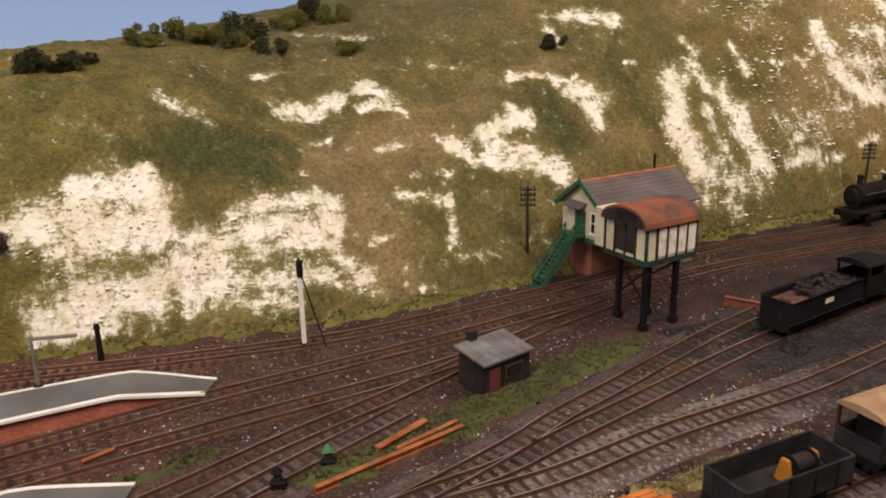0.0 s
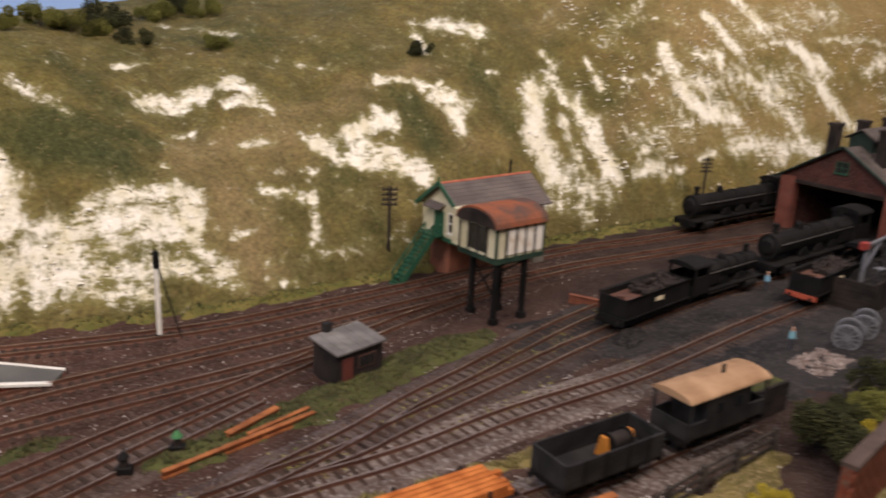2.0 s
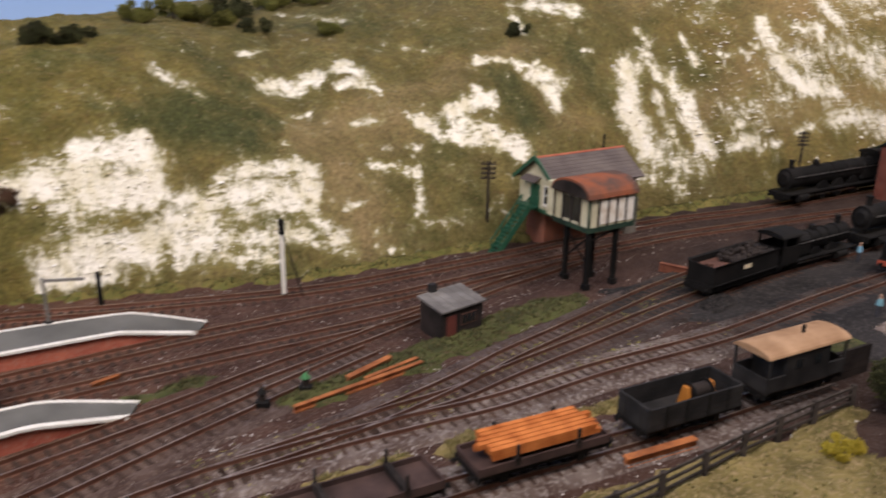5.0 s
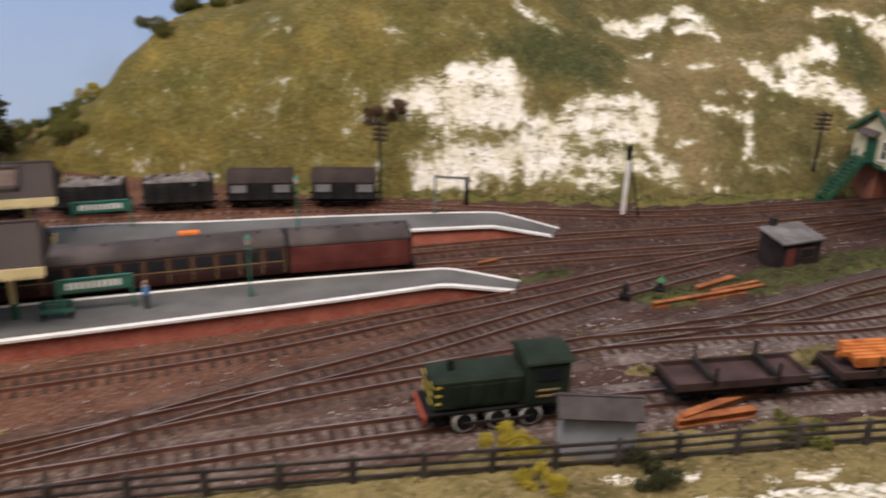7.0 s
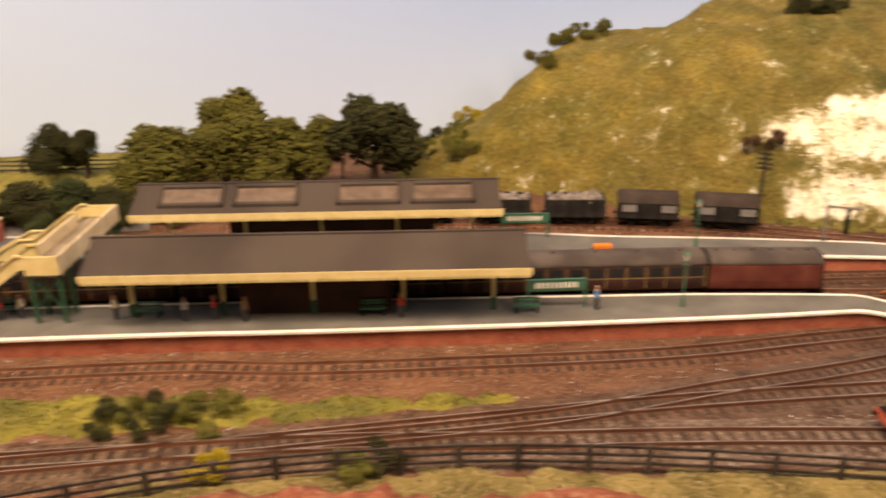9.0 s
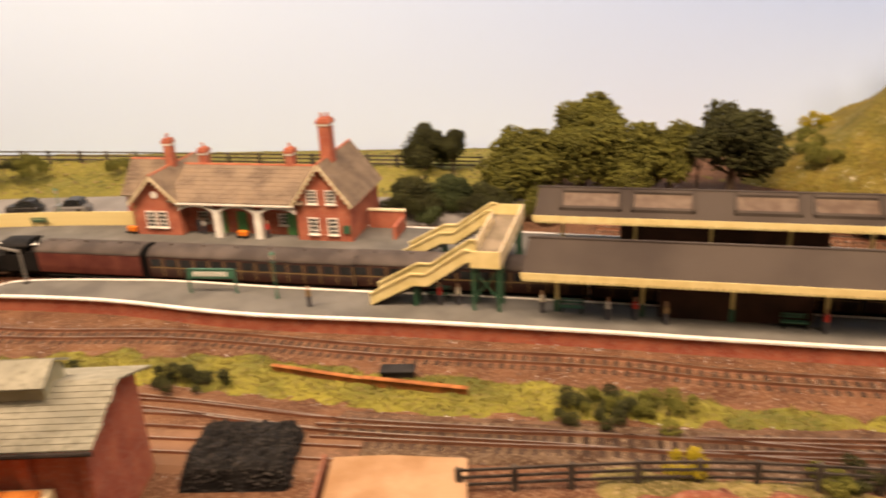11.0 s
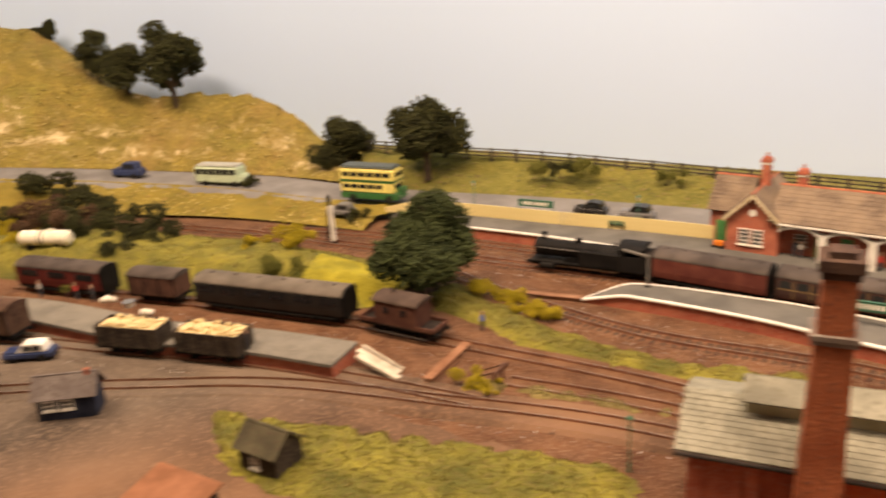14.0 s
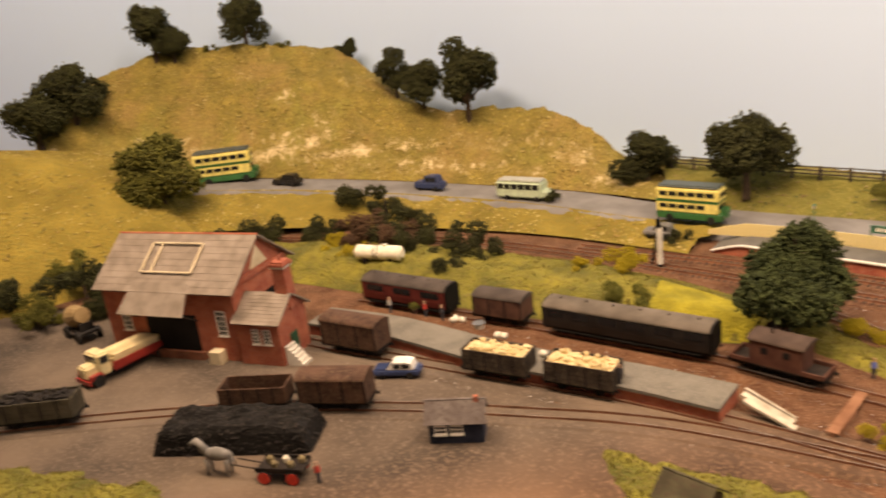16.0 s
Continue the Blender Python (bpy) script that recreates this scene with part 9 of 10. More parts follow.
BLUE_C, GREY_C, RED_C, BROWN_C, PALE_C, DARK_C = (0.1, 0.22, 0.42), (0.42, 0.4, 0.38), (0.5, 0.06, 0.05), (0.2, 0.13, 0.07), (0.66, 0.6, 0.48), (0.05, 0.05, 0.06)
for i, (x, y, z, coat, label) in enumerate((
    (-0.391, 0.336, 0.017, BLUE_C, "small painted figure in pale blue beside the name board"), (-0.681, 0.138, 0.017, GREY_C, "small painted figure in grey on the platform"), (-0.637, 0.164, 0.017, BROWN_C, "small painted figure in a tan coat on the platform"),
    (-0.663, 0.154, 0.017, RED_C, "small painted figure in red on the platform"), (-0.914, -0.03, 0.017, BROWN_C, "small painted figure in brown with a white cap"), (-0.735, 0.11, 0.017, PALE_C, "small painted figure in cream by the footbridge leg"), (-0.528, 0.238, 0.017, RED_C, "small painted figure in red beside a bench"),
    (-0.82, 0.058, 0.017, RED_C, "small painted figure in red at the stair foot"), (-0.807, 0.07, 0.017, PALE_C, "small painted figure in white at the stair foot"), (0.484, 0.659, 0.002, (0.2, 0.42, 0.5), "small painted workman in pale blue on the ash ground"), (0.546, 0.812, 0.002, (0.2, 0.4, 0.55), "small painted workman in blue beside an engine"),
    (-1.219, -0.407, 0.002, (0.12, 0.16, 0.45), "small painted workman in dark blue beside the grass"), (-1.537, -0.877, 0.0185, GREY_C, "small painted figure in grey on the goods dock"), (-1.505, -0.833, 0.0185, RED_C, "small painted figure in red on the goods dock"), (-1.485, -0.813, 0.0185, DARK_C, "small painted figure in dark clothes on the goods dock"),
    (-1.26, -0.655, 0.0185, DARK_C, "small painted figure in dark clothes on the goods dock"), (-1.2, -0.965, 0.002, RED_C, "small painted figure in red beside the coal cart"), (-1.228, -0.81, 0.002, PALE_C, "small painted figure in white at the coal office"))):
    figurine(x, y, z, 40 + 37 * i, coat, label)

ORANGE = plain("bright_orange", (0.75, 0.2, 0.03), 0.6)
t = thing("luggage_barrow", "orange loaded luggage barrow on the platform", "barrow", frame_at(-0.437, 0.467, 33, 0.017))
part("load", boxed(-0.009, 0.009, -0.0035, 0.0035, 0.0035, 0.0085, bevel=0.0006), ORANGE, t)
part("bed", boxed(-0.011, 0.011, -0.004, 0.004, 0.0022, 0.0035), DARK_WOOD, t)
for x in (-0.007, 0.007):
    part("wheel", rod(bmesh.new(), (x, -0.0045, 0.0018), (x, 0.0045, 0.0018), 0.002, seg=10), BLACK, t)

for x, y in ((-1.142, 0.028), (-1.27, -0.056)):
    t = thing("luggage_barrow", "small orange luggage trolley outside the station house", "barrow", frame_at(x, y, 30, 0.017), "barrows")
    part("load", boxed(-0.006, 0.006, -0.003, 0.003, 0.003, 0.009, bevel=0.0006), ORANGE, t)
    part("bed", boxed(-0.008, 0.008, -0.0035, 0.0035, 0.0018, 0.003), DARK_WOOD, t)
    for k in (-0.005, 0.005):
        part("wheel", rod(bmesh.new(), (k, -0.004, 0.0016), (k, 0.004, 0.0016), 0.0018, seg=10), BLACK, t)
for i, (x, y, coat) in enumerate(((-1.192, 0.003, GREY_C), (-1.117, 0.048, RED_C), (-1.2, 0.0, DARK_C))):
    figurine(x, y, 0.017, 30 * i, coat, "small painted figure waiting outside the station house")

# ---- lineside timber, girders and huts ----
OLD_GIRDER = mat("rusted_girder", (0.2, 0.065, 0.022), (0.42, 0.15, 0.05), 90.0, 0.85, 0.3, c=(0.2, 0.09, 0.05))


def girder(name, p, q, w, h, label, material=OLD_GIRDER, z=0.003):
    d = Vector((q[0] - p[0], q[1] - p[1], 0))
    t = thing(name, label, "girder", frame_at((p[0] + q[0]) / 2, (p[1] + q[1]) / 2, math.degrees(math.atan2(d.y, d.x)), z), "scrap metal and timber")
    L = d.length / 2
    part("web", boxed(-L, L, -w * 0.2, w * 0.2, -z, h), material, t)
    part("flange", boxed(-L, L, -w / 2, w / 2, h, h + 0.0012, bevel=0.0003), material, t)
    part("flange", boxed(-L, L, -w / 2, w / 2, -z - 0.0002, -z + 0.001), material, t)
    return t


girder("steel_girder", (-0.03, 0.495), (0.062, 0.566), 0.004, 0.001, "long rusty steel girder lying in the grass")
girder("steel_girder", (0.005, 0.536), (0.036, 0.571), 0.0055, 0.003, "short bright rusty girder lying in the grass")
girder("steel_girder", (0.018, 0.538), (0.058, 0.573), 0.0035, 0.001, "rusty steel girder lying in the grass")
girder("steel_girder", (-0.009, 0.325), (0.039, 0.354), 0.006, 0.002, "orange rusty girder beside the siding")
girder("steel_girder", (-0.007, 0.327), (0.047, 0.381), 0.006, 0.004, "orange rusty girder laid across another")
girder("steel_girder", (0.19, 0.424), (0.243, 0.447), 0.006, 0.003, "orange rusty girder beside the siding")
girder("steel_girder", (-0.185, 0.53), (-0.17, 0.546), 0.004, 0.001, "rusty girder lying near the platform end")
girder("rail_length", (-0.851, -0.113), (-0.772, -0.072), 0.0044, 0.004, "long orange rusty rails lying in the grass", z=0.006)
girder("rail_length", (-0.774, -0.073), (-0.697, -0.026), 0.005, 0.005, "long orange rusty rails lying in the grass", z=0.006)
girder("crossing_timber", (-1.135, -0.501), (-1.19, -0.437), 0.0105, 0.003, "brown timber foot crossing over the sidings", mat("worn_crossing_board", (0.2, 0.09, 0.05), (0.3, 0.15, 0.09), 60.0, 0.9, 0.3), 0.003)
girder("crossing_timber", (-1.285, -0.33), (-1.235, -0.275), 0.009, 0.003, "brown timber foot crossing at the platform ramp", mat("worn_ramp_board", (0.2, 0.1, 0.06), (0.3, 0.16, 0.1), 60.0, 0.9, 0.3), 0.003)
girder("signal_crank", (0.318, 0.79), (0.36, 0.76), 0.005, 0.005, "rusty point rodding frame across the tracks", mat("rodding_rust", (0.14, 0.05, 0.03), (0.26, 0.1, 0.06), 80.0, 0.85, 0.2), 0.003)


def ground_frame(x, y, top, label):
    t = thing("point_lever", label, "point lever", pose(x, y, 0.001), "point levers")
    part("base", boxed(-0.005, 0.005, -0.003, 0.003, -0.001, 0.006, bevel=0.0008), BLACK, t)
    part("stand", boxed(-0.0022, 0.0022, -0.0022, 0.0022, 0.006, 0.012), DARK_WOOD, t)
    part("lever", rod(bmesh.new(), (0, 0, 0.006), (0.002, 0, 0.018), 0.0008, 0.0006, 6), STEEL, t)
    part("cap", rod(bmesh.new(), (0, 0, 0.012), (0, 0, 0.016), 0.004, 0.0012, 8), top, t)
    return t


ground_frame(-0.025, 0.523, plain("faded_green_cap", (0.06, 0.2, 0.08)), "small dark point lever box with green cap")
ground_frame(-0.053, 0.5, BLACK, "small black point lever box beside the tracks")


def gable_hut(name, x, y, angle, w, d, eaves, ridge, wall, roof, label, category, z=0.0, boards=True, windows=(), door_at=None):
    t = thing(name, label, category, frame_at(x, y, angle, z))
    body = part("wall", gable_wall(bmesh.new(), 0, w, 0, d, -0.001, eaves, ridge, "x"), wall, t)
    if boards:
        n = int(w / 0.0045)
        for i in range(n):
            part("board", boxed((i + 0.06) * w / n, (i + 0.94) * w / n, -0.0006, 0.0003, 0.0, eaves - 0.001), wall, body)
    o = 0.0035
    rise = (ridge - eaves) / (d / 2)
    for s, y0 in ((-1, -o), (1, d + o)):
        part("roof", slab(bmesh.new(), (-o, y0, eaves - o * rise + 0.001), (w + o, y0, eaves - o * rise + 0.001), (-o, d / 2, ridge + 0.001), (w + o, d / 2, ridge + 0.001), 0.0014), roof, t, "weathered roof slope")
    part("ridge", boxed(-o, w + o, d / 2 - 0.0012, d / 2 + 0.0012, ridge + 0.001, ridge + 0.003), roof, t)
    for wx, ww, wh, wz in windows:
        window(body, pose(wx, -0.0007, wz), ww, wh, 2, 2)
    if door_at:
        part("door", boxed(door_at - 0.005, door_at + 0.005, -0.0016, -0.0006, 0, eaves * 0.85), BLACK, body)
    return t


GREY_BOARD = mat("pale_grey_boards", (0.26, 0.27, 0.28), (0.38, 0.39, 0.4), 60.0, 0.85, 0.2)
MOSSY_FELT = mat("mossy_dark_felt", (0.05, 0.045, 0.028), (0.1, 0.09, 0.055), 45.0, 0.9, 0.3, c=(0.07, 0.05, 0.035), fine=300.0)
GREY_FELT = mat("dark_grey_felt", (0.12, 0.1, 0.095), (0.2, 0.175, 0.165), 50.0, 0.9, 0.3, c=(0.09, 0.07, 0.06), fine=300.0)
DARK_FELT = mat("brown_black_felt", (0.05, 0.042, 0.04), (0.095, 0.082, 0.078), 50.0, 0.9, 0.3)
gable_hut("lineside_hut", -0.074, 0.266, 14, 0.042, 0.018, 0.0325, 0.038, GREY_BOARD, DARK_FELT, "small grey boarded lineside hut behind the fence", "hut")
gable_hut("yard_hut", -1.068, -0.688, 38, 0.04, 0.032, 0.026, 0.039, STONE_WAGON, MOSSY_FELT, "small dark weathered hut with ribbed felt roof in the grass", "hut", windows=((0.018, 0.009, 0.01, 0.01),))
BLUE_BLACK = mat("blue_black_boards", (0.012, 0.016, 0.03), (0.03, 0.038, 0.062), 60.0, 0.8, 0.2)
gable_hut("coal_office", -1.2345, -0.8565, 76, 0.054, 0.026, 0.026, 0.04, BLUE_BLACK, GREY_FELT, "small dark blue coal office with grey felt roof", "office", windows=((0.012, 0.012, 0.01, 0.012), (0.028, 0.012, 0.01, 0.012)))
part("stove_chimney", boxed(0.046, 0.05, 0.01, 0.014, 0.03, 0.046), BRICK, bpy.data.objects["coal_office"])
t = thing("rust_roof_shed", "low shed with a rusty orange iron roof", "shed", frame_at(-1.03, -0.745, 40))
part("wall", boxed(-0.03, 0.03, -0.02, 0.02, -0.001, 0.018), DARK_WOOD, t)
part("roof", slab(bmesh.new(), (-0.034, -0.024, 0.018), (0.034, -0.024, 0.018), (-0.034, 0.024, 0.025), (0.034, 0.024, 0.025), 0.0015), mat("rusty_iron_sheet", (0.2, 0.085, 0.045), (0.32, 0.14, 0.08), 40.0, 0.85, 0.2), t, "rusty corrugated iron roof")

t = thing("relay_box", "low dark equipment box in the grass strip", "equipment box", frame_at(-0.764, -0.043, 44, 0.003))
part("box_body", boxed(-0.014, 0.014, -0.006, 0.006, -0.003, 0.007, bevel=0.0006), DARK_WOOD, t)
part("lid", boxed(-0.015, 0.015, -0.007, 0.007, 0.007, 0.0084), GREY_WAGON, t)

# ---- coal heaps ----
COAL = island_mat("coal_lumps", [(0.008, 0.0065, 0.006), (0.019, 0.0155, 0.014), (0.012, 0.01, 0.009), (0.032, 0.027, 0.023)], 0.85)
COAL_DUST = mat("coal_dust", (0.006, 0.0055, 0.0055), (0.015, 0.014, 0.0135), 60.0, 0.85, 0.8, fine=300.0, dist=0.003)


def heap(name, cx, cy, angle, w, d, h, dust, lumps, label, category, n=500, seed=3, wall=None, block=False):
    """A ragged heap, with loose lumps over it."""
    t = thing(name, label, category, frame_at(cx, cy, angle))
    bm, grid = bmesh.new(), []
    nx, ny = 26, 16
    rnd = random.Random(seed)
    for i in range(nx + 1):
        row = []
        for j in range(ny + 1):
            u, v = 2 * i / nx - 1, 2 * j / ny - 1
            k = max(0.0, (1 - abs(u) ** (18 if block else 8))) * max(0.0, (1 - abs(v) ** (12 if block else 5)))
            z = h * k * (1 + (0.16 if block else 0.35) * noise.noise((u * 3, v * 2.4, seed))) + 0.0025 * k * rnd.uniform(-1, 1) - 0.001
            row.append(bm.verts.new((u * w / 2, v * d / 2, z)))
        grid.append(row)
    for a, b in zip(grid, grid[1:]):
        for j in range(ny):
            bm.faces.new((a[j], b[j], b[j + 1], a[j + 1]))
    bm.normal_update()
    body = part("mound", bm, dust, t)
    spots = [(q.x, q.y, q.z, 0.0008 + 0.0016 * k * k, 0.8) for q, k in on_surface(body, n, seed)]
    ob = clumps("loose_coal" if lumps is COAL else "loose_rubble", spots, lumps, "", "", seed)
    for key in ("category", "label", "group"):
        if key in ob:
            del ob[key]
    ob.parent = t
    if wall:
        for y in wall:
            for k in range(5):
                part("sleeper_board", boxed(-w / 2, w / 2, y - 0.0012, y + 0.0012, k * 0.0045, k * 0.0045 + 0.0041), DARK_WOOD, t)
    return t


heap("coal_heap", -1.302, -1.05, 75, 0.172, 0.06, 0.031, COAL_DUST, COAL, "long black heap of coal in the yard", "coal heap", 1300, 3, block=True)
heap("coal_heap", -0.757, -0.195, 45, 0.078, 0.066, 0.02, COAL_DUST, COAL, "square black coal stack beside the siding", "coal heap", 900, 4, block=True)
RUBBLE_D = mat("pale_rubble", (0.1, 0.075, 0.065), (0.22, 0.175, 0.155), 80.0, 0.95, 0.8, fine=300.0, dist=0.003)
heap("rubble_heap", 0.497, 0.632, 30, 0.07, 0.045, 0.0035, RUBBLE_D, island_mat("rubble_lumps", [(0.28, 0.23, 0.2), (0.16, 0.1, 0.08), (0.36, 0.31, 0.28), (0.2, 0.16, 0.145)]), "flat heap of pale rubble and ash", "rubble heap", 500, 5)
heap("ash_heap", 0.345, 0.69, 40, 0.05, 0.03, 0.006, ASH, COAL, "small grey heap of ash beside the depot track", "ash heap", 260, 6)
t = thing("loading_ramp", "tan earth loading ramp beside the siding", "ramp", frame_at(-0.665, -0.135, 45))
part("slope", prism(bmesh.new(), [(-0.045, -0.001), (0.055, -0.001), (0.055, 0.008), (0.0, 0.012), (-0.04, 0.011)], -0.045, 0.012, "y"), mat("tan_earth", (0.28, 0.155, 0.08), (0.4, 0.25, 0.15), 30.0, 0.95, 0.5), t)
part("edge_board", boxed(-0.0475, -0.0448, -0.046, 0.013, -0.001, 0.013), SOOT_BRICK, t)

# ---- engine depot ----
t = thing("coal_stage", "black boarded coaling stage with a small grey crane", "coaling stage", frame_at(0.618, 0.738, 36))
SX, SD, SH = 0.135, 0.05, 0.034
part("base", boxed(0, SX, 0, SD, -0.001, 0.024), COAL_DUST, t)
for y in (-0.002, SD):
    for k in range(6):
        part("board", boxed(-0.001, SX + 0.001, y, y + 0.002, 0.0005 + k * 0.0056, 0.0057 + k * 0.0056), DARK_WOOD, t)
    for i in range(6):
        part("upright", boxed(i * SX / 5 - 0.002, i * SX / 5 + 0.002, y - 0.0018 if y < 0 else y + 0.0018, y + 0.0002 if y < 0 else y + 0.004, -0.001, SH + 0.002), DARK_WOOD, t)
for x in (-0.0025, SX + 0.0005):
    for k in range(6):
        part("board", boxed(x, x + 0.002, 0.0, SD, 0.0005 + k * 0.0056, 0.0057 + k * 0.0056), DARK_WOOD, t)
heap_ob = heap("coal_load", 0.683, 0.811, 36, 0.12, 0.044, 0.012, COAL_DUST, COAL, "coal piled on the coaling stage", "coal heap", 300, 9)
heap_ob.location.z = 0.024
CRANE = plain("pale_grey_crane", (0.17, 0.175, 0.19), 0.6)
t = thing("stage_crane", "small pale grey hand crane with red counterweight", "crane", frame_at(0.632, 0.778, 20, 0.024))
part("post", boxed(-0.0018, 0.0018, -0.0018, 0.0018, -0.001, 0.042), CRANE, t)
part("jib", bar(bmesh.new(), (0, 0, 0.04), (0.032, 0, 0.047), 0.0026, 0.0026), CRANE, t)
part("stay", bar(bmesh.new(), (0, 0, 0.012), (0.022, 0, 0.045), 0.002, 0.002), CRANE, t)
part("counterweight", boxed(-0.011, -0.001, -0.003, 0.003, 0.036, 0.044, bevel=0.0006), plain("dull_red", (0.3, 0.05, 0.04)), t, "dull red counterweight")
part("hoist_rope", rod(bmesh.new(), (0.031, 0, 0.03), (0.031, 0, 0.046), 0.0004, seg=5), BLACK, t)
part("tub", boxed(0.026, 0.036, -0.005, 0.005, 0.0, 0.011), CRANE, t)
t = thing("water_tower", "dark water tank on tall timber trestle legs", "water tower", frame_at(0.765, 0.842, 32))
TX, TD = 0.105, 0.05
for i in range(4):
    for y in (0.004, TD - 0.004):
        x = 0.005 + i * (TX - 0.01) / 3
        part("leg", boxed(x - 0.0025, x + 0.0025, y - 0.0025, y + 0.0025, -0.001, 0.062), DARK_WOOD, t)
for y in (0.004, TD - 0.004):
    for i in range(3):
        x0, x1 = 0.005 + i * (TX - 0.01) / 3, 0.005 + (i + 1) * (TX - 0.01) / 3
        part("brace", bar(bmesh.new(), (x0, y, 0.01), (x1, y, 0.055), 0.0016, 0.0016), DARK_WOOD, t)
        part("brace", bar(bmesh.new(), (x1, y, 0.01), (x0, y, 0.055), 0.0016, 0.0016), DARK_WOOD, t)
TANK = mat("tank_plates", (0.03, 0.029, 0.024), (0.065, 0.06, 0.05), 40.0, 0.6, 0.2)
tank = part("tank", boxed(-0.002, TX + 0.002, -0.002, TD + 0.002, 0.062, 0.094, bevel=0.001), TANK, t, "grey-green riveted tank")
for i in range(7):
    x = i * TX / 6
    part("strap", boxed(x - 0.0008, x + 0.0008, -0.0032, -0.0018, 0.062, 0.094), TANK, tank)
part("rim", boxed(-0.004, TX + 0.004, -0.004, TD + 0.004, 0.092, 0.0955), GREY_WAGON, tank)
for s in (0, 1):
    part("tank_roof", slab(bmesh.new(), (-0.006, s * TD + (0.006 if s else -0.006), 0.096), (TX + 0.006, s * TD + (0.006 if s else -0.006), 0.096), (-0.006, TD / 2, 0.106), (TX + 0.006, TD / 2, 0.106), 0.0014), DARK_FELT, tank)
part("feed_pipe", rod(bmesh.new(), (-0.012, 0.02, 0.0), (-0.012, 0.02, 0.075), 0.0018), CRANE, t, "grey feed pipe")


def wheel_pair(x, y, angle):
    t = thing("locomotive_wheelset", "spare pale grey locomotive wheels on an axle", "wheelset", frame_at(x, y, angle, 0.0), "spare wheels")
    part("axle", rod(bmesh.new(), (0, -0.011, 0.0125), (0, 0.011, 0.0125), 0.0016), DARK_WOOD, t)
    for s in (-1, 1):
        w = part("wheel", rod(bmesh.new(), (0, s * 0.0095, 0.0125), (0, s * 0.0118, 0.0125), 0.0105, seg=24), plain("dusty_wheel", (0.07, 0.07, 0.075), 0.7), t)
        bm = bmesh.new()
        ring = [[bm.verts.new((r * math.cos(k * math.pi / 12), s * y, 0.0125 + r * math.sin(k * math.pi / 12))) for k in range(24)] for r, y in ((0.0123, 0.0094), (0.0123, 0.0122), (0.0104, 0.0122), (0.0104, 0.0094))]
        for a, c in zip(ring, ring[1:] + ring[:1]):
            for k in range(24):
                bm.faces.new((a[k], a[(k + 1) % 24], c[(k + 1) % 24], c[k]))
        bmesh.ops.recalc_face_normals(bm, faces=bm.faces)
        part("tyre", bm, CRANE, w, "pale grey tyre")
        bm = bmesh.new()
        for k in range(12):
            a = k * math.pi / 6
            bar(bm, (0, s * 0.0121, 0.0125), (0.0105 * math.cos(a), s * 0.0121, 0.0125 + 0.0105 * math.sin(a)), 0.0008, 0.0012)
        part("spokes", bm, CRANE, w)
    return t


wheel_pair(0.545, 0.667, -40)
wheel_pair(0.578, 0.69, -40)
t = thing("sleeper_buffer_stop", "dark sleeper-built buffer stop topped with grass", "buffer stop", frame_at(0.378, 0.535, 27))
for k in range(4):
    part("sleeper_side", boxed(0, 0.045, -0.001, 0.0015, k * 0.0062, k * 0.0062 + 0.0058), DARK_WOOD, t)
    part("sleeper_side", boxed(0, 0.045, 0.0335, 0.036, k * 0.0062, k * 0.0062 + 0.0058), DARK_WOOD, t)
    part("sleeper_face", boxed(-0.0025, -0.0002, -0.002, 0.037, k * 0.0062, k * 0.0062 + 0.0058), DARK_WOOD, t)
part("earth_fill", boxed(0.0, 0.045, 0.0015, 0.0335, -0.001, 0.0225), DARK_GRASS, t, "grass-topped earth fill")

# ---- brick retaining wall by the depot ----
RUST_BRICK = mat("rust_red_brick", (0.12, 0.032, 0.018), (0.24, 0.07, 0.035), 40.0, 0.9, 0.4, c=(0.1, 0.07, 0.05), fine=300.0, spread=0.2)
wl = glide([(0.362, 0.406), (0.405, 0.438), (0.455, 0.474), (0.54, 0.537), (0.625, 0.6), (0.73, 0.682), (0.86, 0.782), (1.0, 0.89)], 0.01)
rw = thing("retaining_wall", "rust-stained red brick retaining wall with sooty coping", "wall", kind="structure")
part("wall_core", sweep(bmesh.new(), wl, [(-0.004, -0.001), (0.003, -0.001), (0.003, 0.044), (-0.004, 0.044)]), RUST_BRICK, rw)
part("coping", sweep(bmesh.new(), wl, [(-0.0055, 0.044), (0.004, 0.044), (0.004, 0.047), (-0.0055, 0.047)]), mat("sooty_coping", (0.05, 0.035, 0.03), (0.1, 0.07, 0.06), 50.0, 0.9, 0.3), rw, "sooty dark coping")
course = boxed(-0.0047, 0.0047, -0.0007, 0.0007, -0.0021, 0.0021)
BRICK_ME = bpy.data.meshes.new("brick")
course.to_mesh(BRICK_ME)
course.free()
BRICK_ME.materials.append(RUST_BRICK)
wls = sides(wl)
for c in range(9):
    for i in range(0, 31):
        f = i + (0.5 if c % 2 else 0.0)
        k = int(f)
        if k + 1 >= len(wl):
            break
        p = wl[k].lerp(wl[k + 1], f - k) - wls[k] * 0.0042
        d = wl[k + 1] - wl[k]
        ob = new("brick", BRICK_ME)
        ob.parent = rw
        ob.matrix_basis = pose(p.x, p.y, 0.0026 + c * 0.0047, 0, 0, math.degrees(math.atan2(d.y, d.x)))
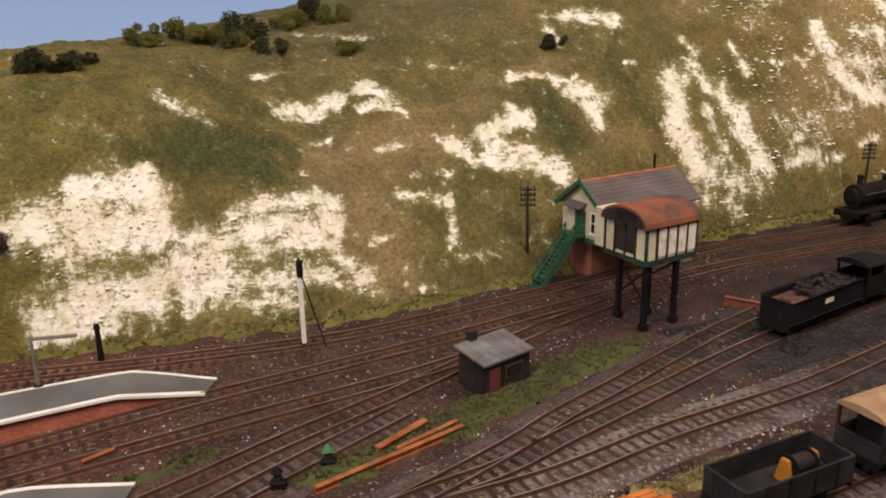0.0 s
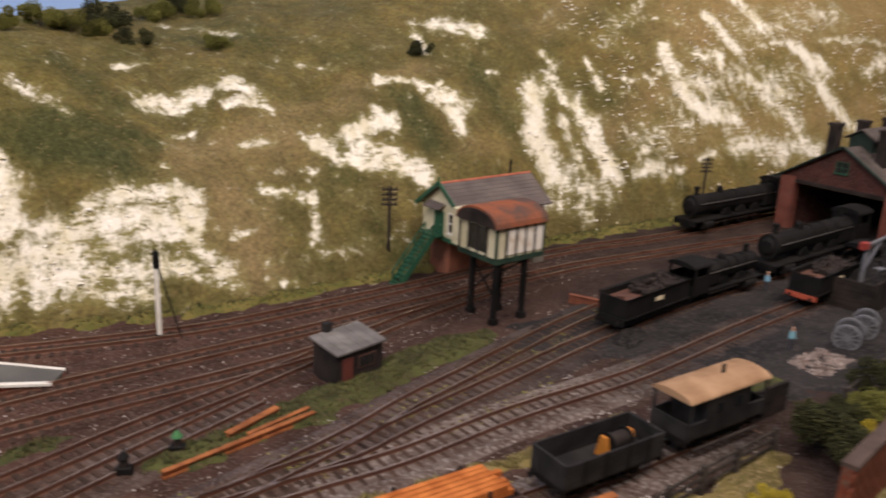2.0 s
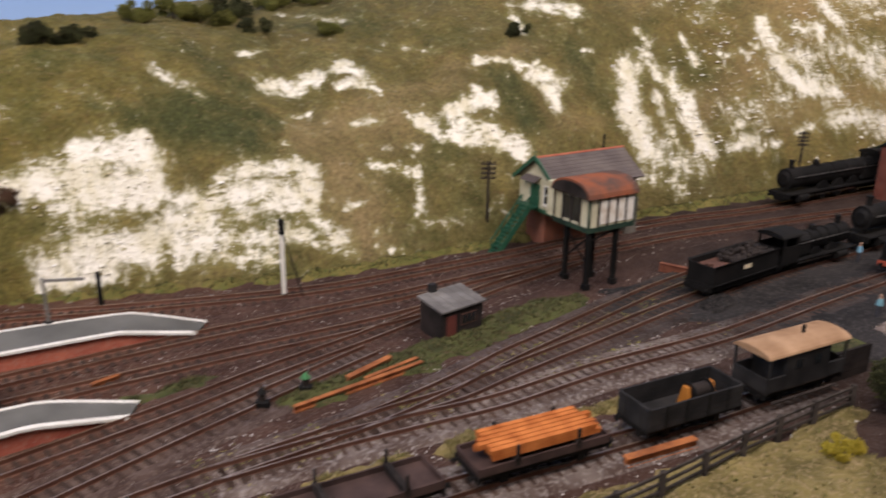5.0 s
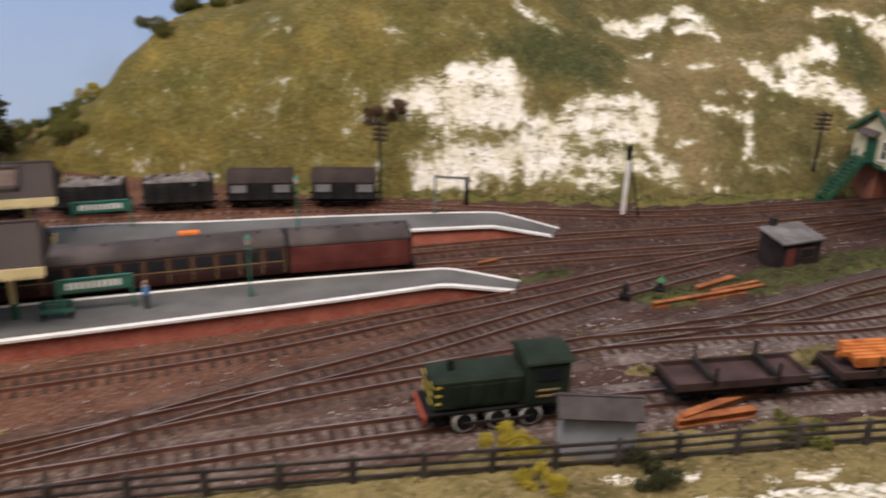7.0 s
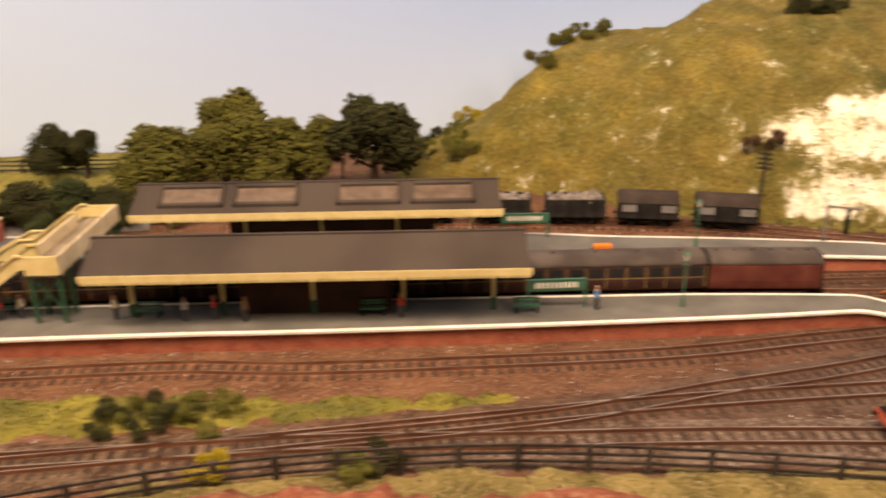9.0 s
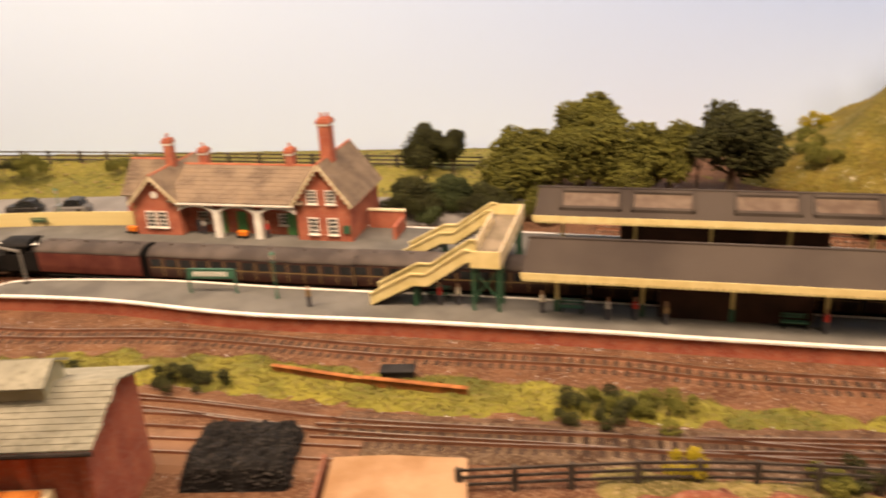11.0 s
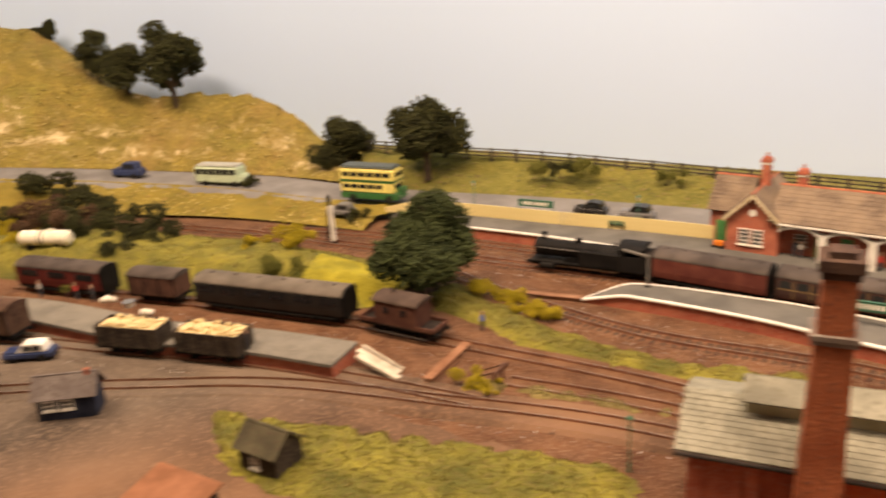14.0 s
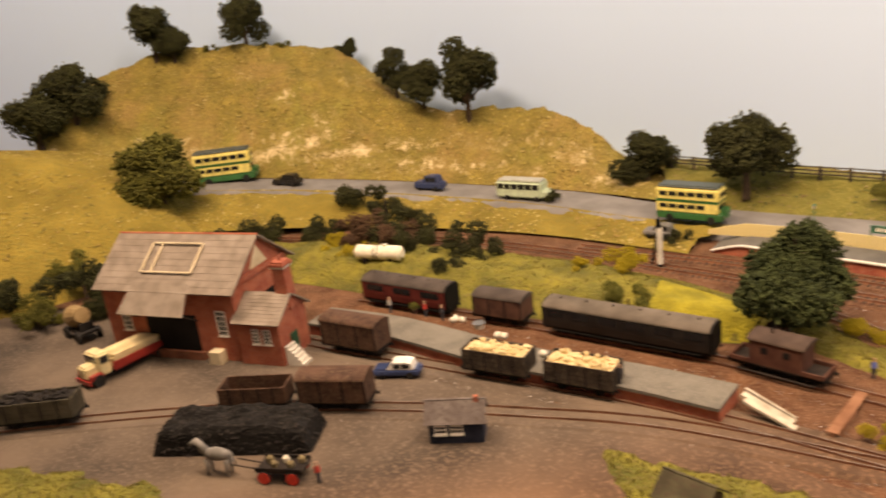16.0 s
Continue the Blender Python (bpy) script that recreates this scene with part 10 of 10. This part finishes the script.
for i, (x, y, w, k) in enumerate(((0.405, 0.472, 0.04, "dark"), (0.425, 0.495, 0.034, "dark"), (0.455, 0.52, 0.03, "moss"), (0.5, 0.555, 0.03, "dark"), (0.53, 0.575, 0.024, "moss"), (0.58, 0.61, 0.028, "moss"), (0.66, 0.675, 0.03, "moss"), (0.435, 0.484, 0.018, "yellow"))):
    bush(x, y, 0.012, w, w * 0.8, k, "scruffy bush growing behind the brick wall", 300 + i)

# ---- road vehicles ----
TYRE = plain("black_tyre", (0.02, 0.02, 0.02), 0.7)
BUS_CREAM, BUS_GREEN, PALE_GREEN = plain("bus_cream", (0.82, 0.72, 0.24), 0.35), plain("bus_green", (0.03, 0.15, 0.05), 0.35), plain("pale_green_paint", (0.5, 0.62, 0.46), 0.35)
DARK_ROOF = plain("dark_grey_green_roof", (0.06, 0.08, 0.075), 0.5)


def wheels(t, xs, half, r):
    for x in xs:
        for s in (-1, 1):
            w = part("wheel", rod(bmesh.new(), (x, s * (half - 0.003), r), (x, s * (half + 0.0004), r), r, seg=14), TYRE, t)
            part("hub", rod(bmesh.new(), (x, s * (half - 0.001), r), (x, s * (half + 0.0008), r), r * 0.45, seg=8), GREY_WAGON, w)


def rounded(x0, x1, y0, y1, z0, z1, bevel):
    bm = boxed(x0, x1, y0, y1, z0, z1)
    bmesh.ops.bevel(bm, geom=list(bm.edges), offset=bevel, segments=3, affect="EDGES")
    return bm


def double_decker(x, y, z, angle, scale=1.0):
    t = thing("double_deck_bus", "cream and green double-deck bus on the road", "bus", frame_at(x, y, angle, z) @ Matrix.Scale(scale, 4), "buses")
    L, W = 0.052, 0.016
    body = part("lower_body", rounded(-L, L, -W, W, 0.004, 0.0165, 0.0018), BUS_GREEN, t, "green lower panels")
    part("lower_saloon", rounded(-L, L - 0.006, -W, W, 0.0155, 0.0332, 0.0016), BUS_CREAM, t, "cream lower saloon")
    part("bonnet", rounded(L - 0.012, L + 0.003, -W * 0.3, W, 0.006, 0.022, 0.0018), BUS_GREEN, t)
    part("green_band", boxed(-L - 0.0002, L - 0.0056, -W - 0.0003, W + 0.0003, 0.0328, 0.0352), BUS_GREEN, t)
    up = part("upper_saloon", rounded(-L, L - 0.004, -W, W, 0.0348, 0.0545, 0.0022), BUS_CREAM, t, "cream upper deck")
    part("roof", rounded(-L + 0.001, L - 0.005, -W + 0.0008, W - 0.0008, 0.0535, 0.0585, 0.0024), DARK_ROOF, t, "dark rounded roof")
    for s in (-1, 1):
        for i in range(6):
            x0 = -L + 0.006 + i * 0.0148
            for z0, z1, par in ((0.0225, 0.029, body), (0.042, 0.049, up)):
                if i == 5 and z0 < 0.03:
                    continue
                part("side_window", boxed(x0, x0 + 0.0125, min(s * (W + 0.0005), s * (W - 0.001)), max(s * (W + 0.0005), s * (W - 0.001)), z0, z1), GLASS, par)
    for z0 in (0.0225, 0.042):
        for xe in (-L - 0.0004, L - (0.0058 if z0 < 0.03 else 0.0038)):
            part("end_window", boxed(xe, xe + 0.0006, -W + 0.004, W - 0.004, z0, z0 + 0.007), GLASS, up if z0 > 0.03 else body)
    wheels(t, (-0.03, 0.036), W, 0.0062)
    for s in (-1, 1):
        part("headlight", rod(bmesh.new(), (L + 0.0025, s * 0.011, 0.012), (L + 0.004, s * 0.011, 0.012), 0.0016), STEEL, t)
    return t


double_decker(-1.71, -0.39, 0.0235, 46)
double_decker(-2.27, -1.18, 0.066, 86, 1.2)


def saloon(name, x, y, z, angle, L, W, H, paint, roof, label, scale=1.0, bus=False):
    t = thing(name, label, "coach" if bus else "car", frame_at(x, y, angle, z) @ Matrix.Scale(scale, 4), "road vehicles")
    a = L / 2
    if bus:
        body = part("body", rounded(-a, a * 0.78, -W, W, 0.004, H * 0.92, 0.003), paint, t)
        part("bonnet", rounded(a * 0.7, a, -W * 0.75, W * 0.75, 0.005, H * 0.52, 0.003), paint, body)
        part("roof", rounded(-a + 0.003, a * 0.74, -W + 0.002, W - 0.002, H * 0.9, H, 0.0018), roof, t)
        n, x0, x1 = 6, -a * 0.92, a * 0.72
        lo, hi = H * 0.55, H * 0.82
    else:
        body = part("body", rounded(-a, a, -W, W, 0.003, H * 0.58, 0.0022), paint, t)
        prof = [(-a * 0.78, H * 0.55), (a * 0.42, H * 0.55), (a * 0.16, H * 0.97), (a * 0.02, H), (-a * 0.45, H), (-a * 0.66, H * 0.93)]
        part("cabin", prism(bmesh.new(), prof, -W * 0.84, W * 0.84, "y"), roof, t)
        for s in (-1, 1):
            part("wing", rounded(a * 0.3, a * 0.96, s * W - 0.0025, s * W + 0.0012, 0.004, H * 0.45, 0.0014), paint, body)
        n, x0, x1 = 2, -a * 0.58, a * 0.16
        lo, hi = H * 0.62, H * 0.9
        part("windscreen", bar(bmesh.new(), (a * 0.375, 0, H * 0.63), (a * 0.2, 0, H * 0.92), W * 1.3, 0.0008), GLASS, t)
    half = W if bus else W * 0.84
    for s in (-1, 1):
        for i in range(n):
            p, q = x0 + (x1 - x0) * i / n, x0 + (x1 - x0) * (i + 0.86) / n
            part("side_window", boxed(p, q, min(s * (half + 0.0004), s * (half - 0.001)), max(s * (half + 0.0004), s * (half - 0.001)), lo, hi), GLASS, body)
        part("headlight", rod(bmesh.new(), (a - 0.001, s * W * 0.6, H * 0.36), (a + 0.001, s * W * 0.6, H * 0.36), 0.0013), STEEL, t)
    wheels(t, (-a * 0.58, a * 0.6), W, 0.0045 if bus else 0.0042)
    part("bumper", boxed(a + 0.0004, a + 0.0016, -W * 0.9, W * 0.9, 0.0045, 0.006), STEEL, t)
    return t


CAR_BLACK, CAR_BLUE, CAR_NAVY, CAR_GREY = plain("car_black", (0.015, 0.014, 0.014), 0.25), plain("car_blue", (0.03, 0.05, 0.13), 0.3), plain("car_navy", (0.025, 0.045, 0.12), 0.3), plain("car_grey", (0.16, 0.16, 0.16), 0.3)
saloon("motor_coach", -1.963, -0.603, 0.024, 50, 0.105, 0.0155, 0.037, PALE_GREEN, plain("grey_coach_roof", (0.4, 0.42, 0.38), 0.5), "pale green single-deck motor coach on the road", bus=True)
saloon("car", -2.09, -0.765, 0.033, 232, 0.058, 0.011, 0.026, CAR_BLUE, CAR_BLUE, "dark blue rounded car on the climbing road", 1.1)
saloon("car", -2.205, -1.05, 0.055, 242, 0.056, 0.0105, 0.021, CAR_BLACK, CAR_BLACK, "black saloon car on the climbing road", 1.15)
saloon("car", -1.476, -0.122, 0.016, 222, 0.05, 0.0105, 0.021, CAR_BLACK, CAR_BLACK, "dark saloon car parked behind the cream fence")
saloon("car", -1.425, -0.076, 0.016, 222, 0.05, 0.0105, 0.021, CAR_GREY, CAR_BLACK, "dark grey saloon car parked behind the cream fence")
saloon("car", -1.688, -0.45, 0.012, 226, 0.048, 0.0105, 0.021, CAR_GREY, CAR_GREY, "grey saloon car beside the platform end")
saloon("car", -1.39, -0.878, 0.0012, 252, 0.056, 0.0105, 0.02, CAR_NAVY, plain("car_white", (0.78, 0.77, 0.72), 0.3), "navy blue car with a white roof in the yard")

# ---- lorry in the yard ----
LORRY_RED, LORRY_CREAM = plain("lorry_red", (0.32, 0.03, 0.025), 0.4), plain("lorry_cream", (0.72, 0.62, 0.36), 0.4)
t = thing("lorry", "red and cream lorry loaded with pale timber", "lorry", frame_at(-1.533, -1.222, 316, 0.0012) @ Matrix.Scale(1.17, 4) )
part("chassis", boxed(-0.05, 0.045, -0.008, 0.008, 0.006, 0.01), BLACK, t)
bed = part("bed", boxed(-0.052, 0.024, -0.0145, 0.0145, 0.01, 0.0135), LORRY_RED, t)
for s in (-1, 1):
    part("side_board", boxed(-0.052, 0.024, s * 0.0145 - 0.0008, s * 0.0145 + 0.0008, 0.0125, 0.0195), LORRY_RED, bed)
load = thing("timber_load", "pale sawn planks stacked on the lorry", "timber", frame_at(-1.533, -1.222, 316, 0.0012) @ Matrix.Scale(1.17, 4))
PLANK = mat("pale_sawn_timber", (0.62, 0.5, 0.28), (0.76, 0.66, 0.42), 60.0, 0.8, 0.2, spread=0.15)
rnd = random.Random(3)
for i in range(6):
    for k in range(4):
        part("plank", boxed(-0.05 + rnd.uniform(-0.002, 0.002), 0.021 + rnd.uniform(-0.002, 0.002), -0.0132 + i * 0.0044, -0.0092 + i * 0.0044, 0.0135 + k * 0.0034, 0.0166 + k * 0.0034 + rnd.uniform(-0.0004, 0.0004)), PLANK, load)
cab = part("cab", rounded(0.025, 0.04, -0.0135, 0.0135, 0.009, 0.034, 0.002), LORRY_CREAM, t, "cream cab")
part("bonnet", rounded(0.038, 0.053, -0.009, 0.009, 0.009, 0.0235, 0.002), LORRY_CREAM, t)
part("bumper", boxed(0.052, 0.0545, -0.0135, 0.0135, 0.005, 0.0095), LORRY_RED, t)
for s in (-1, 1):
    part("mudguard", rounded(0.036, 0.052, s * 0.0115 - 0.0025, s * 0.0115 + 0.0025, 0.008, 0.0145, 0.001), LORRY_RED, t)
    part("door_window", boxed(0.028, 0.037, s * 0.0135 - 0.0005, s * 0.0135 + 0.0005, 0.023, 0.031), GLASS, cab)
part("windscreen", boxed(0.0397, 0.0404, -0.011, 0.011, 0.0245, 0.0315), GLASS, cab)
wheels(t, (-0.034, 0.043), 0.0145, 0.0065)

# ---- horse and coal cart ----
HORSE = mat("dapple_grey_horse", (0.13, 0.125, 0.115), (0.26, 0.25, 0.235), 90.0, 0.8, 0.1)
bm = bmesh.new()
blob(bm, (0.0, 0, 0.0175), 0.0058, (2.1, 0.9, 0.95), 2, 0.04)
rod(bm, (0.0095, 0, 0.019), (0.0165, 0, 0.0285), 0.0037, 0.0024)
rod(bm, (0.0155, 0, 0.0285), (0.0225, 0, 0.0245), 0.0024, 0.0015)
for x in (-0.0085, 0.0085):
    for s in (-1, 1):
        rod(bm, (x, s * 0.003, 0.014), (x + 0.0006, s * 0.003, 0.0), 0.0019, 0.0012, 6)
rod(bm, (-0.0115, 0, 0.02), (-0.015, 0, 0.009), 0.0012, 0.0006, 5)
horse = part("horse_figure", bm, HORSE, smooth=True)
horse.matrix_basis = frame_at(-1.243, -1.062, 248, 0.002) @ Matrix.Scale(1.25, 4)
tagged(horse, "plain pale grey model cart horse in the yard", "horse figure")
t = thing("coal_cart", "dark flat coal cart with bright red wheels", "cart", frame_at(-1.22, -1.0, 250, 0.002))
part("bed", boxed(-0.026, 0.022, -0.0115, 0.0115, 0.0105, 0.0125), DARK_WOOD, t)
for s in (-1, 1):
    part("side_board", boxed(-0.026, 0.022, s * 0.0115 - 0.0006, s * 0.0115 + 0.0006, 0.0125, 0.016), DARK_WOOD, t)
    part("shaft", bar(bmesh.new(), (0.02, s * 0.005, 0.01), (0.048, s * 0.0055, 0.014), 0.001, 0.001), DARK_WOOD, t)
WHEEL_RED = plain("bright_wheel_red", (0.62, 0.04, 0.025), 0.45)
for x in (-0.016, 0.013):
    for s in (-1, 1):
        w = part("wheel", rod(bmesh.new(), (x, s * 0.0125, 0.006), (x, s * 0.0142, 0.006), 0.0062, seg=18), WHEEL_RED, t, "bright red spoked wheel")
        part("tyre", rod(bmesh.new(), (x, s * 0.0128, 0.006), (x, s * 0.0138, 0.006), 0.0067, seg=18), TYRE, w)
SACK = mat("coal_sack", (0.2, 0.16, 0.09), (0.32, 0.26, 0.15), 90.0, 0.95, 0.3)
for i, (x, y) in enumerate(((-0.02, -0.005), (-0.012, 0.004), (-0.004, -0.004), (0.004, 0.005), (0.012, -0.003))):
    c = part("sack", rounded(x - 0.0032, x + 0.0032, y - 0.0028, y + 0.0028, 0.0126, 0.0196, 0.0014), SACK if i != 2 else plain("white_sack", (0.7, 0.66, 0.55)), t)

# ---- on and beside the goods dock ----
BOAT = plain("cream_white_hull", (0.82, 0.78, 0.64), 0.4)
t = thing("tank_wagon_barrel", "cream white cylindrical tank beyond the dock", "tank", frame_at(-1.722, -0.882, 60, 0.03))
part("barrel", rod(bmesh.new(), (-0.036, 0, 0.012), (0.036, 0, 0.012), 0.0115, seg=20), BOAT, t)
for s in (-1, 1):
    part("dished_end", rod(bmesh.new(), (s * 0.036, 0, 0.012), (s * 0.0405, 0, 0.012), 0.0115, 0.007, 20), BOAT, t)
    part("cradle", boxed(s * 0.022 - 0.003, s * 0.022 + 0.003, -0.01, 0.01, -0.004, 0.006), BLACK, t)
for x in (-0.006, 0.0):
    part("strap", rod(bmesh.new(), (x, 0, 0.012), (x + 0.0016, 0, 0.012), 0.0118, seg=20), BLACK, t)
part("dome", rod(bmesh.new(), (0.012, 0, 0.023), (0.012, 0, 0.026), 0.004, 0.0035, 12), BOAT, t)
SACK_WHITE = plain("flour_sack", (0.72, 0.68, 0.58), 0.9)
for i, (x, y) in enumerate(((-1.478, -0.797), (-1.47, -0.79), (-1.474, -0.8), (-1.41, -0.755), (-1.405, -0.748), (-1.345, -0.715))):
    ob = part("flour_sack", blob(bmesh.new(), (0, 0, 0.004), 0.0045, (1.25, 0.9, 0.95), 2, 0.06), SACK_WHITE, smooth=True)
    ob.matrix_basis = frame_at(x, y, 40 * i, 0.0182)
    tagged(ob, "plump white sack on the goods dock", "sack", "sacks")
t = thing("milk_churn_tub", "shallow white round tub on the dock", "tub", pose(-1.447, -0.772, 0.0185))
part("tub", rod(bmesh.new(), (0, 0, -0.0003), (0, 0, 0.006), 0.006, 0.0075, 16), SACK_WHITE, t)
part("rim", rod(bmesh.new(), (0, 0, 0.006), (0, 0, 0.0068), 0.0079, seg=16), STEEL, t)
t = thing("dock_plant", "round green shrub in a tub on the dock", "plant", pose(-1.524, -0.846, 0.0185))
part("tub", rod(bmesh.new(), (0, 0, -0.0003), (0, 0, 0.005), 0.0035, 0.0045, 10), BROWN, t)
me = crown_mesh([(0, 0, 0.009, 0.006)], 0.006, 5, 0.6)
me.materials.append(LEAF["moss"])
ob = new("foliage", me)
ob.parent = t
t = thing("concrete_mixer", "dull ochre towed mixer standing by the shed", "mixer", frame_at(-1.662, -1.318, 40) @ Matrix.Scale(1.4, 4))
part("drum", rod(bmesh.new(), (-0.01, 0, 0.022), (0.012, 0, 0.028), 0.012, 0.008, 14), mat("ochre_metal", (0.25, 0.17, 0.08), (0.36, 0.26, 0.14), 80.0, 0.7, 0.1), t)
part("frame", boxed(-0.02, 0.02, -0.009, 0.009, 0.009, 0.012), GREY_WAGON, t)
for x in (-0.014, 0.014):
    for s in (-1, 1):
        part("wheel", rod(bmesh.new(), (x, s * 0.0095, 0.0065), (x, s * 0.012, 0.0065), 0.0065, seg=14), TYRE, t)
    part("stand", boxed(x - 0.001, x + 0.001, -0.007, 0.007, 0.011, 0.02), GREY_WAGON, t)
t = thing("rail_buffer_stop", "rusty rail-built buffer stop", "buffer stop", frame_at(-1.108, -0.437, 218))
for s in (-1, 1):
    part("upright", boxed(-0.001, 0.001, s * 0.00825 - 0.001, s * 0.00825 + 0.001, 0.0, 0.016), RAIL, t)
    part("stay", bar(bmesh.new(), (0, s * 0.00825, 0.015), (0.022, s * 0.00825, 0.004), 0.0014, 0.0014), RAIL, t)
part("beam", boxed(-0.003, -0.001, -0.014, 0.014, 0.0115, 0.0165), RAIL, t)

# ---- sleepers ----
for key, pts in LINES.items():
    line = glide(pts, 0.0022)
    run, last = 0.0, 0.0
    for a, b in zip(line, line[1:]):
        run += (b - a).length
        if run - last >= 0.0088:
            last = run
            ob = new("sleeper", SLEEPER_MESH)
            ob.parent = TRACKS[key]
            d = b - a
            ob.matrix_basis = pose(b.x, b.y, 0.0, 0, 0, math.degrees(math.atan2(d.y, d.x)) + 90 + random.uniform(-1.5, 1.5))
